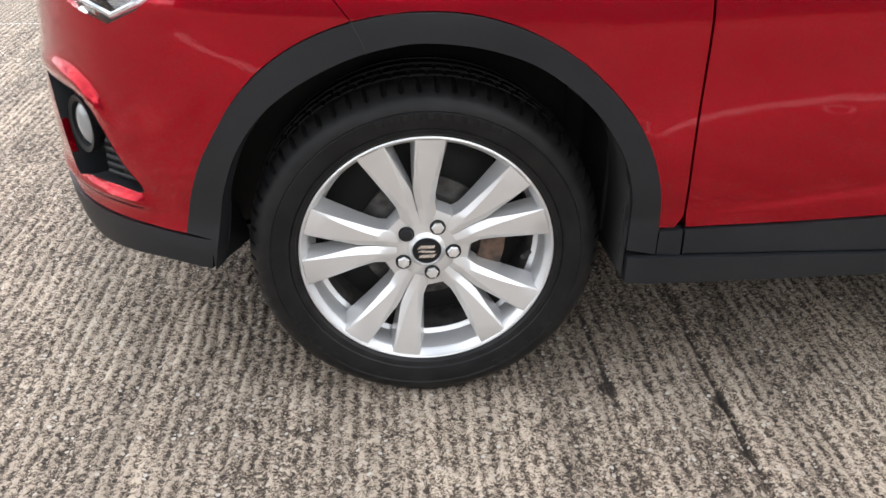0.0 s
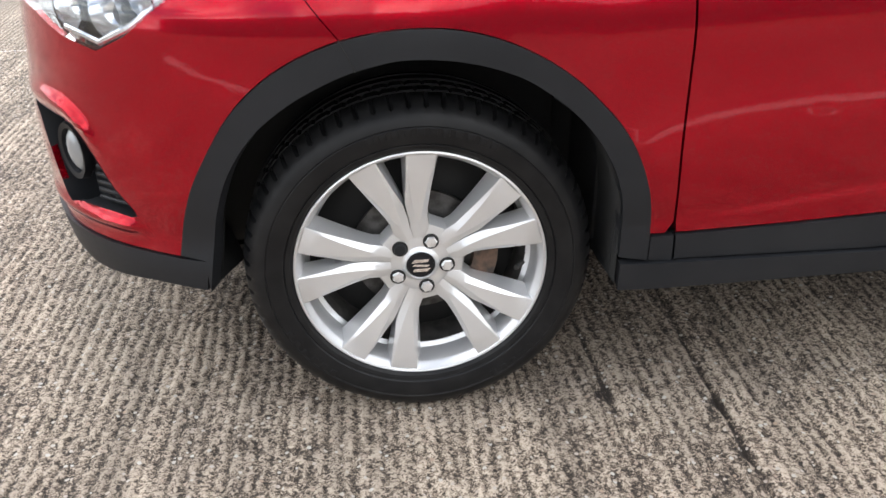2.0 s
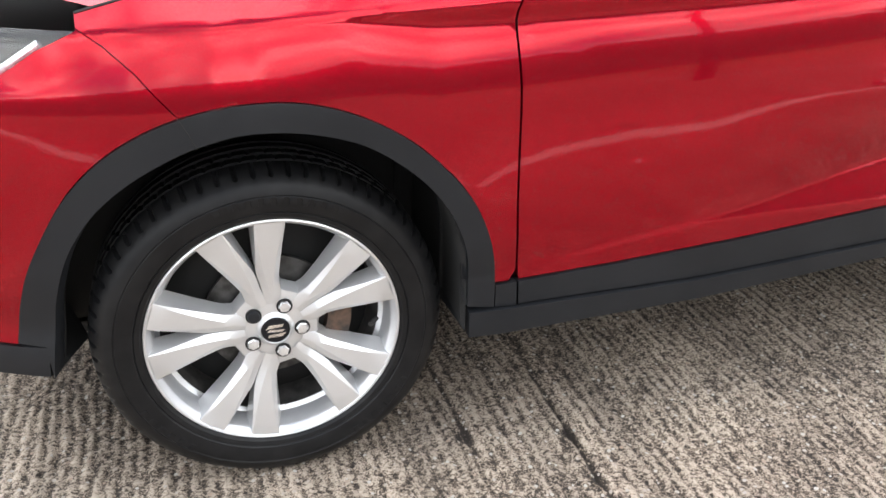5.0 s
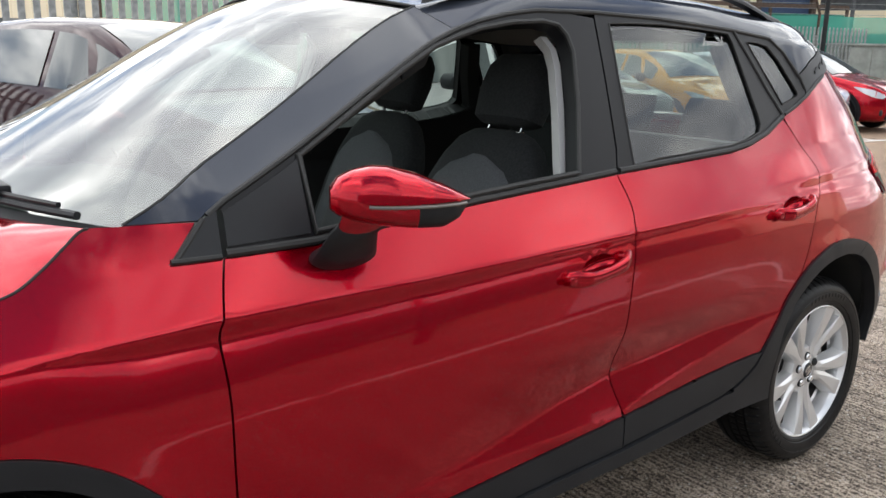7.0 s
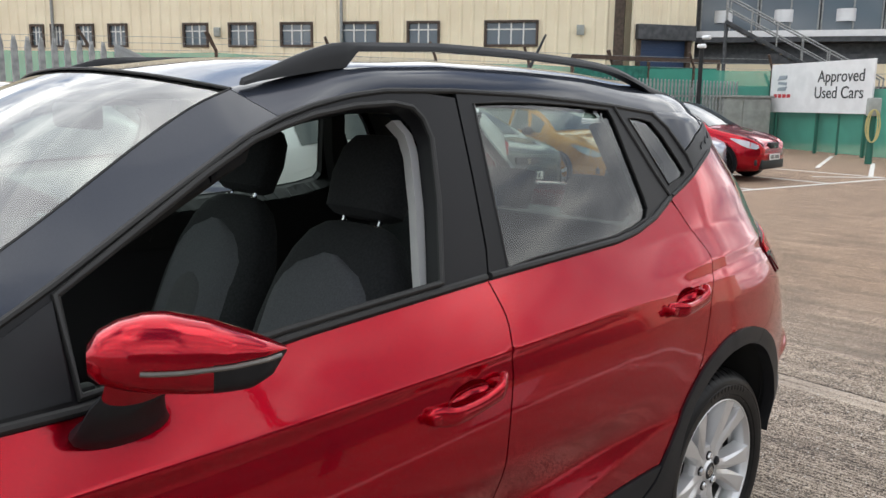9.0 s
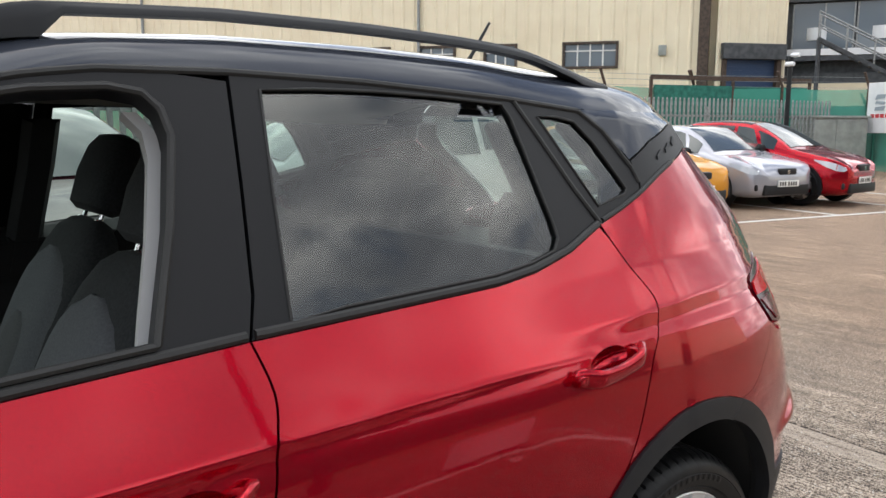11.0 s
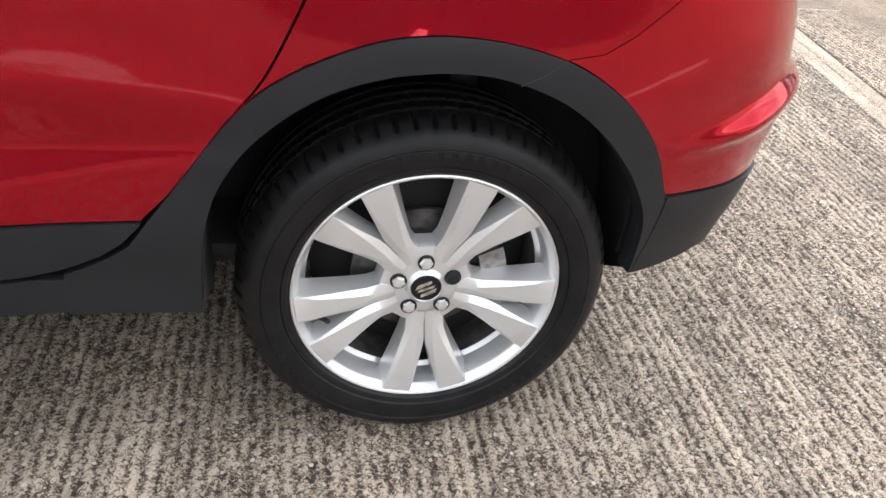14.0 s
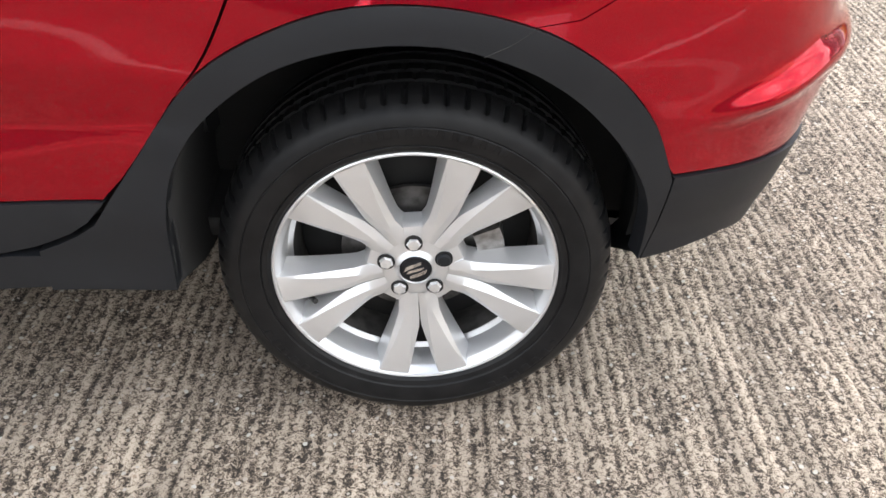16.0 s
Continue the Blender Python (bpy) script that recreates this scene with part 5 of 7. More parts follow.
# ---- the red car: door handles and mirrors ----
def bowl(name, outline, depth, mat, label):
    """A rounded hollow in the skin."""
    n = len(outline)
    cs, cz = sum(p[0] for p in outline) / n, sum(p[1] for p in outline) / n
    bm = bmesh.new()
    rows = []
    for r in (1.0, 0.97, 0.92, 0.84, 0.72, 0.55, 0.35, 0.12):
        place = shell_off(0.0005 - depth * (1 - r ** 2.5) ** 0.8)
        rows.append([bm.verts.new(place(cs + (p[0] - cs) * r, cz + (p[1] - cz) * r)) for p in outline])
    for A, B in zip(rows, rows[1:]):
        for k in range(n):
            bm.faces.new((A[k], A[(k + 1) % n], B[(k + 1) % n], B[k]))
    bm.faces.new(rows[-1])
    bmesh.ops.recalc_face_normals(bm, faces=bm.faces)
    if sum(f.normal.y for f in bm.faces) > 0:
        bmesh.ops.reverse_faces(bm, faces=bm.faces)
    ob = part(name, bm, mat, car, label)
    mirrored(ob, MID, car)


for cup, (xa, za), (xb, zb) in zip(CUPS, ((1.268, 0.862), (2.137, 0.925)), ((1.489, 0.893), (2.350, 0.951))):
    bowl("handle_cup", cup, 0.030, RED, "red handle recess")
    bm = bmesh.new()
    rings = []
    n = 26
    for k in range(n + 1):
        t = k / n
        x, z = xa + (xb - xa) * t, za + (zb - za) * t
        lift_out = 0.006 + 0.030 * smooth01(t, 0.0, 0.25) * (1 - 0.75 * smooth01(t, 0.8, 1.0)) - 0.004 * math.sin(math.pi * t)
        h = lin(t, (0, 0.03, 0.1, 0.3, 0.6, 0.8, 0.93, 1.0), (0.006, 0.016, 0.0200, 0.0165, 0.0140, 0.0170, 0.0160, 0.007))
        d = lin(t, (0, 0.05, 0.2, 0.8, 0.95, 1.0), (0.006, 0.012, 0.010, 0.010, 0.012, 0.006))
        zc = z - 0.012 * math.sin(math.pi * t) + 0.006 * smooth01(t, 0.75, 1.0)
        y0 = side_y(x, zc)
        c = Vector((x, y0 - lift_out, zc))
        ring = []
        for j in range(14):
            a = 2 * math.pi * j / 14
            ca, sa = math.cos(a), math.sin(a)
            ring.append(bm.verts.new(c + Vector((0, -d * (abs(ca) ** 0.7) * (1 if ca > 0 else -1), h * (abs(sa) ** 0.8) * (1 if sa > 0 else -1)))))
        rings.append(ring)
    for A, B in zip(rings, rings[1:]):
        for j in range(14):
            bm.faces.new((A[j], A[(j + 1) % 14], B[(j + 1) % 14], B[j]))
    bm.faces.new(rings[0][::-1])
    bm.faces.new(rings[-1])
    # feet
    for t in (0.06, 0.90):
        x, z = xa + (xb - xa) * t, za + (zb - za) * t - 0.004
        y0 = side_y(x, z)
        box(bm, (x - 0.014, y0 - 0.026, z - 0.010), (x + 0.014, y0 + 0.006, z + 0.010), 0.004)
    bmesh.ops.recalc_face_normals(bm, faces=bm.faces)
    mirrored(part("door_handle", bm, RED, car, "body-coloured bow door handle"), MID, car)


def mirror_ring(t, n=28):
    """Outline of the mirror housing at t from its inner end to its tip."""
    a, b = Vector((0.642, -0.058, 0)), Vector((0.874, -0.168, 0))
    c = a.lerp(b, t)
    across = Vector((b.y - a.y, -(b.x - a.x), 0)).normalized()
    top = lin(t, (0, 0.05, 0.15, 0.28, 0.4, 0.6, 0.8, 0.92, 1.0), (1.134, 1.152, 1.165, 1.172, 1.171, 1.158, 1.137, 1.122, 1.110))
    low = lin(t, (0, 0.05, 0.15, 0.3, 0.55, 0.8, 0.92, 1.0), (1.094, 1.083, 1.074, 1.066, 1.058, 1.058, 1.074, 1.105))
    deep = lin(t, (0, 0.06, 0.2, 0.45, 0.7, 0.88, 1.0), (0.024, 0.038, 0.052, 0.060, 0.052, 0.032, 0.006))
    split = lin(t, (0, 0.3, 1.0), (1.118, 1.110, 1.109))
    ring = []
    for j in range(n):
        q = 2 * math.pi * j / n
        ca, sa = math.cos(q), math.sin(q)
        z = split + (top - split) * (sa ** 0.85) if sa >= 0 else split - (split - low) * ((-sa) ** 0.75)
        ring.append(c + across * deep * (abs(ca) ** 0.8) * (1 if ca > 0 else -1) * (1.0 if ca > 0 else 0.55) + Vector((0, 0, z)))
    return ring


def mirror_part(name, mat, t0, t1, j0, j1, label="", grow=0.0, caps=True):
    bm = bmesh.new()
    ts = np.linspace(t0, t1, max(2, int(36 * (t1 - t0)) + 2))
    rows = []
    for t in ts:
        ring = mirror_ring(float(t))
        mid_p = sum(ring, Vector()) / len(ring)
        idx = [j % 28 for j in range(j0, j1 + 1)]
        rows.append([bm.verts.new(ring[j] + (ring[j] - mid_p).normalized() * grow) for j in idx])
    for A, B in zip(rows, rows[1:]):
        for k in range(len(A) - 1):
            bm.faces.new((A[k], A[k + 1], B[k + 1], B[k]))
    if caps:
        for R in (rows[0], rows[-1]):
            if len({tuple(round(c, 5) for c in v.co) for v in R}) > 2:
                bm.faces.new(R)
    bmesh.ops.recalc_face_normals(bm, faces=bm.faces)
    ob = part(name, bm, mat, mirror_body, label)
    return mirrored(ob, MID, mirror_far)


mirror_body = new("door_mirror")
mirror_body.parent = car
mirror_body["label"] = "red door mirror with black base"
mirror_far = new("door_mirror")
mirror_far.parent = car
mirror_part("mirror_cap", RED, 0.0, 1.0, 0, 14, "glossy red mirror cap", 0.001)
mirror_part("mirror_shell", RED, 0.0, 0.60, 14, 28, "")
mirror_part("mirror_lower_cover", PLASTIC, 0.60, 1.0, 14, 28, "black plastic mirror cover")
bm = bmesh.new()
tube(bm, [mirror_ring(float(t))[0] + Vector((-0.0012, -0.002, -0.005)) for t in np.linspace(0.25, 0.96, 20)], 0.0036, 8)
mirrored(part("mirror_indicator", bm, INDICATOR, mirror_body, "slim smoked indicator strip"), MID, mirror_far)


def mirror_neck(name, mat, stations, label):
    bm = bmesh.new()
    rings = []
    for (x, y, z), rx, rz, tilt in stations:
        rings.append([bm.verts.new((x + rx * math.cos(2 * math.pi * k / 20), y - tilt * math.cos(2 * math.pi * k / 20), z + rz * math.sin(2 * math.pi * k / 20))) for k in range(20)])
    for A, B in zip(rings, rings[1:]):
        for k in range(20):
            bm.faces.new((A[k], A[(k + 1) % 20], B[(k + 1) % 20], B[k]))
    bm.faces.new(rings[0])
    bm.faces.new(rings[-1][::-1])
    bmesh.ops.recalc_face_normals(bm, faces=bm.faces)
    mirrored(part(name, bm, mat, mirror_body, label), MID, mirror_far)


mirror_neck("mirror_foot", PLASTIC, [((0.712, 0.03, 0.985), 0.075, 0.026, 0.0), ((0.704, -0.005, 0.988), 0.072, 0.026, 0.0), ((0.693, -0.038, 1.014), 0.062, 0.024, 0.0), ((0.690, -0.062, 1.046), 0.052, 0.022, 0.0), ((0.699, -0.077, 1.064), 0.052, 0.021, 0.0)], "black plastic mirror foot")
mirror_neck("mirror_neck", RED, [((0.698, -0.076, 1.063), 0.049, 0.019, 0.0), ((0.702, -0.082, 1.076), 0.052, 0.020, 0.0), ((0.706, -0.088, 1.09), 0.055, 0.02, 0.0)], "red mirror neck")

# ---- the red car: cabin ----
def loft(bm, rings, caps=True):
    rows = [[bm.verts.new(p) for p in r] for r in rings]
    n = len(rows[0])
    for A, B in zip(rows, rows[1:]):
        for k in range(n):
            bm.faces.new((A[k], A[(k + 1) % n], B[(k + 1) % n], B[k]))
    if caps:
        bm.faces.new(rows[0][::-1])
        bm.faces.new(rows[-1])
    bmesh.ops.recalc_face_normals(bm, faces=bm.faces)


def squarish(cx, cy, cz, a, b, u, v, n=24, p=0.55):
    """A rounded rectangle ring round a centre, spanned by unit vectors u and v."""
    out = []
    for k in range(n):
        q = 2 * math.pi * k / n
        ca, sa = math.cos(q), math.sin(q)
        out.append(Vector((cx, cy, cz)) + u * (a * abs(ca) ** p * (1 if ca > 0 else -1)) + v * (b * abs(sa) ** p * (1 if sa > 0 else -1)))
    return out


def seat(y, parent, back=0.0):
    s = new("front_seat")
    s.parent = parent
    s.matrix_basis = Matrix.Translation((back, 0, 0))
    s["label"] = "charcoal and grey cloth front seat with headrest"
    X, Yv, Z = Vector((1, 0, 0)), Vector((0, 1, 0)), Vector((0, 0, 1))
    bm = bmesh.new()
    loft(bm, [squarish(x, y, 0.50 + dz, w, h, Yv, Z) for x, w, h, dz in ((0.80, 0.20, 0.04, 0.0), (0.83, 0.245, 0.075, 0.005), (1.0, 0.255, 0.085, 0.0), (1.25, 0.255, 0.085, -0.02), (1.33, 0.23, 0.06, -0.03))])
    part("cushion", bm, CLOTH, s)
    lean = Vector((0.36, 0, 0.93)).normalized()
    back_n = Vector((0.93, 0, -0.36)).normalized()
    base = Vector((1.29, y, 0.52))
    prof = [(0.0, 0.22, 0.05), (0.04, 0.25, 0.075), (0.2, 0.26, 0.085), (0.38, 0.258, 0.08), (0.50, 0.238, 0.072), (0.58, 0.205, 0.062), (0.635, 0.165, 0.05), (0.665, 0.12, 0.03), (0.675, 0.08, 0.012)]
    bm = bmesh.new()
    loft(bm, [squarish(*(base + lean * h), w, d, Yv, back_n, 28, 0.6) for h, w, d in prof])
    back = part("backrest", bm, CLOTH, s, "charcoal cloth backrest")
    # grey facing, a shallow raised panel with an arched top
    for name, hw, h0, h1, lift_d, mat in (("back_facing", 0.195, 0.06, 0.58, 0.022, CLOTH_GREY), ("back_insert", 0.115, 0.06, 0.40, 0.030, CLOTH_INSERT)):
        bm = bmesh.new()
        rows = []
        for i in range(15):
            t = i / 14
            h = h0 + (h1 - h0) * t
            w = hw * (1 - 0.0 * t) * (1 if t < 0.7 else math.sqrt(max(0.02, 1 - ((t - 0.7) / 0.3) ** 2.4)))
            d = np.interp(h, [p[0] for p in prof], [p[2] for p in prof])
            row = []
            for j in range(13):
                q = -1 + 2 * j / 12
                side = 1 - abs(q) ** 6
                row.append(bm.verts.new(base + lean * h + Yv * (w * q) - back_n * (d - 0.012 + lift_d * side + 0.004 * (1 - q * q))))
            rows.append(row)
        for A, B in zip(rows, rows[1:]):
            for k in range(12):
                bm.faces.new((A[k], B[k], B[k + 1], A[k + 1]))
        bmesh.ops.recalc_face_normals(bm, faces=bm.faces)
        if sum((f.normal for f in bm.faces), Vector()).dot(back_n) > 0:
            bmesh.ops.reverse_faces(bm, faces=bm.faces)
        part(name, bm, mat, back, "grey cloth facing")
    hb = base + lean * 0.69
    bm = bmesh.new()
    loft(bm, [squarish(*(hb + lean * h), w, d, Yv, back_n, 24, 0.6) for h, w, d in ((0.0, 0.10, 0.03), (0.015, 0.125, 0.05), (0.10, 0.135, 0.056), (0.17, 0.125, 0.05), (0.205, 0.10, 0.035), (0.215, 0.06, 0.012))])
    part("headrest", bm, CLOTH, s, "charcoal cloth headrest")
    for dy in (-0.07, 0.07):
        bm = bmesh.new()
        tube(bm, [base + lean * 0.64 + Yv * dy, hb + lean * 0.03 + Yv * dy], 0.006, 8)
        part("headrest_post", bm, CHROME, s)
        bm = bmesh.new()
        lathe(bm, [(0.014, 0.012), (0.013, -0.004), (0.007, -0.005)], 14)
        bm.transform(Matrix.Translation(base + lean * 0.672 + Yv * dy - back_n * 0.004) @ Matrix.Rotation(radians(-90), 4, "X"))
        part("post_guide", bm, CHROME, s)
    return s


cabin = new("cabin")
cabin.parent = car
cabin["label"] = "dark cabin with cloth seats"
seat(MID - 0.365, cabin)
seat(MID + 0.355, cabin, 0.10)
bm = bmesh.new()
loft(bm, [squarish(x, MID, z, 0.62, h, Vector((0, 1, 0)), Vector((0, 0, 1))) for x, z, h in ((1.75, 0.52, 0.06), (1.80, 0.52, 0.09), (2.2, 0.5, 0.09))])
loft(bm, [squarish(2.18 + 0.28 * t, MID, 0.52 + 0.55 * t, w, d, Vector((0, 1, 0)), Vector((0.9, 0, -0.4))) for t, w, d in ((0, 0.60, 0.06), (0.1, 0.63, 0.08), (0.85, 0.62, 0.07), (1.0, 0.58, 0.03))])
part("rear_bench", bm, CLOTH, cabin, "charcoal cloth rear bench")
for y in (MID - 0.4, MID, MID + 0.4):
    bm = bmesh.new()
    loft(bm, [squarish(2.47 + 0.05 * t, y, 1.09 + 0.13 * t, 0.12, d, Vector((0, 1, 0)), Vector((1, 0, 0))) for t, d in ((0, 0.03), (0.2, 0.045), (0.8, 0.04), (1, 0.015))])
    part("headrest", bm, CLOTH, cabin)
bm = bmesh.new()
loft(bm, [squarish(x, MID, z, 0.70, h, Vector((0, 1, 0)), Vector((0, 0, 1))) for x, z, h in ((0.24, 0.93, 0.05), (0.36, 0.92, 0.10), (0.58, 0.90, 0.13), (0.74, 0.88, 0.11), (0.80, 0.86, 0.05))])
part("dashboard", bm, CABIN, cabin, "black dashboard")
bm = bmesh.new()
ring = [Vector((0.0, 0.185 * math.cos(2 * math.pi * k / 40), 0.185 * math.sin(2 * math.pi * k / 40))) for k in range(40)]
tube(bm, ring, 0.016, 10, closed=True)
box(bm, (-0.012, -0.17, -0.03), (0.012, 0.17, 0.02), 0.01)
box(bm, (-0.03, -0.07, -0.06), (0.012, 0.07, 0.05), 0.02)
box(bm, (-0.012, -0.02, -0.17), (0.012, 0.02, 0.0), 0.008)
bm.transform(Matrix.Translation((0.86, MID + 0.365, 0.90)) @ Matrix.Rotation(radians(-24), 4, "Y"))
part("steering_wheel", bm, CABIN, cabin, "black steering wheel")
bm = bmesh.new()
box(bm, (0.5, 0.16, 0.28), (2.75, 2 * MID - 0.16, 0.33), 0.02)
box(bm, (0.35, 0.12, 0.26), (0.42, 2 * MID - 0.12, 0.9), 0.02)
box(bm, (0.7, MID - 0.10, 0.30), (1.4, MID + 0.10, 0.62), 0.04)
box(bm, (2.60, 0.2, 0.33), (2.66, 2 * MID - 0.2, 1.0), 0.02)
part("cabin_floor", bm, CABIN, cabin)
bm = bmesh.new()
lever = [(0.98, MID, 0.62), (0.97, MID, 0.72)]
tube(bm, lever, 0.012, 8)
box(bm, (0.945, MID - 0.022, 0.71), (0.995, MID + 0.022, 0.77), 0.012)
part("gear_lever", bm, CABIN, cabin)
for side in (0, 1):
    bm = bmesh.new()
    sheet(bm, [(0.50, 0.36), (2.08, 0.40), (2.16, 0.60), (2.27, 0.78), (2.40, 0.90), (2.45, 1.10)] + [(x, belt(x) + 0.012) for x in np.linspace(2.3, 0.52, 20)], shell_off(-0.085), 0.06, 0.04, skirt=0.0)
    bmesh.ops.reverse_faces(bm, faces=bm.faces)
    dt = part("door_card", bm, CABIN, cabin, "black door trim")
    if side:
        mirrored(dt, MID, cabin)
        bpy.data.objects.remove(dt)
    bm = bmesh.new()
    sheet(bm, [(x, belt(x) + 0.006) for x in np.linspace(0.60, 2.36, 20)] + [(x, belt(x) + 0.020) for x in np.linspace(2.36, 0.60, 20)], lambda s, z: shell_off(-0.022 - 0.066 * (1 if z < belt(s) + 0.016 else 0))(s, z), 0.05, 0.008, skirt=0)
    led = part("door_ledge", bm, CABIN, cabin)
    if side:
        mirrored(led, MID, cabin)
        bpy.data.objects.remove(led)
# headliner and inner pillars
bm = bmesh.new()
rows = []
for x in np.linspace(1.10, 2.75, 24):
    y0, z0 = roof_side(min(float(x), 2.3))
    half = [Vector((float(x), y0 + 0.03 + (MID - y0 - 0.03) * v, min(roof_place(min(float(x), 2.7), v).z - 0.03, z0 - 0.02 + 0.06 * (1 - (1 - v) ** 3)))) for v in (0, 0.06, 0.15, 0.35, 0.7, 1.0)]
    rows.append([bm.verts.new(p) for p in half] + [bm.verts.new((p.x, 2 * MID - p.y, p.z)) for p in half[-2::-1]])
for A, B in zip(rows, rows[1:]):
    for k in range(len(A) - 1):
        bm.faces.new((A[k], A[k + 1], B[k + 1], B[k]))
part("headliner", bm, HEADLINER, cabin, "light grey headliner")


def pillar_inside(points, w, mat, label, d=-0.05):
    bm = bmesh.new()
    place = shell_off(d)
    A = [bm.verts.new(place(x - w, z)) for x, z in points]
    B = [bm.verts.new(place(x + w, z)) for x, z in points]
    C = [bm.verts.new(shell_off(d - 0.03)(x + w * 0.6, z)) for x, z in points]
    D = [bm.verts.new(shell_off(d - 0.03)(x - w * 0.6, z)) for x, z in points]
    for k in range(len(points) - 1):
        for P, Q in ((A, B), (B, C), (C, D), (D, A)):
            bm.faces.new((P[k], Q[k], Q[k + 1], P[k + 1]))
    bmesh.ops.recalc_face_normals(bm, faces=bm.faces)
    mirrored(part("pillar_trim", bm, mat, cabin, label), MID, cabin)


pillar_inside([(1.378, 1.06), (1.398, 1.13), (1.430, 1.25), (1.452, 1.36), (1.450, 1.40), (1.425, 1.43)], 0.011, SEAM_GREY, "light grey door pillar edge", -0.049)
pillar_inside([(1.54, 1.0), (1.555, 1.15), (1.575, 1.30), (1.585, 1.43)], 0.05, CABIN, "black inner door pillar", -0.06)
pillar_inside([(2.30, 1.14), (2.24, 1.28), (2.20, 1.42)], 0.05, CABIN, "", -0.05)
pillar_inside([(2.46, 1.15), (2.52, 1.30), (2.42, 1.42)], 0.06, CABIN, "", -0.05)
pillar_inside([(0.55, 1.12), (0.8, 1.275), (1.02, 1.40)], 0.03, CABIN, "", -0.05)
bm = bmesh.new()
tube(bm, [(1.60, 0.25, 1.33), (1.62, 0.20, 1.1), (1.66, 0.15, 0.7)], 0.02, 6)
bm.transform(Matrix.Diagonal((1, 0.4, 1, 1)) @ Matrix.Translation((0, 0.22, 0)))
part("seat_belt", bm, CLOTH, cabin, "black seat belt")
bm = bmesh.new()
box(bm, (0.98, MID - 0.12, 1.38), (1.01, MID + 0.12, 1.44), 0.012)
part("inside_mirror", bm, CABIN, cabin, "black inside mirror")

for side in (0, 1):
    bm = bmesh.new()
    sheet(bm, [(2.30, 0.84), (2.9, 0.84), (3.05, 0.95), (3.05, 1.24), (2.9, 1.30), (2.68, 1.285), (2.53, 1.235), (2.38, 1.18), (2.44, 1.09)], shell_off(-0.05), 0.06, 0.04, skirt=0.0)
    bmesh.ops.reverse_faces(bm, faces=bm.faces)
    lt = part("luggage_trim", bm, CABIN, cabin, "black luggage side trim")
    if side:
        mirrored(lt, MID, cabin)
        bpy.data.objects.remove(lt)
bm = bmesh.new()
box(bm, (2.56, 0.22, 1.0), (3.05, 2 * MID - 0.22, 1.02), 0.006)
part("parcel_shelf", bm, CABIN, cabin, "black parcel shelf")

# ---- ground: ridged concrete slabs ----
def value_noise(x, y, seed):
    """Smooth lattice noise in 0..1 for arrays."""
    rng = np.random.RandomState(seed)
    table = rng.rand(256, 256)
    xi, yi = np.floor(x).astype(int), np.floor(y).astype(int)
    fx, fy = x - xi, y - yi
    fx, fy = fx * fx * (3 - 2 * fx), fy * fy * (3 - 2 * fy)
    a, b = table[xi % 256, yi % 256], table[(xi + 1) % 256, yi % 256]
    c, d = table[xi % 256, (yi + 1) % 256], table[(xi + 1) % 256, (yi + 1) % 256]
    return (a * (1 - fx) + b * fx) * (1 - fy) + (c * (1 - fx) + d * fx) * fy


def joint_x(y):
    """The wide slab joint behind the car."""
    return 4.60 + 0.10 * (y - 0.8)


GX0, GX1, GY0, GY1 = -2.3, 5.3, -0.72, 2.9
gx, gy = np.arange(GX0, GX1 + 1e-6, 0.005), np.arange(GY0, GY1 + 1e-6, 0.009)
PX, PY = np.meshgrid(gx, gy, indexing="ij")
wander = 0.020 * (value_noise(PX * 2.2, PY * 1.1, 1) - 0.5) + 0.016 * (value_noise(PX * 9, PY * 5, 2) - 0.5) + 0.006 * (value_noise(PX * 40, PY * 22, 3) - 0.5)
phase = (PX + wander) / 0.0265
tooth = (0.5 + 0.5 * np.cos(2 * np.pi * phase)) ** 0.7
strength = 0.45 + 0.75 * value_noise(PX * 12, PY * 4.5, 4)
broken = value_noise(PX * 85, PY * 48, 5)
grit = value_noise(PX * 110, PY * 70, 6)
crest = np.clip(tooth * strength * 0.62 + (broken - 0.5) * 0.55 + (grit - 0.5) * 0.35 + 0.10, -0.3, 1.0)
height = 0.0062 * crest + 0.002 * (grit - 0.5) + 0.006 * (value_noise(PX * 1.3, PY * 1.3, 7) - 0.5)
# joints: a sawn line by the front wheel, a hair crack, and the wide smooth strip
for line, width, deep in ((0.602 + 0.036 * PY, 0.007, 0.012), (0.372 - 0.008 * PY + 0.012 * (value_noise(PX * 0, PY * 9, 8) - 0.5), 0.004, 0.004)):
    cut = np.exp(-((PX - line) / width) ** 2)
    cut = cut * (0.55 + 0.45 * value_noise(PX * 0, PY * 14, 9))
    height -= deep * cut
    crest -= 0.9 * cut
for mx, my, r in ((0.374, -0.005, 0.017), (0.592, -0.06, 0.012), (0.588, -0.2, 0.010)):
    spot = np.exp(-(((PX - mx) / r) ** 2 + ((PY - my) / (1.8 * r)) ** 2))
    height -= 0.008 * spot
    crest -= 1.0 * spot
off = PX - joint_x(PY)
strip = ((off > -0.085) & (off < 0.085)).astype(float)
height = height * (1 - 0.8 * strip)
crest = crest * (1 - strip) + strip * (0.85 + 0.25 * (broken - 0.5))
for c, w in ((-0.088, 0.006), (0.0, 0.004), (0.088, 0.006)):
    cut = np.exp(-((off - c) / w) ** 2)
    height -= 0.006 * cut
    crest -= 0.7 * cut
fade = np.minimum.reduce([(PX - GX0) / 0.2, (GX1 - PX) / 0.2, (PY - GY0) / 0.1, (GY1 - PY) / 0.2]).clip(0, 1)
height = (height - 0.004) * fade
nx, ny = PX.shape
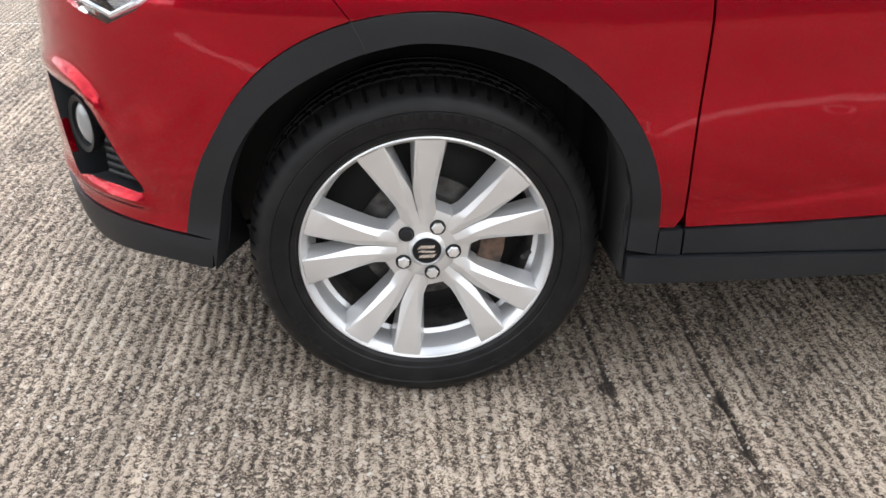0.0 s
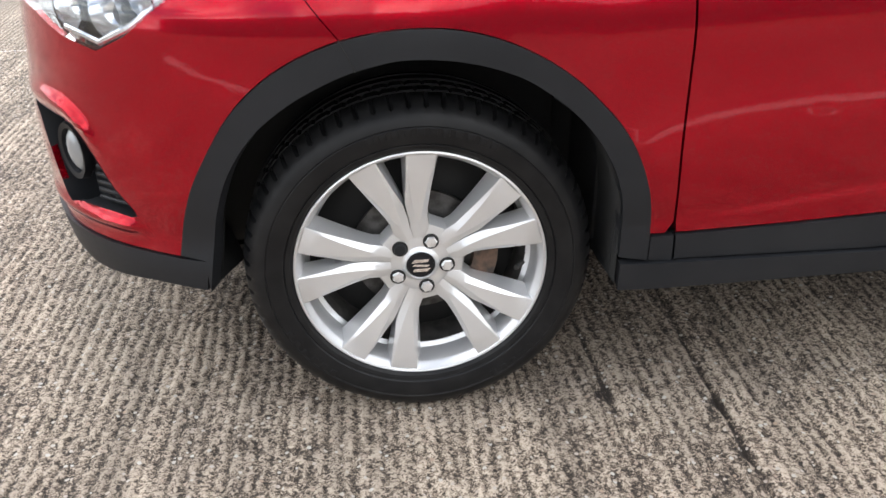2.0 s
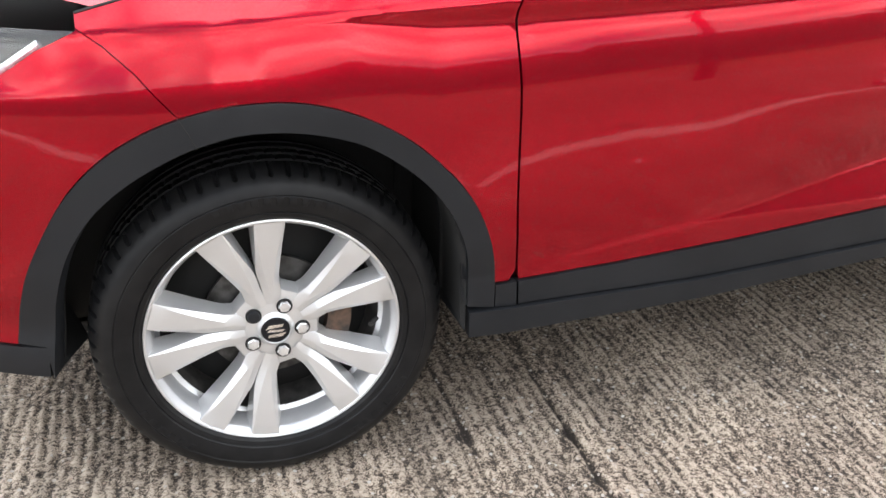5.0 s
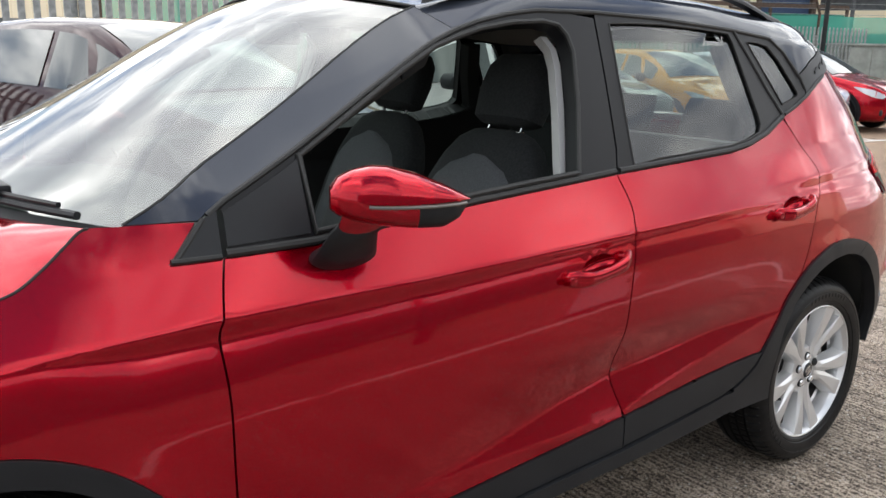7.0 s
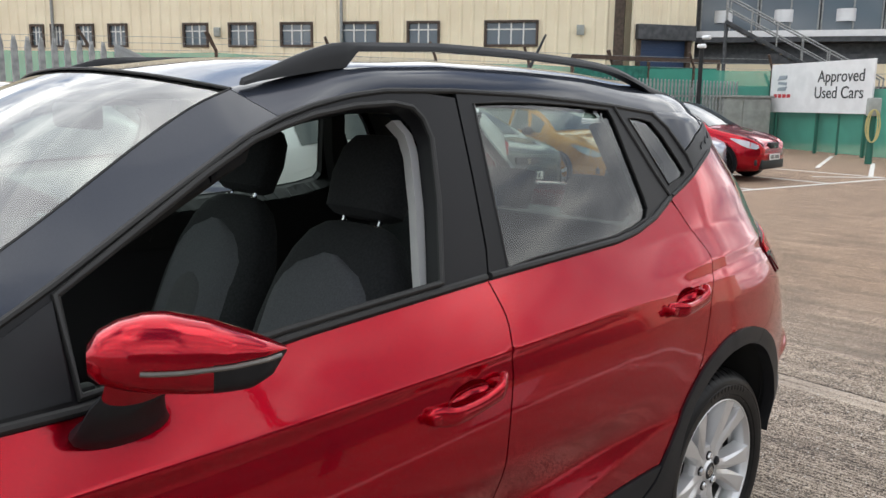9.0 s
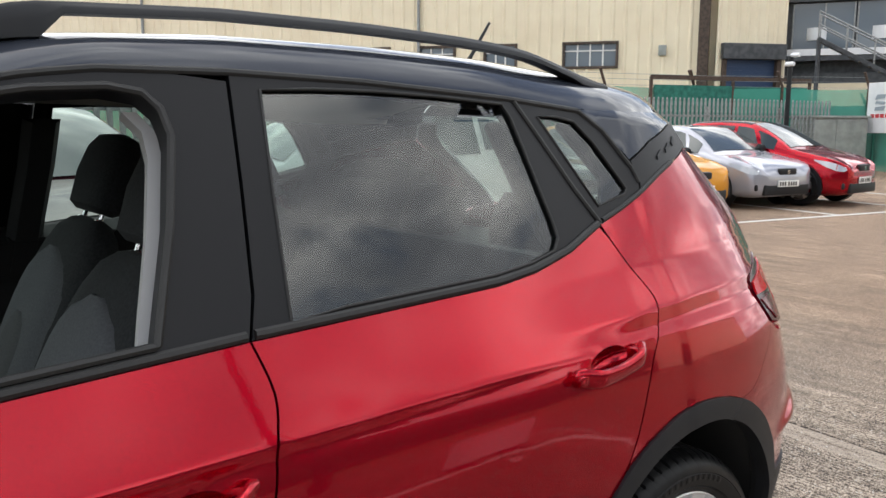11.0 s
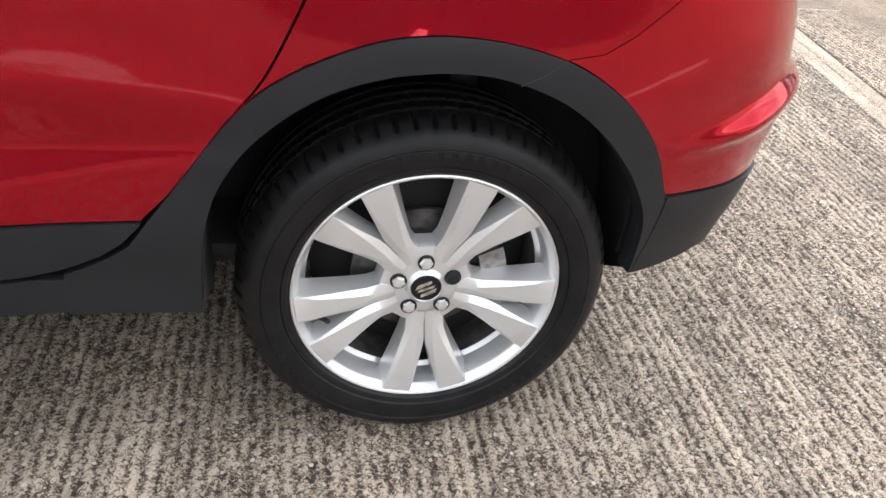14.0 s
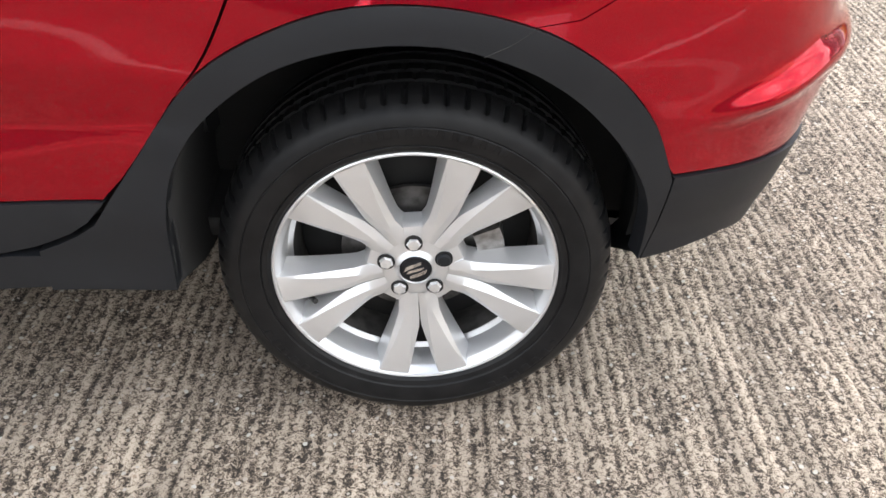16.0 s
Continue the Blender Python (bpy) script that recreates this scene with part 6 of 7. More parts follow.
co = np.stack([PX, PY, height], -1).reshape(-1, 3)
i, j = np.meshgrid(np.arange(nx - 1), np.arange(ny - 1), indexing="ij")
a = (i * ny + j).ravel()
quads = np.stack([a, a + ny, a + ny + 1, a + 1], 1)
# the rest of the yard, out to the horizon
far_x = [-900, -60, -12, GX0, GX1, 14, 60, 900]
far_y = [-900, -60, -10, GY0, GY1, 10, 40, 60, 900]
base = len(co)
fx, fy = np.meshgrid(far_x, far_y, indexing="ij")
co = np.concatenate([co, np.stack([fx, fy, 0 * fx], -1).reshape(-1, 3)])
rest = []
for p in range(len(far_x) - 1):
    for q in range(len(far_y) - 1):
        if far_x[p] == GX0 and far_y[q] == GY0:
            continue
        k = base + p * len(far_y) + q
        rest.append((k, k + len(far_y), k + len(far_y) + 1, k + 1))
me = bpy.data.meshes.new("ground")
faces = np.concatenate([quads, np.array(rest)])
me.vertices.add(len(co))
me.vertices.foreach_set("co", co.ravel())
me.loops.add(faces.size)
me.loops.foreach_set("vertex_index", faces.ravel())
me.polygons.add(len(faces))
me.polygons.foreach_set("loop_start", np.arange(0, faces.size, 4))
me.polygons.foreach_set("loop_total", np.full(len(faces), 4))
me.update(calc_edges=True)
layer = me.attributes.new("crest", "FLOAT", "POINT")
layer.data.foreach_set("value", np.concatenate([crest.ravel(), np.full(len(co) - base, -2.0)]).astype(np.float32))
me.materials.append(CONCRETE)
for p in me.polygons[: len(quads)]:
    p.use_smooth = True
tagged(new("ground", me), "brown-grey tamped concrete yard with ridges and slab joints", "ground", kind="structure")

# white bay lines
LINE_WHITE = speckle(material("worn_white_line_paint", (0.6, 0.6, 0.57), 0.8), 25, (0.3, 0.29, 0.27), (0.66, 0.65, 0.62), 0.3, 0.5)


def bay_line(a, b, w=0.1):
    a, b = Vector((*a, 0)), Vector((*b, 0))
    d = (b - a).normalized()
    s = Vector((-d.y, d.x, 0)) * w / 2
    bm = bmesh.new()
    for z in (0.004,):
        q = [bm.verts.new(p + Vector((0, 0, z))) for p in (a + s, a - s, b - s, b + s)]
        r = [bm.verts.new((v.co.x, v.co.y, -0.002)) for v in q]
        bm.faces.new(q)
        for k in range(4):
            bm.faces.new((q[k], r[k], r[(k + 1) % 4], q[(k + 1) % 4]))
    bmesh.ops.recalc_face_normals(bm, faces=bm.faces)
    ob = part("bay_line", bm, LINE_WHITE, None, "", False)
    tagged(ob, "worn white painted parking bay line on concrete", "road marking", "parking bay lines", "structure")


ROW = Vector((0.975, -0.165))  # along the bays
for k in range(5):
    p = Vector((9.7, 6.25)) + ROW * 2.45 * k
    bay_line(p, (p.x + 0.9, p.y + 4.6))
bay_line((8.6, 6.43), (21.5, 4.25))
bay_line((-3.2, -1.84), (6.2, -1.86))
for p, q in (((19.0, 5.0), (24.0, 6.6)), ((20.6, 4.2), (26.0, 5.9)), ((21.0, 6.9), (26.5, 8.6)), ((18.2, 5.9), (19.8, 4.3))):
    bay_line(p, q)


# the smooth joint strip runs on across the yard
STRIP = grain(speckle(material("smooth_joint_concrete", (0.34, 0.31, 0.27), 0.85), 40, (0.26, 0.235, 0.2), (0.40, 0.365, 0.32), 0.3, 0.7, 6), 300, 0.4, 0.002)
for y0, y1 in ((GY1 - 0.15, 6.0), (-9.0, GY0 + 0.05)):
    for c in (-0.043, 0.043):
        bm = bmesh.new()
        q = [bm.verts.new((joint_x(y) + c + w, y, z)) for z in (0.003, -0.01) for y, w in ((y0, -0.038), (y0, 0.038), (y1, 0.038), (y1, -0.038))]
        bm.faces.new(q[:4])
        for k in range(4):
            bm.faces.new((q[k], q[k + 4], q[(k + 1) % 4 + 4], q[(k + 1) % 4]))
        bmesh.ops.recalc_face_normals(bm, faces=bm.faces)
        tagged(part("joint_strip", bm, STRIP, None, "", False), "smooth pale concrete strip beside a slab joint", "ground", "slab joint strips", "structure")

# ---- the yard: other parked cars ----
WHITE_P = car_paint("white_car_paint", (0.72, 0.72, 0.71), (0.66, 0.66, 0.65), 0.0)
SILVER_P = car_paint("silver_white_car_paint", (0.42, 0.43, 0.48), (0.36, 0.37, 0.41), 0.45)
YELLOW_P = car_paint("amber_yellow_car_paint", (0.62, 0.27, 0.025), (0.54, 0.23, 0.02), 0.1)
BLACK_P = car_paint("black_cherry_car_paint", (0.035, 0.009, 0.013), (0.024, 0.007, 0.010), 0.2)
GREEN_P = car_paint("dark_green_grey_car_paint", (0.05, 0.058, 0.05), (0.04, 0.046, 0.04), 0.3)
CAR_LAMP = material("smoked_headlamp_lens", (0.42, 0.44, 0.47), 0.08, 0.4)
DARK_GLASS = material("dark_car_glass", (0.03, 0.04, 0.04), 0.03, 0.0, Coat_Weight=0.6, Coat_Roughness=0.02)


def parked_car(name, label, paint, pose_m, L=4.2, W=1.77, H=1.46, group="parked cars", roof_paint=None, clad=False, face_plate=True):
    """A hatchback or crossover, nose towards local -x, standing on z = 0."""
    car_o = thing(name, label, "car", group)
    car_o.matrix_basis = pose_m
    hw = W / 2
    f = H / 1.46
    st = [(0.0, 0.36, 0.60, 0.60, 0.55), (0.06, 0.24, 0.70, 0.71, 0.74), (0.18, 0.21, 0.76, 0.78, 0.88), (0.45, 0.20, 0.81, 0.86, 0.965), (0.8, 0.20, 0.86, 0.93, 0.99), (1.05, 0.20, 0.90, 0.98, 1.0),
          (1.3, 0.20, 0.92, 1.13, 1.0), (1.55, 0.20, 0.93, 1.27, 1.0), (1.85, 0.20, 0.94, 1.40, 1.0), (2.1, 0.20, 0.945, 1.44, 1.0), (2.6, 0.20, 0.955, 1.46, 1.0), (3.1, 0.20, 0.97, 1.44, 0.995), (3.5, 0.21, 0.985, 1.38, 0.98), (3.8, 0.22, 1.0, 1.22, 0.95), (4.0, 0.25, 0.98, 1.03, 0.90), (4.14, 0.30, 0.80, 0.82, 0.80), (4.2, 0.42, 0.62, 0.63, 0.6)]
    kx = L / 4.2
    secs = []
    for x, zb, zs, zt, w in st:
        zs, zt, w = zs * f, zt * f, w * hw
        cab = smooth01(zt - zs, 0.02, 0.35)
        wt = w * (0.90 - 0.20 * cab)
        half = [(0.0, zb), (w * 0.80, zb), (w * 0.96, zb + 0.06), (w * 0.995, zb + 0.25 * (zs - zb)), (w, zb + 0.5 * (zs - zb)), (w * 0.985, zb + 0.8 * (zs - zb)), (w * 0.95, zs), (wt + (w * 0.95 - wt) * 0.15, zt - (zt - zs) * 0.12), (wt * 0.93, zt - 0.015), (wt * 0.6, zt + 0.006), (0.0, zt + 0.015)]
        secs.append((x * kx, half))
    bm = bmesh.new()
    rows = []
    for x, half in secs:
        ring = [(x, y, z) for y, z in half] + [(x, -y, z) for y, z in half[-2:0:-1]]
        rows.append([bm.verts.new(p) for p in ring])
    n = len(rows[0])
    for A, B in zip(rows, rows[1:]):
        for k in range(n):
            bm.faces.new((A[k], B[k], B[(k + 1) % n], A[(k + 1) % n]))
    bm.faces.new(rows[0])
    bm.faces.new(rows[-1][::-1])
    bmesh.ops.recalc_face_normals(bm, faces=bm.faces)
    body = part("body", bm, paint, car_o)
    body.data.set_sharp_from_angle(angle=radians(60))

    def at(i, t, j, u):
        """A point on the skin between stations i, i+1 and section points j, j+1."""
        (xa, ha), (xb, hb) = secs[i], secs[i + 1]
        ya, za = [ha[j][q] + (ha[j + 1][q] - ha[j][q]) * u for q in (0, 1)]
        yb, zb_ = [hb[j][q] + (hb[j + 1][q] - hb[j][q]) * u for q in (0, 1)]
        return Vector((xa + (xb - xa) * t, ya + (yb - ya) * t, za + (zb_ - za) * t))

    def patch(name_, mat, cols, j0, u0, j1, u1, side, lift_d, label_="", across=False):
        """A strip of skin laid a little proud: cols of (station, t)."""
        bm = bmesh.new()
        lines = []
        for i, t in cols:
            pts = []
            steps = [(j0, u0)] + [(j, 0.0) for j in range(j0 + 1, j1 + 1)] + ([(j1, u1)] if u1 > 0 else [])
            for j, u in steps:
                p = at(i, t, min(j, 9), u if j < 10 else 1.0)
                p.y *= side
                pts.append(p)
            if across:
                pts = pts + [Vector((p.x, -p.y, p.z)) for p in pts[-2::-1]]
            lines.append(pts)
        c = Vector((L / 2, 0, 0.55))
        rows_ = [[bm.verts.new(p + ((p - Vector((p.x, 0, 0.5))).normalized() + Vector((-0.6 if p.x < L * 0.4 else 0.3, 0, 0))).normalized() * lift_d) for p in ln] for ln in lines]
        for A, B in zip(rows_, rows_[1:]):
            for k in range(len(A) - 1):
                bm.faces.new((A[k], B[k], B[k + 1], A[k + 1]))
        bmesh.ops.recalc_face_normals(bm, faces=bm.faces)
        fs = list(bm.faces)
        if sum((fc.normal.dot(fc.calc_center_median() - c) for fc in fs)) < 0:
            bmesh.ops.reverse_faces(bm, faces=fs)
        return part(name_, bm, mat, car_o, label_)

    for s in (1, -1):
        patch("side_window", DARK_GLASS, [(6, 0.2), (6, 0.9), (7, 0.5), (8, 0.5), (9, 0.15)], 6, 0.12, 6, 0.93, s, 0.008)
        patch("side_window", DARK_GLASS, [(9, 0.30), (9, 0.9), (10, 0.5), (10, 0.9)], 6, 0.12, 6, 0.93, s, 0.008)
        patch("side_window", DARK_GLASS, [(11, 0.05), (11, 0.5), (11, 0.85)], 6, 0.2, 6, 0.88, s, 0.008)
    patch("windscreen", DARK_GLASS, [(5, 0.15), (5, 0.8), (6, 0.5), (7, 0.3), (7, 0.9), (8, 0.1)], 8, 0.1, 10, 0.0, 1, 0.008, "", True)
    patch("rear_screen", DARK_GLASS, [(12, 0.25), (12, 0.9), (13, 0.4)], 8, 0.1, 10, 0.0, 1, 0.008, "", True)
    if roof_paint is not None:
        patch("roof", roof_paint, [(8, 0.3), (9, 0.0), (10, 0.0), (11, 0.0), (12, 0.1)], 7, 0.6, 10, 0.0, 1, 0.006, "", True)
    dark = PLASTIC
    # front: grille, lower intake, lamps, plate
    bm = bmesh.new()
    box(bm, (-0.012, -0.22, 0.60 * f), (0.10, 0.22, 0.72 * f), 0.03)
    part("grille", bm, dark, car_o)
    bm = bmesh.new()
    for pts in ([(-0.035, 0.655), (-0.02, 0.685), (0.035, 0.685), (0.03, 0.67)], [(0.035, 0.655), (0.02, 0.625), (-0.035, 0.625), (-0.03, 0.64)]):
        prism(bm, [(p[0], p[1] * f) for p in pts], -0.002, 0.004)
    bm.transform(Matrix.Translation((-0.016, 0, 0)) @ Matrix.Rotation(radians(-90), 4, "Z"))
    part("emblem", bm, CHROME, car_o)
    bm = bmesh.new()
    box(bm, (-0.006, -0.56, 0.25), (0.14, 0.56, 0.44), 0.03)
    part("lower_intake", bm, dark, car_o)
    for s in (1, -1):
        bm = bmesh.new()
        rows_ = []
        for i, t, ua, ub in ((0, 0.95, 0.25, 0.45), (1, 0.25, -0.15, 0.60), (1, 0.7, -0.25, 0.70), (2, 0.2, -0.20, 0.78), (2, 0.7, 0.05, 0.80), (3, 0.1, 0.40, 0.78), (3, 0.35, 0.62, 0.74)):
            ln = []
            for k in range(5):
                p = at(i, t, 5, ua + (ub - ua) * k / 4)
                p.y *= s
                ln.append(bm.verts.new(p + Vector((-0.008, 0.009 * s, 0.004))))
            rows_.append(ln)
        for A, B in zip(rows_, rows_[1:]):
            for k in range(4):
                bm.faces.new((A[k], B[k], B[k + 1], A[k + 1]) if s < 0 else (A[k], A[k + 1], B[k + 1], B[k]))
        lamp_o = part("headlamp", bm, CAR_LAMP, car_o, "clear headlamp")
        for xr, yr, zr, rr in ((0.10, 0.62, 0.665, 0.04), (0.20, 0.715, 0.70, 0.036)):
            bm = bmesh.new()
            lathe(bm, [(rr, 0.01), (rr, -0.012), (rr * 0.8, -0.016), (rr * 0.5, 0.0), (0.001, 0.008)], 20)
            bm.transform(Matrix.Translation((xr * kx, s * yr * W / 1.77, zr * f)) @ Matrix.Rotation(radians(-90 + s * 35), 4, "Z"))
            part("reflector", bm, LAMP_WHITE, lamp_o)
        bm = bmesh.new()
        box(bm, (0.06, 0.50, 0.33), (0.2, 0.70, 0.44), 0.02)
        for v in bm.verts:
            v.co.y *= s
        part("fog_lamp", bm, dark, car_o)
    if face_plate:
        bm = bmesh.new()
        box(bm, (-0.03, -0.26, 0.40 * f), (-0.012, 0.26, 0.51 * f), 0.004)
        pl = part("number_plate", bm, PLATE_WHITE, car_o, "white number plate with dark bars")
        for k in range(7):
            y = -0.20 + 0.06 * k + (0.03 if k > 3 else 0)
            bm = bmesh.new()
            box(bm, (-0.033, y, 0.42 * f), (-0.0295, y + 0.035, 0.49 * f), 0.0)
            part("plate_bar", bm, PLATE_INK, pl, "", False)
    # rear
    for s in (1, -1):
        bm = bmesh.new()
        box(bm, (L - 0.22, 0.52, 0.78 * f), (L - 0.06, 0.74, 0.93 * f), 0.03)
        for v in bm.verts:
            v.co.y *= s
        part("tail_lamp", bm, TAIL_RED, car_o)
    bm = bmesh.new()
    box(bm, (L - 0.10, -0.6, 0.30), (L + 0.01, 0.6, 0.50), 0.03)
    part("rear_skirt", bm, dark, car_o)
    bm = bmesh.new()
    box(bm, (L - 0.02, -0.26, 0.60 * f), (L + 0.015, 0.26, 0.71 * f), 0.004)
    part("number_plate", bm, PLATE_WHITE, car_o)
    # mirrors, wheels, arches
    for s in (1, -1):
        bm = bmesh.new()
        lathe(bm, [(0.001, -0.12), (0.06, -0.11), (0.085, -0.05), (0.08, 0.05), (0.001, 0.08)], 16)
        bm.transform(Matrix.Translation((1.55 * kx, s * (hw + 0.07), 0.98 * f)) @ Matrix.Diagonal((0.8, 1, 0.9, 1)))
        part("door_mirror", bm, dark, car_o)
        for x in (0.80 * kx, (0.80 + 2.58) * kx):
            r = 0.32 * (1.06 if clad else 1)
            bm = bmesh.new()
            lathe(bm, [(r + (0.085 if clad else 0.04), 0.0), (r + (0.085 if clad else 0.04), -0.014), (r + 0.02, -0.016), (r + 0.015, 0.05)], 40)
            for v in bm.verts:
                v.co.z = max(v.co.z, -0.12)
            bm.transform(Matrix.Translation((x, s * (hw + 0.0), r)) @ Matrix.Diagonal((1, s, 1, 1)))
            bmesh.ops.recalc_face_normals(bm, faces=bm.faces)
            part("wheel_arch", bm, dark if clad else BLACK, car_o)
            w_o = new("wheel")
            w_o.parent = car_o
            w_o.matrix_basis = Matrix.Translation((x, s * (hw - 0.02), r)) @ Matrix.Rotation(math.pi if s > 0 else 0, 4, "Z")
            bm = bmesh.new()
            lathe(bm, [(r * 0.68, 0.0), (r * 0.75, -0.02), (r * 0.93, -0.015), (r, 0.02), (r, 0.18), (r * 0.8, 0.2)], 48)
            part("tyre", bm, TYRE, w_o)
            bm = bmesh.new()
            lathe(bm, [(r * 0.69, -0.008), (r * 0.64, 0.0), (r * 0.6, 0.05), (r * 0.1, 0.06), (0.001, 0.06)], 40)
            part("rim", bm, STEEL, w_o)
            for k in range(5):
                bm = bmesh.new()
                prism(bm, [(-0.02, 0.0), (-0.032, r * 0.66), (0.032, r * 0.66), (0.02, 0.0)], -0.008, 0.03)
                bm.transform(Matrix.Rotation(radians(72 * k), 4, "Y"))
                part("spoke", bm, ALLOY, w_o)
    return car_o


def stand(x, y, face):
    """Nose at (x, y), facing along the vector face."""
    f = Vector(face).normalized()
    return Matrix.Translation((x, y, 0)) @ Matrix.Rotation(math.atan2(-f.y, -f.x), 4, "Z")


FACE = (-0.18, -0.98)
parked_car("parked_car", "dark green-grey parked hatchback facing the lane", GREEN_P, stand(9.3, 6.35, FACE), 4.25, 1.8, 1.45)
parked_car("parked_car", "amber yellow parked hatchback with black lower grille", YELLOW_P, stand(12.15, 6.5, FACE), 4.3, 1.77, 1.46)
parked_car("parked_car", "silver-white parked hatchback with slim headlamps", SILVER_P, stand(14.7, 6.5, FACE), 4.1, 1.78, 1.45)
parked_car("parked_car", "red parked crossover with black roof and cladding", RED, stand(16.45, 6.0, (0.06, -1.0)), 4.14, 1.78, 1.55, roof_paint=BLACK_P, clad=True)
parked_car("parked_car", "black parked crossover reflecting the cloudy sky", BLACK_P, stand(2.75, 3.15, (0.30, -0.95)), 4.3, 1.82, 1.56, clad=True)
parked_car("parked_car", "white parked crossover standing side-on beside a black car", WHITE_P, stand(3.2, 5.95, (-1.0, 0.03)), 4.3, 1.85, 1.62)

# ---- fences ----
GALV = speckle(material("galvanised_steel", (0.30, 0.31, 0.31), 0.55, 0.6), 14, (0.22, 0.23, 0.23), (0.36, 0.37, 0.37))
RUST = speckle(material("rusty_brown_steel", (0.07, 0.045, 0.035), 0.8), 20, (0.04, 0.028, 0.022), (0.11, 0.07, 0.05))
NET = speckle(material("green_debris_net", (0.02, 0.16, 0.12), 0.8), 6, (0.012, 0.11, 0.085), (0.03, 0.2, 0.15))
NET_PALE = material("pale_green_mesh", (0.16, 0.32, 0.25), 0.8)
FENCE_GREEN = material("green_fence_paint", (0.015, 0.11, 0.08), 0.5)


def mesh_net(name, mat, holes):
    """A see-through woven net."""
    m = bpy.data.materials.new(name)
    m.use_nodes = True
    t = m.node_tree
    b = t.nodes["Principled BSDF"]
    b.inputs["Base Color"].default_value = (*mat, 1)
    b.inputs["Roughness"].default_value = 0.8
    clear = t.nodes.new("ShaderNodeBsdfTransparent")
    c = t.nodes.new("ShaderNodeTexCoord")
    n = t.nodes.new("ShaderNodeTexNoise")
    n.inputs["Scale"].default_value = 1.2
    r = t.nodes.new("ShaderNodeMapRange")
    r.inputs["To Min"].default_value, r.inputs["To Max"].default_value = holes
    mixn = t.nodes.new("ShaderNodeMixShader")
    t.links.new(c.outputs["Object"], n.inputs["Vector"])
    t.links.new(n.outputs["Fac"], r.inputs["Value"])
    t.links.new(r.outputs[0], mixn.inputs[0])
    t.links.new(b.outputs[0], mixn.inputs[1])
    t.links.new(clear.outputs[0], mixn.inputs[2])
    t.links.new(mixn.outputs[0], t.nodes["Material Output"].inputs["Surface"])
    return m


NET_SEE = mesh_net("green_screen_net", (0.08, 0.40, 0.30), (0.2, 0.55))


def palisade(points, height, label):
    fence = thing("palisade_fence", label, "fence", kind="structure")
    pale = None
    for a, b in zip(points, points[1:]):
        a, b = Vector((*a, 0)), Vector((*b, 0))
        d = (b - a).normalized()
        turn = Matrix.Rotation(math.atan2(d.y, d.x), 4, "Z")
        n = int((b - a).length / 0.155)
        for z in (0.45, height - 0.55):
            bm = bmesh.new()
            box(bm, (0, 0.02, z), ((b - a).length, 0.06, z + 0.06), 0.0, Matrix.Translation(a) @ turn)
            part("rail", bm, GALV, fence, "", False)
        for k in range(n):
            if pale is None:
                bm = bmesh.new()
                prism(bm, [(-0.034, 0.05), (0.034, 0.05), (0.034, height - 0.12), (0.012, height), (0.0, height - 0.05), (-0.012, height), (-0.034, height - 0.12)], -0.012, 0.012)
                pale = part("pale", bm, GALV, fence, "", False)
                ob = pale
            else:
                ob = new("pale", pale.data)
                ob.parent = fence
            ob.matrix_basis = Matrix.Translation(a + d * (0.155 * (k + 0.5))) @ turn
        for k in range(int((b - a).length / 2.75) + 1):
            bm = bmesh.new()
            box(bm, (-0.05, 0.03, 0), (0.05, 0.13, height - 0.25), 0.005, Matrix.Translation(a + d * 2.75 * k) @ turn)
            part("post", bm, GALV, fence, "", False)
    return fence


palisade([(-5.0, 7.7), (2.4, 8.5), (4.6, 8.95), (9.5, 17.2)], 2.1, "grey galvanised steel palisade fence with pointed pales")
palisade([(9.5, 17.2), (27.5, 12.2)], 2.28, "weathered grey steel palisade fence behind parked cars")


def screen_fence(points, height, z0=0.0, cranked=True):
    fence = thing("screen_fence", "green netted steel fence with cranked posts", "fence", kind="structure")
    for a, b in zip(points, points[1:]):
        a, b = Vector((*a, 0)), Vector((*b, 0))
        d = (b - a).normalized()
        turn = Matrix.Rotation(math.atan2(d.y, d.x), 4, "Z")
        n = max(1, round((b - a).length / 3.0))
        for k in range(n + 1):
            p = a + d * ((b - a).length * k / n)
            bm = bmesh.new()
            tube(bm, [p, p + Vector((0, 0, height)), p + Vector((0, 0, height)) + turn.to_3x3() @ Vector((-0.25, -0.12, 0.48))], 0.045, 8)
            part("fence_post", bm, RUST if cranked else FENCE_GREEN, fence)
        for k in range(n):
            p, q = a + d * ((b - a).length * k / n), a + d * ((b - a).length * (k + 1) / n)
            bm = bmesh.new()
            m = 10
            lo = [bm.verts.new(p.lerp(q, j / m) + Vector((0, 0.04 * math.sin(3.1 * j), z0 + 0.05))) for j in range(m + 1)]
            hi = [bm.verts.new(p.lerp(q, j / m) + Vector((0, 0.04 * math.sin(3.1 * j + 1), height - 0.05 - 0.04 * math.sin(math.pi * j / m)))) for j in range(m + 1)]
            for j in range(m):
                bm.faces.new((lo[j], lo[j + 1], hi[j + 1], hi[j]))
            part("netting", bm, NET_SEE, fence, "translucent green netting")
        for z in (height - 0.02, height + 0.16, height + 0.32):
            bm = bmesh.new()
            off = turn.to_3x3() @ Vector((-0.25, -0.12, 0)) * max(0, (z - height) / 0.48)
            tube(bm, [a + off + Vector((0, 0, z)), b + off + Vector((0, 0, z))], 0.006, 5)
            part("wire", bm, GALV, fence)


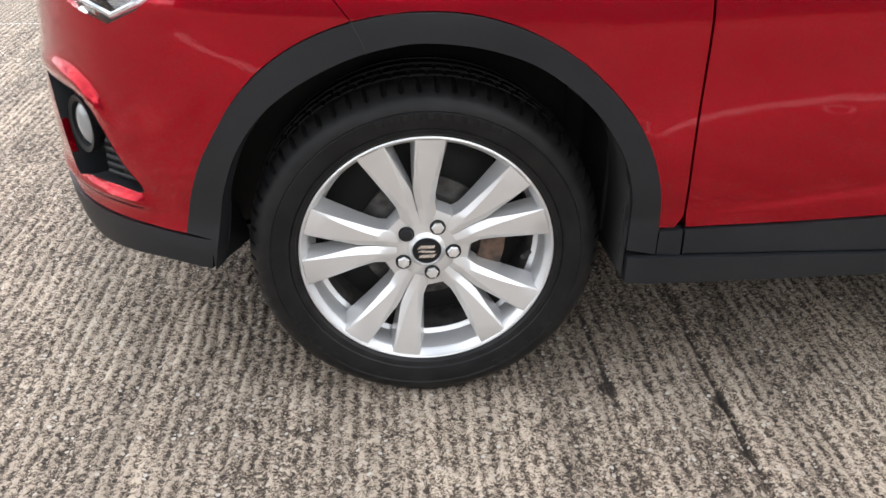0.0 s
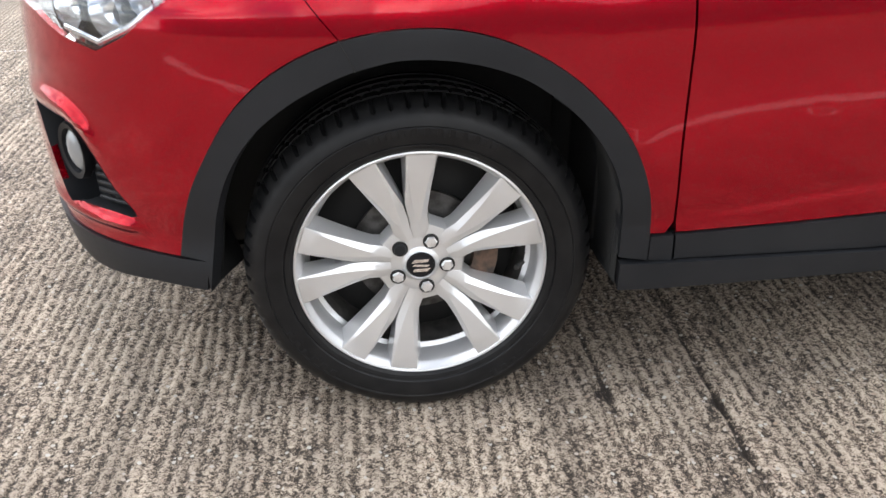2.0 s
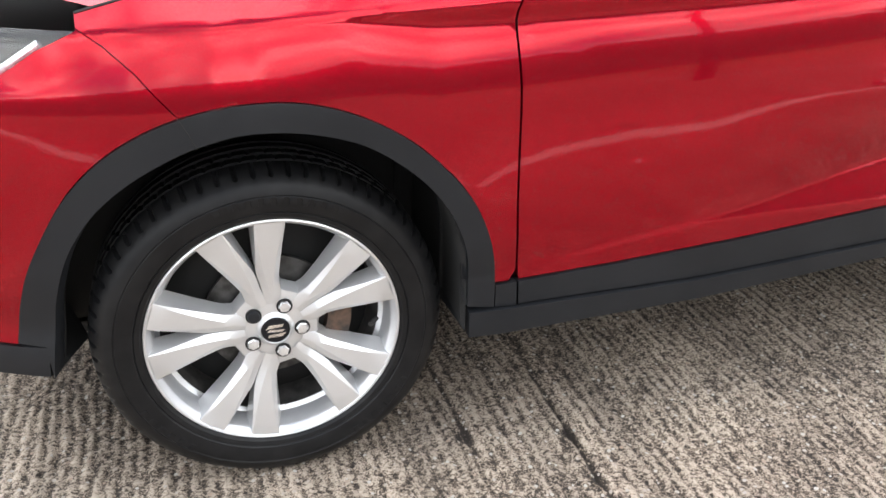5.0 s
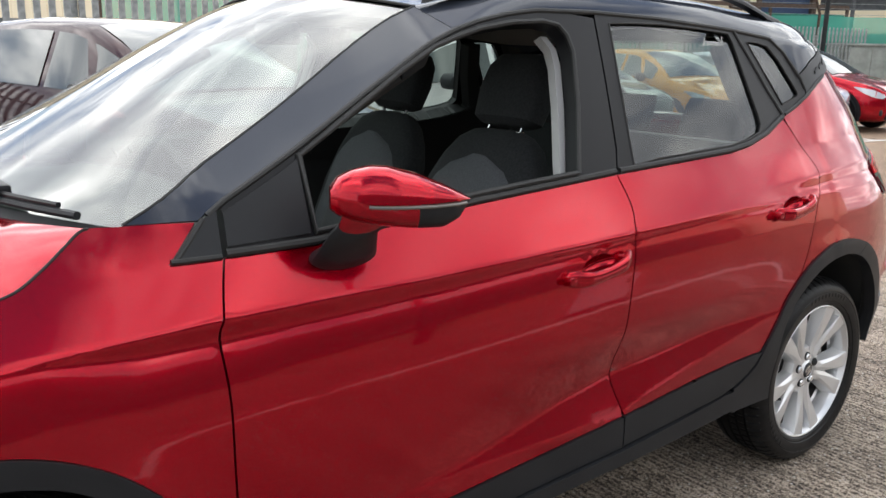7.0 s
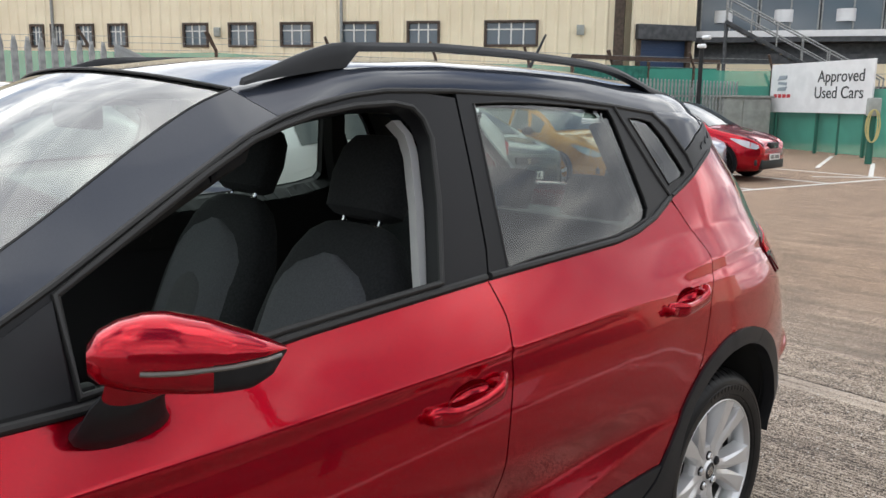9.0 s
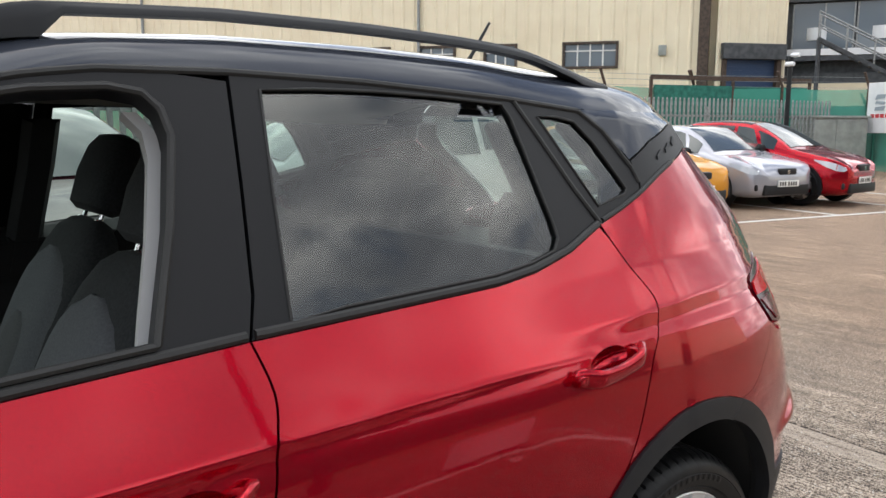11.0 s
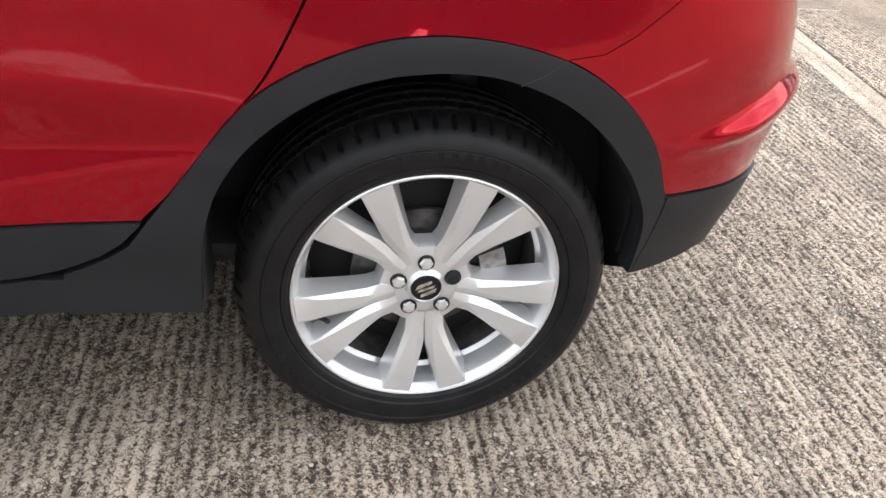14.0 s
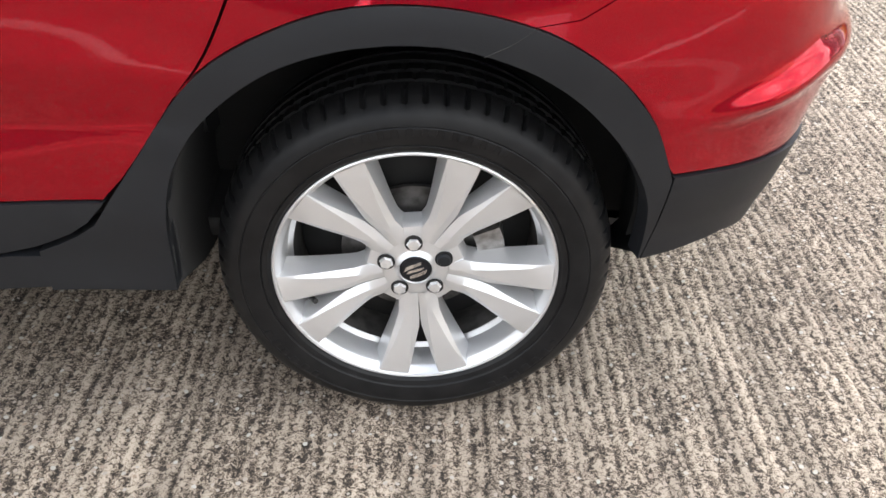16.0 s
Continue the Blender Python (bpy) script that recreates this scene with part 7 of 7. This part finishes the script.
screen_fence([(7.0, 24.0), (12.0, 19.6), (24.3, 15.2), (29.2, 11.9)], 2.75)
screen_fence([(29.2, 11.9), (25.2, 5.6), (24.0, 2.0)], 2.1, 0.0, False)

# ---- the warehouse, office block and sign ----
CLADDING = speckle(material("cream_profiled_cladding", (0.82, 0.72, 0.53), 0.55), 0.7, (0.76, 0.66, 0.48), (0.86, 0.77, 0.58), 0.3, 0.7)
RUST_FRAME = speckle(material("brown_window_frame", (0.06, 0.04, 0.03), 0.7), 9, (0.04, 0.028, 0.02), (0.09, 0.06, 0.045))
PVC = material("white_window_bar", (0.7, 0.7, 0.68), 0.5)
DARK_STEEL = speckle(material("dark_grey_steelwork", (0.07, 0.075, 0.085), 0.5, 0.3), 5, (0.05, 0.055, 0.062), (0.09, 0.095, 0.105))
SIGN_WHITE = speckle(material("white_sign_board", (0.75, 0.76, 0.78), 0.4), 3, (0.70, 0.71, 0.73), (0.78, 0.79, 0.81))
INK = material("dark_grey_lettering", (0.04, 0.045, 0.05), 0.5)
SIGN_RED = material("sign_red_bar", (0.55, 0.05, 0.06), 0.5)
SIGN_SILVER = material("sign_silver_mark", (0.36, 0.40, 0.46), 0.4, 0.3)
BLUE_DOOR = material("blue_roller_door", (0.02, 0.05, 0.12), 0.5)
CABINET = speckle(material("grey_green_cabinet_paint", (0.30, 0.32, 0.30), 0.6), 4, (0.25, 0.27, 0.25), (0.34, 0.36, 0.34))
OFFICE_GLASS = material("office_glass", (0.10, 0.13, 0.16), 0.05, 0.0, Coat_Weight=0.5)


def wall_frame(a, b):
    """A frame whose x runs along the wall from a to b and whose -y faces the yard."""
    a, b = Vector((*a, 0)), Vector((*b, 0))
    d = (b - a).normalized()
    return Matrix.Translation(a) @ Matrix.Rotation(math.atan2(d.y, d.x), 4, "Z"), (b - a).length


def cladding(bm, x0, x1, z0, z1, pitch=0.5):
    """Profiled sheet: shallow troughs with upright ribs."""
    xs_, ys_ = [x0], [0]
    x = math.floor(x0 / pitch) * pitch
    while x < x1 - 1e-6:
        for dx, dy in ((0, 0), (0.06, -0.045), (0.12, -0.045), (0.18, 0.0)):
            if x0 < x + dx < x1:
                xs_.append(x + dx)
                ys_.append(dy)
        x += pitch
    xs_.append(x1)
    ys_.append(0)
    lo = [bm.verts.new((p, q, z0)) for p, q in zip(xs_, ys_)]
    hi = [bm.verts.new((p, q, z1)) for p, q in zip(xs_, ys_)]
    for k in range(len(lo) - 1):
        bm.faces.new((lo[k], lo[k + 1], hi[k + 1], hi[k]))


hall = thing("warehouse", "cream profiled-metal warehouse with a row of small windows", "building")
M, length = wall_frame((6.0, 55.2), (29.3, 18.3))
wins = []
EYE9 = Vector((0.241, -1.117, 1.451))


def along_wall(slope):
    """Distance along the wall at which a sight line of that slope meets it."""
    a, b = Vector((6.0, 55.2)), Vector((29.3, 18.3))
    d = (b - a).normalized()
    # eye + k * (slope, 1) = a + s * d
    s = (slope * (a.y - EYE9.y) - (a.x - EYE9.x)) / (d.x - slope * d.y)
    return s


for s0, s1 in ((0.341, 0.352), (0.363, 0.374), (0.392, 0.408), (0.429, 0.448), (0.525, 0.555), (0.590, 0.626), (0.671, 0.719), (0.776, 0.841), (0.908, 0.971), (1.089, 1.223)):
    wins.append((along_wall(s0), along_wall(s1)))
Z0, Z1 = 3.85, 4.72
edges_x = [0.0]
for a, b in wins:
    edges_x += [a, b]
edges_x.append(length)
bm = bmesh.new()
cladding(bm, 0, length, Z1, 9.0)
cladding(bm, 0, length, 0.0, Z0)
for k in range(0, len(edges_x) - 1, 2):
    cladding(bm, edges_x[k], edges_x[k + 1], Z0, Z1)
box(bm, (0, 0.3, 0), (length, 14.0, 8.9))
wall = part("wall", bm, CLADDING, hall, "", False)
for a, b in wins:
    w = new("window")
    w.parent = hall
    bm = bmesh.new()
    t = 0.10
    box(bm, (a - t, -0.09, Z0 - t), (b + t, 0.02, Z0), 0.0)
    box(bm, (a - t, -0.09, Z1), (b + t, 0.02, Z1 + t), 0.0)
    box(bm, (a - t, -0.09, Z0), (a, 0.02, Z1), 0.0)
    box(bm, (b, -0.09, Z0), (b + t, 0.02, Z1), 0.0)
    part("frame", bm, RUST_FRAME, w, "brown window frame", False)
    bm = bmesh.new()
    n = 3 if (b - a) < 2.0 else 4
    for k in range(1, n):
        x = a + (b - a) * k / n
        box(bm, (x - 0.03, -0.01, Z0), (x + 0.03, 0.03, Z1), 0.0)
    box(bm, (a, -0.005, (Z0 + Z1) / 2 + 0.15), (b, 0.03, (Z0 + Z1) / 2 + 0.2), 0.0)
    part("glazing_bar", bm, PVC, w, "", False)
    bm = bmesh.new()
    box(bm, (a, 0.03, Z0), (b, 0.05, Z1), 0.0)
    part("pane", bm, OFFICE_GLASS, w, "", False)
    w.matrix_basis = Matrix.Identity(4)
for x in (along_wall(0.365), along_wall(0.775)):
    bm = bmesh.new()
    tube(bm, [(x, -0.12, 0), (x, -0.12, 8.8)], 0.07, 8)
    part("downpipe", bm, GALV, hall, "grey downpipe")
for sl in (0.572, 1.36):
    bm = bmesh.new()
    x = along_wall(sl)
    box(bm, (x - 0.15, -0.2, 4.2), (x + 0.15, -0.05, 4.6), 0.03)
    part("wall_lamp", bm, CABINET, hall, "small wall lamp")
bm = bmesh.new()
box(bm, (length - 0.25, -0.25, 0), (length + 0.15, 0.2, 9.0), 0.02)
part("corner_post", bm, RUST_FRAME, hall, "brown steel corner post", False)
bm = bmesh.new()
box(bm, (-0.3, -0.4, 8.9), (length + 0.3, 14.4, 9.3), 0.05)
part("roof", bm, DARK_STEEL, hall, "", False)
hall.matrix_basis = M

# loading bay beside it
bay = thing("loading_bay", "cream clad loading bay with blue roller door", "building")
M2, l2 = wall_frame((29.6, 18.0), (32.2, 16.6))
bm = bmesh.new()
cladding(bm, 0, l2, 4.2, 9.0, 0.4)
cladding(bm, 0, 0.35, 0, 4.2, 0.4)
cladding(bm, l2 - 0.3, l2, 0, 4.2, 0.4)
box(bm, (0, 0.5, 0), (l2, 6, 8.8))
part("wall", bm, CLADDING, bay, "", False)
bm = bmesh.new()
box(bm, (0.35, 0.13, 0), (l2 - 0.3, 0.18, 4.2))
roller = part("roller_door", bm, BLUE_DOOR, bay, "dark blue roller door", False)
bm = bmesh.new()
box(bm, (0.35, 0.1, 0.0), (l2 - 0.3, 0.14, 0.13), 0.0)
slat = part("slat", bm, BLUE_DOOR, roller, "", False)
for k in range(1, 30):
    ob = new("slat", slat.data)
    ob.parent = roller
    ob.matrix_basis = Matrix.Translation((0, 0, 0.14 * k))
bm = bmesh.new()
box(bm, (0.2, -0.25, 4.05), (l2 - 0.1, 0.1, 4.65), 0.02)
part("door_canopy", bm, DARK_STEEL, bay, "grey canopy box", False)
bm = bmesh.new()
box(bm, (0.25, -0.12, 0), (0.42, 0.1, 4.1), 0.0)
box(bm, (l2 - 0.4, -0.12, 0), (l2 - 0.22, 0.1, 4.1), 0.0)
part("door_jamb", bm, RUST_FRAME, bay, "", False)
bay.matrix_basis = M2

# office block with outside stair
office = thing("office_block", "dark steel-clad office block with long windows", "building")
M3, l3 = wall_frame((33.0, 17.4), (40.0, 4.0))
bm = bmesh.new()
box(bm, (0, 0.4, 0), (l3, 9, 8.2))
box(bm, (0, 0.0, 0), (l3, 0.4, 3.6))
box(bm, (0, 0.0, 6.4), (l3, 0.4, 8.2))
box(bm, (0, -0.6, 4.05), (l3, 0.4, 4.25))
part("wall", bm, DARK_STEEL, office, "", False)
bm = bmesh.new()
box(bm, (0, -0.02, 2.3), (l3, 0.0, 3.2))
part("cream_band", bm, CLADDING, office, "", False)
for k in range(6):
    x = 0.5 + k * (l3 - 1) / 6
    w = new("window")
    w.parent = office
    bm = bmesh.new()
    box(bm, (x, 0.30, 4.3), (x + (l3 - 1) / 6 - 0.12, 0.36, 6.35), 0.0)
    part("pane", bm, OFFICE_GLASS, w, "", False)
    bm = bmesh.new()
    for dx in (0, (l3 - 1) / 12, (l3 - 1) / 6 - 0.12):
        box(bm, (x + dx - 0.03, 0.26, 4.3), (x + dx + 0.03, 0.38, 6.35), 0.0)
    part("frame", bm, GALV, w, "", False)
    bm = bmesh.new()
    lathe(bm, [(0.45, 0.0), (0.45, 0.5)], 16)
    bm.transform(Matrix.Translation((x + 0.9, 0.55, 4.9)) @ Matrix.Rotation(radians(90), 4, "X"))
    part("blind", bm, SIGN_WHITE, w, "")
bm = bmesh.new()
box(bm, (0, -0.65, 4.25), (l3, -0.58, 4.5), 0.0)
part("walkway_edge", bm, SIGN_WHITE, office, "", False)
office.matrix_basis = M3

stair = thing("outside_stair", "dark steel outside staircase with tube handrails", "staircase")
top, foot = Vector((30.9, 14.6, 4.6)), Vector((33.2, 9.6, 1.55))
way_s = foot - top
side_s = Vector((way_s.y, -way_s.x, 0)).normalized() * 0.55
for s in (1, -1):
    bm = bmesh.new()
    tube(bm, [top + side_s * s, foot + side_s * s], 0.09, 4)
    part("stringer", bm, DARK_STEEL, stair)
    for h in (0.5, 0.95):
        bm = bmesh.new()
        tube(bm, [top + side_s * s + Vector((0, 0, h)), foot + side_s * s + Vector((0, 0, h))], 0.028, 8)
        part("handrail", bm, GALV, stair)
    for k in range(7):
        p = top + way_s * k / 6 + side_s * s
        bm = bmesh.new()
        tube(bm, [p, p + Vector((0, 0, 0.97))], 0.025, 6)
        part("baluster", bm, GALV, stair)
for k in range(17):
    p = top + way_s * (k + 0.5) / 17
    bm = bmesh.new()
    box(bm, (-0.55, -0.12, -0.02), (0.55, 0.12, 0.02), 0.0, Matrix.Translation(p) @ Matrix.Rotation(math.atan2(side_s.y, side_s.x), 4, "Z"))
    part("tread", bm, DARK_STEEL, stair, "", False)
for p in (top, foot, top + way_s * 0.5):
    for s in (1, -1):
        bm = bmesh.new()
        q = p + side_s * s
        tube(bm, [q, Vector((q.x, q.y, 0))], 0.05, 6)
        part("leg", bm, DARK_STEEL, stair)

# sign board on the fence
sign = thing("sign_board", "white board lettered Approved Used Cars with silver emblem", "sign")
M4, l4 = wall_frame((28.87, 11.63), (26.3, 7.45))
S0, S1 = 1.28, 2.87
bm = bmesh.new()
box(bm, (0, -0.14, S0), (l4, -0.08, S1), 0.01)
part("board", bm, SIGN_WHITE, sign, "", False)
for x in (0.3, l4 / 2, l4 - 0.3):
    bm = bmesh.new()
    box(bm, (x - 0.04, -0.08, 0), (x + 0.04, 0.0, S1 - 0.1))
    part("sign_post", bm, FENCE_GREEN, sign, "", False)
for text, z in (("Approved", 2.24), ("Used Cars", 1.74)):
    cu = bpy.data.curves.new("lettering", "FONT")
    cu.body, cu.size, cu.extrude, cu.align_x = text, 0.52, 0.006, "RIGHT"
    tmp = new("lettering", cu)
    me = bpy.data.meshes.new_from_object(tmp)
    bpy.data.objects.remove(tmp)
    ob = new("lettering", me)
    me.materials.append(INK)
    ob.parent = sign
    ob["label"] = "dark grey sign lettering"
    ob.matrix_basis = Matrix.Translation((l4 - 0.35, -0.148, z)) @ Matrix.Rotation(radians(90), 4, "X")
bm = bmesh.new()
for pts in ([(0, 0.34), (0.09, 0.5), (0.5, 0.5), (0.46, 0.38), (0.12, 0.36)], [(0.02, 0.22), (0.06, 0.30), (0.52, 0.27), (0.46, 0.18)], [(0.52, 0.14), (0.44, 0.0), (0.0, 0.0), (0.05, 0.11), (0.40, 0.13)]):
    prism(bm, [(0.40 + p[0], 1.99 + p[1]) for p in pts], -0.16, -0.142)
part("emblem", bm, SIGN_SILVER, sign, "silver emblem bars", False)
bm = bmesh.new()
for k in range(4):
    box(bm, (0.22 + 0.24 * k, -0.152, 1.76), (0.40 + 0.24 * k, -0.142, 1.88))
part("name_bar", bm, SIGN_RED, sign, "red name bars", False)
sign.matrix_basis = M4

# cabinet, charger post, camera pole
cab = thing("service_cabinet", "grey-green steel service cabinet by the fence", "cabinet")
bm = bmesh.new()
box(bm, (0, 0, 0), (2.2, 0.7, 1.75), 0.02)
box(bm, (-0.06, -0.08, 1.75), (2.26, 0.76, 1.82), 0.01)
part("body", bm, CABINET, cab, "", False)
for k in range(2):
    bm = bmesh.new()
    box(bm, (0.06 + 1.06 * k, -0.025, 0.1), (1.08 + 1.06 * k, 0.0, 1.68), 0.008)
    part("door", bm, CABINET, cab, "", False)
cab.matrix_basis = wall_frame((26.5, 12.6), (28.5, 11.4))[0]
post = thing("charger_post", "dark vehicle charger post with coiled pale cable", "charger")
bm = bmesh.new()
tube(bm, [(0, 0, 0), (0, 0, 1.5)], 0.09, 12)
part("post", bm, FENCE_GREEN, post)
bm = bmesh.new()
box(bm, (-0.16, -0.14, 1.25), (0.16, 0.12, 1.72), 0.04)
part("charger", bm, CABINET, post)
bm = bmesh.new()
tube(bm, [(0.14 * math.sin(a) * (1 + 0.3 * math.sin(a * 0.37)), -0.16 - 0.01 * math.sin(a * 2), 1.0 + 0.42 * math.cos(a)) for a in np.linspace(0, 18, 90)], 0.016, 6)
part("cable", bm, material("pale_cable", (0.5, 0.45, 0.2), 0.6), post, "coiled yellow-grey cable")
post.matrix_basis = Matrix.Translation((23.6, 6.6, 0)) @ Matrix.Rotation(radians(-60), 4, "Z")
pole = thing("camera_pole", "black pole with white security cameras", "pole")
bm = bmesh.new()
tube(bm, [(0, 0, 0), (0, 0, 3.5)], 0.07, 10)
part("mast", bm, PLASTIC, pole)
for dx in (-0.14, 0.14):
    bm = bmesh.new()
    lathe(bm, [(0.001, -0.16), (0.065, -0.15), (0.072, 0.0), (0.06, 0.11), (0.001, 0.13)], 14)
    bm.transform(Matrix.Translation((dx, -0.05, 3.45 + dx)))
    part("security_camera", bm, SIGN_WHITE, pole)
pole.matrix_basis = Matrix.Translation((25.0, 12.35, 0))
# brown cross rail with green sheeting by the bay
gate = thing("yard_gate", "brown steel gate frame with green sheeting", "gate")
M5, l5 = wall_frame((22.6, 15.6), (28.2, 13.4))
bm = bmesh.new()
for x in (0, l5 / 2, l5):
    box(bm, (x - 0.04, -0.04, 0), (x + 0.04, 0.04, 3.0))
box(bm, (0, -0.06, 2.92), (l5, 0.06, 3.05))
part("frame", bm, RUST, gate, "", False)
bm = bmesh.new()
box(bm, (0.1, -0.02, 0.1), (l5 - 0.1, 0.02, 2.75))
part("sheeting", bm, NET, gate, "deep green sheeting", False)
gate.matrix_basis = M5

# lamp post and cream hall across the yard, mirrored in the car's side
lamp_post = thing("lamp_post", "grey tapered steel lamp post with two arms", "lamp post")
bm = bmesh.new()
tube(bm, [(0, 0, 0), (0, 0, 1.2), (0, 0, 1.25), (0, 0, 6.6)], 0.06, 14, radii=[0.075, 0.075, 0.05, 0.035])
part("post", bm, DARK_STEEL, lamp_post)
for side in (1, -1):
    bm = bmesh.new()
    tube(bm, [(0, 0, 6.5), (0.35 * side, 0, 6.62), (0.9 * side, 0, 6.66)], 0.028, 8)
    arm = part("arm", bm, DARK_STEEL, lamp_post)
    bm = bmesh.new()
    box(bm, (0.85 * side - 0.28, -0.13, 6.60), (0.85 * side + 0.28, 0.13, 6.72), 0.04)
    part("lamp_head", bm, DARK_STEEL, arm)
lamp_post.matrix_basis = Matrix.Translation((3.62, -4.2, 0)) @ Matrix.Rotation(radians(20), 4, "Z")
# unseen white board, added to put a pale patch in the doors' reflections
board = thing("reflection_board", "plain white unseen board added for its reflection in the doors", "sign")
bm = bmesh.new()
box(bm, (3.26, -2.03, 0.04), (3.76, -2.0, 0.56), 0.006)
part("panel", bm, SIGN_WHITE, board, "", False)
for x in (3.36, 3.66):
    bm = bmesh.new()
    box(bm, (x - 0.02, -2.16, 0.0), (x + 0.02, -1.87, 0.04), 0.006)
    part("foot", bm, DARK_STEEL, board, "", False)
shed = thing("far_hall", "cream profiled-metal hall with dark gutter", "building")
M6, l6 = wall_frame((52, -16.5), (26, -16.5))
bm = bmesh.new()
cladding(bm, 0, l6, 0, 7.4)
box(bm, (0, 0.3, 0), (l6, 10, 7.3))
part("wall", bm, CLADDING, shed, "", False)
bm = bmesh.new()
box(bm, (-0.2, -0.25, 7.4), (l6 + 0.2, 10.2, 7.75), 0.03)
part("roof", bm, DARK_STEEL, shed, "", False)
shed.matrix_basis = M6

# plain wall that closes the yard behind the camera's way
BACK_WALL = speckle(material("brown_grey_rendered_wall", (0.13, 0.12, 0.11), 0.85), 1.5, (0.09, 0.085, 0.08), (0.16, 0.15, 0.14))
bm = bmesh.new()
box(bm, (-26, -17.3, 0), (25.9, -17.0, 4.6))
tagged(part("wall_south", bm, BACK_WALL, None, "", False), "plain brown-grey rendered wall closing the yard", "wall", kind="structure")
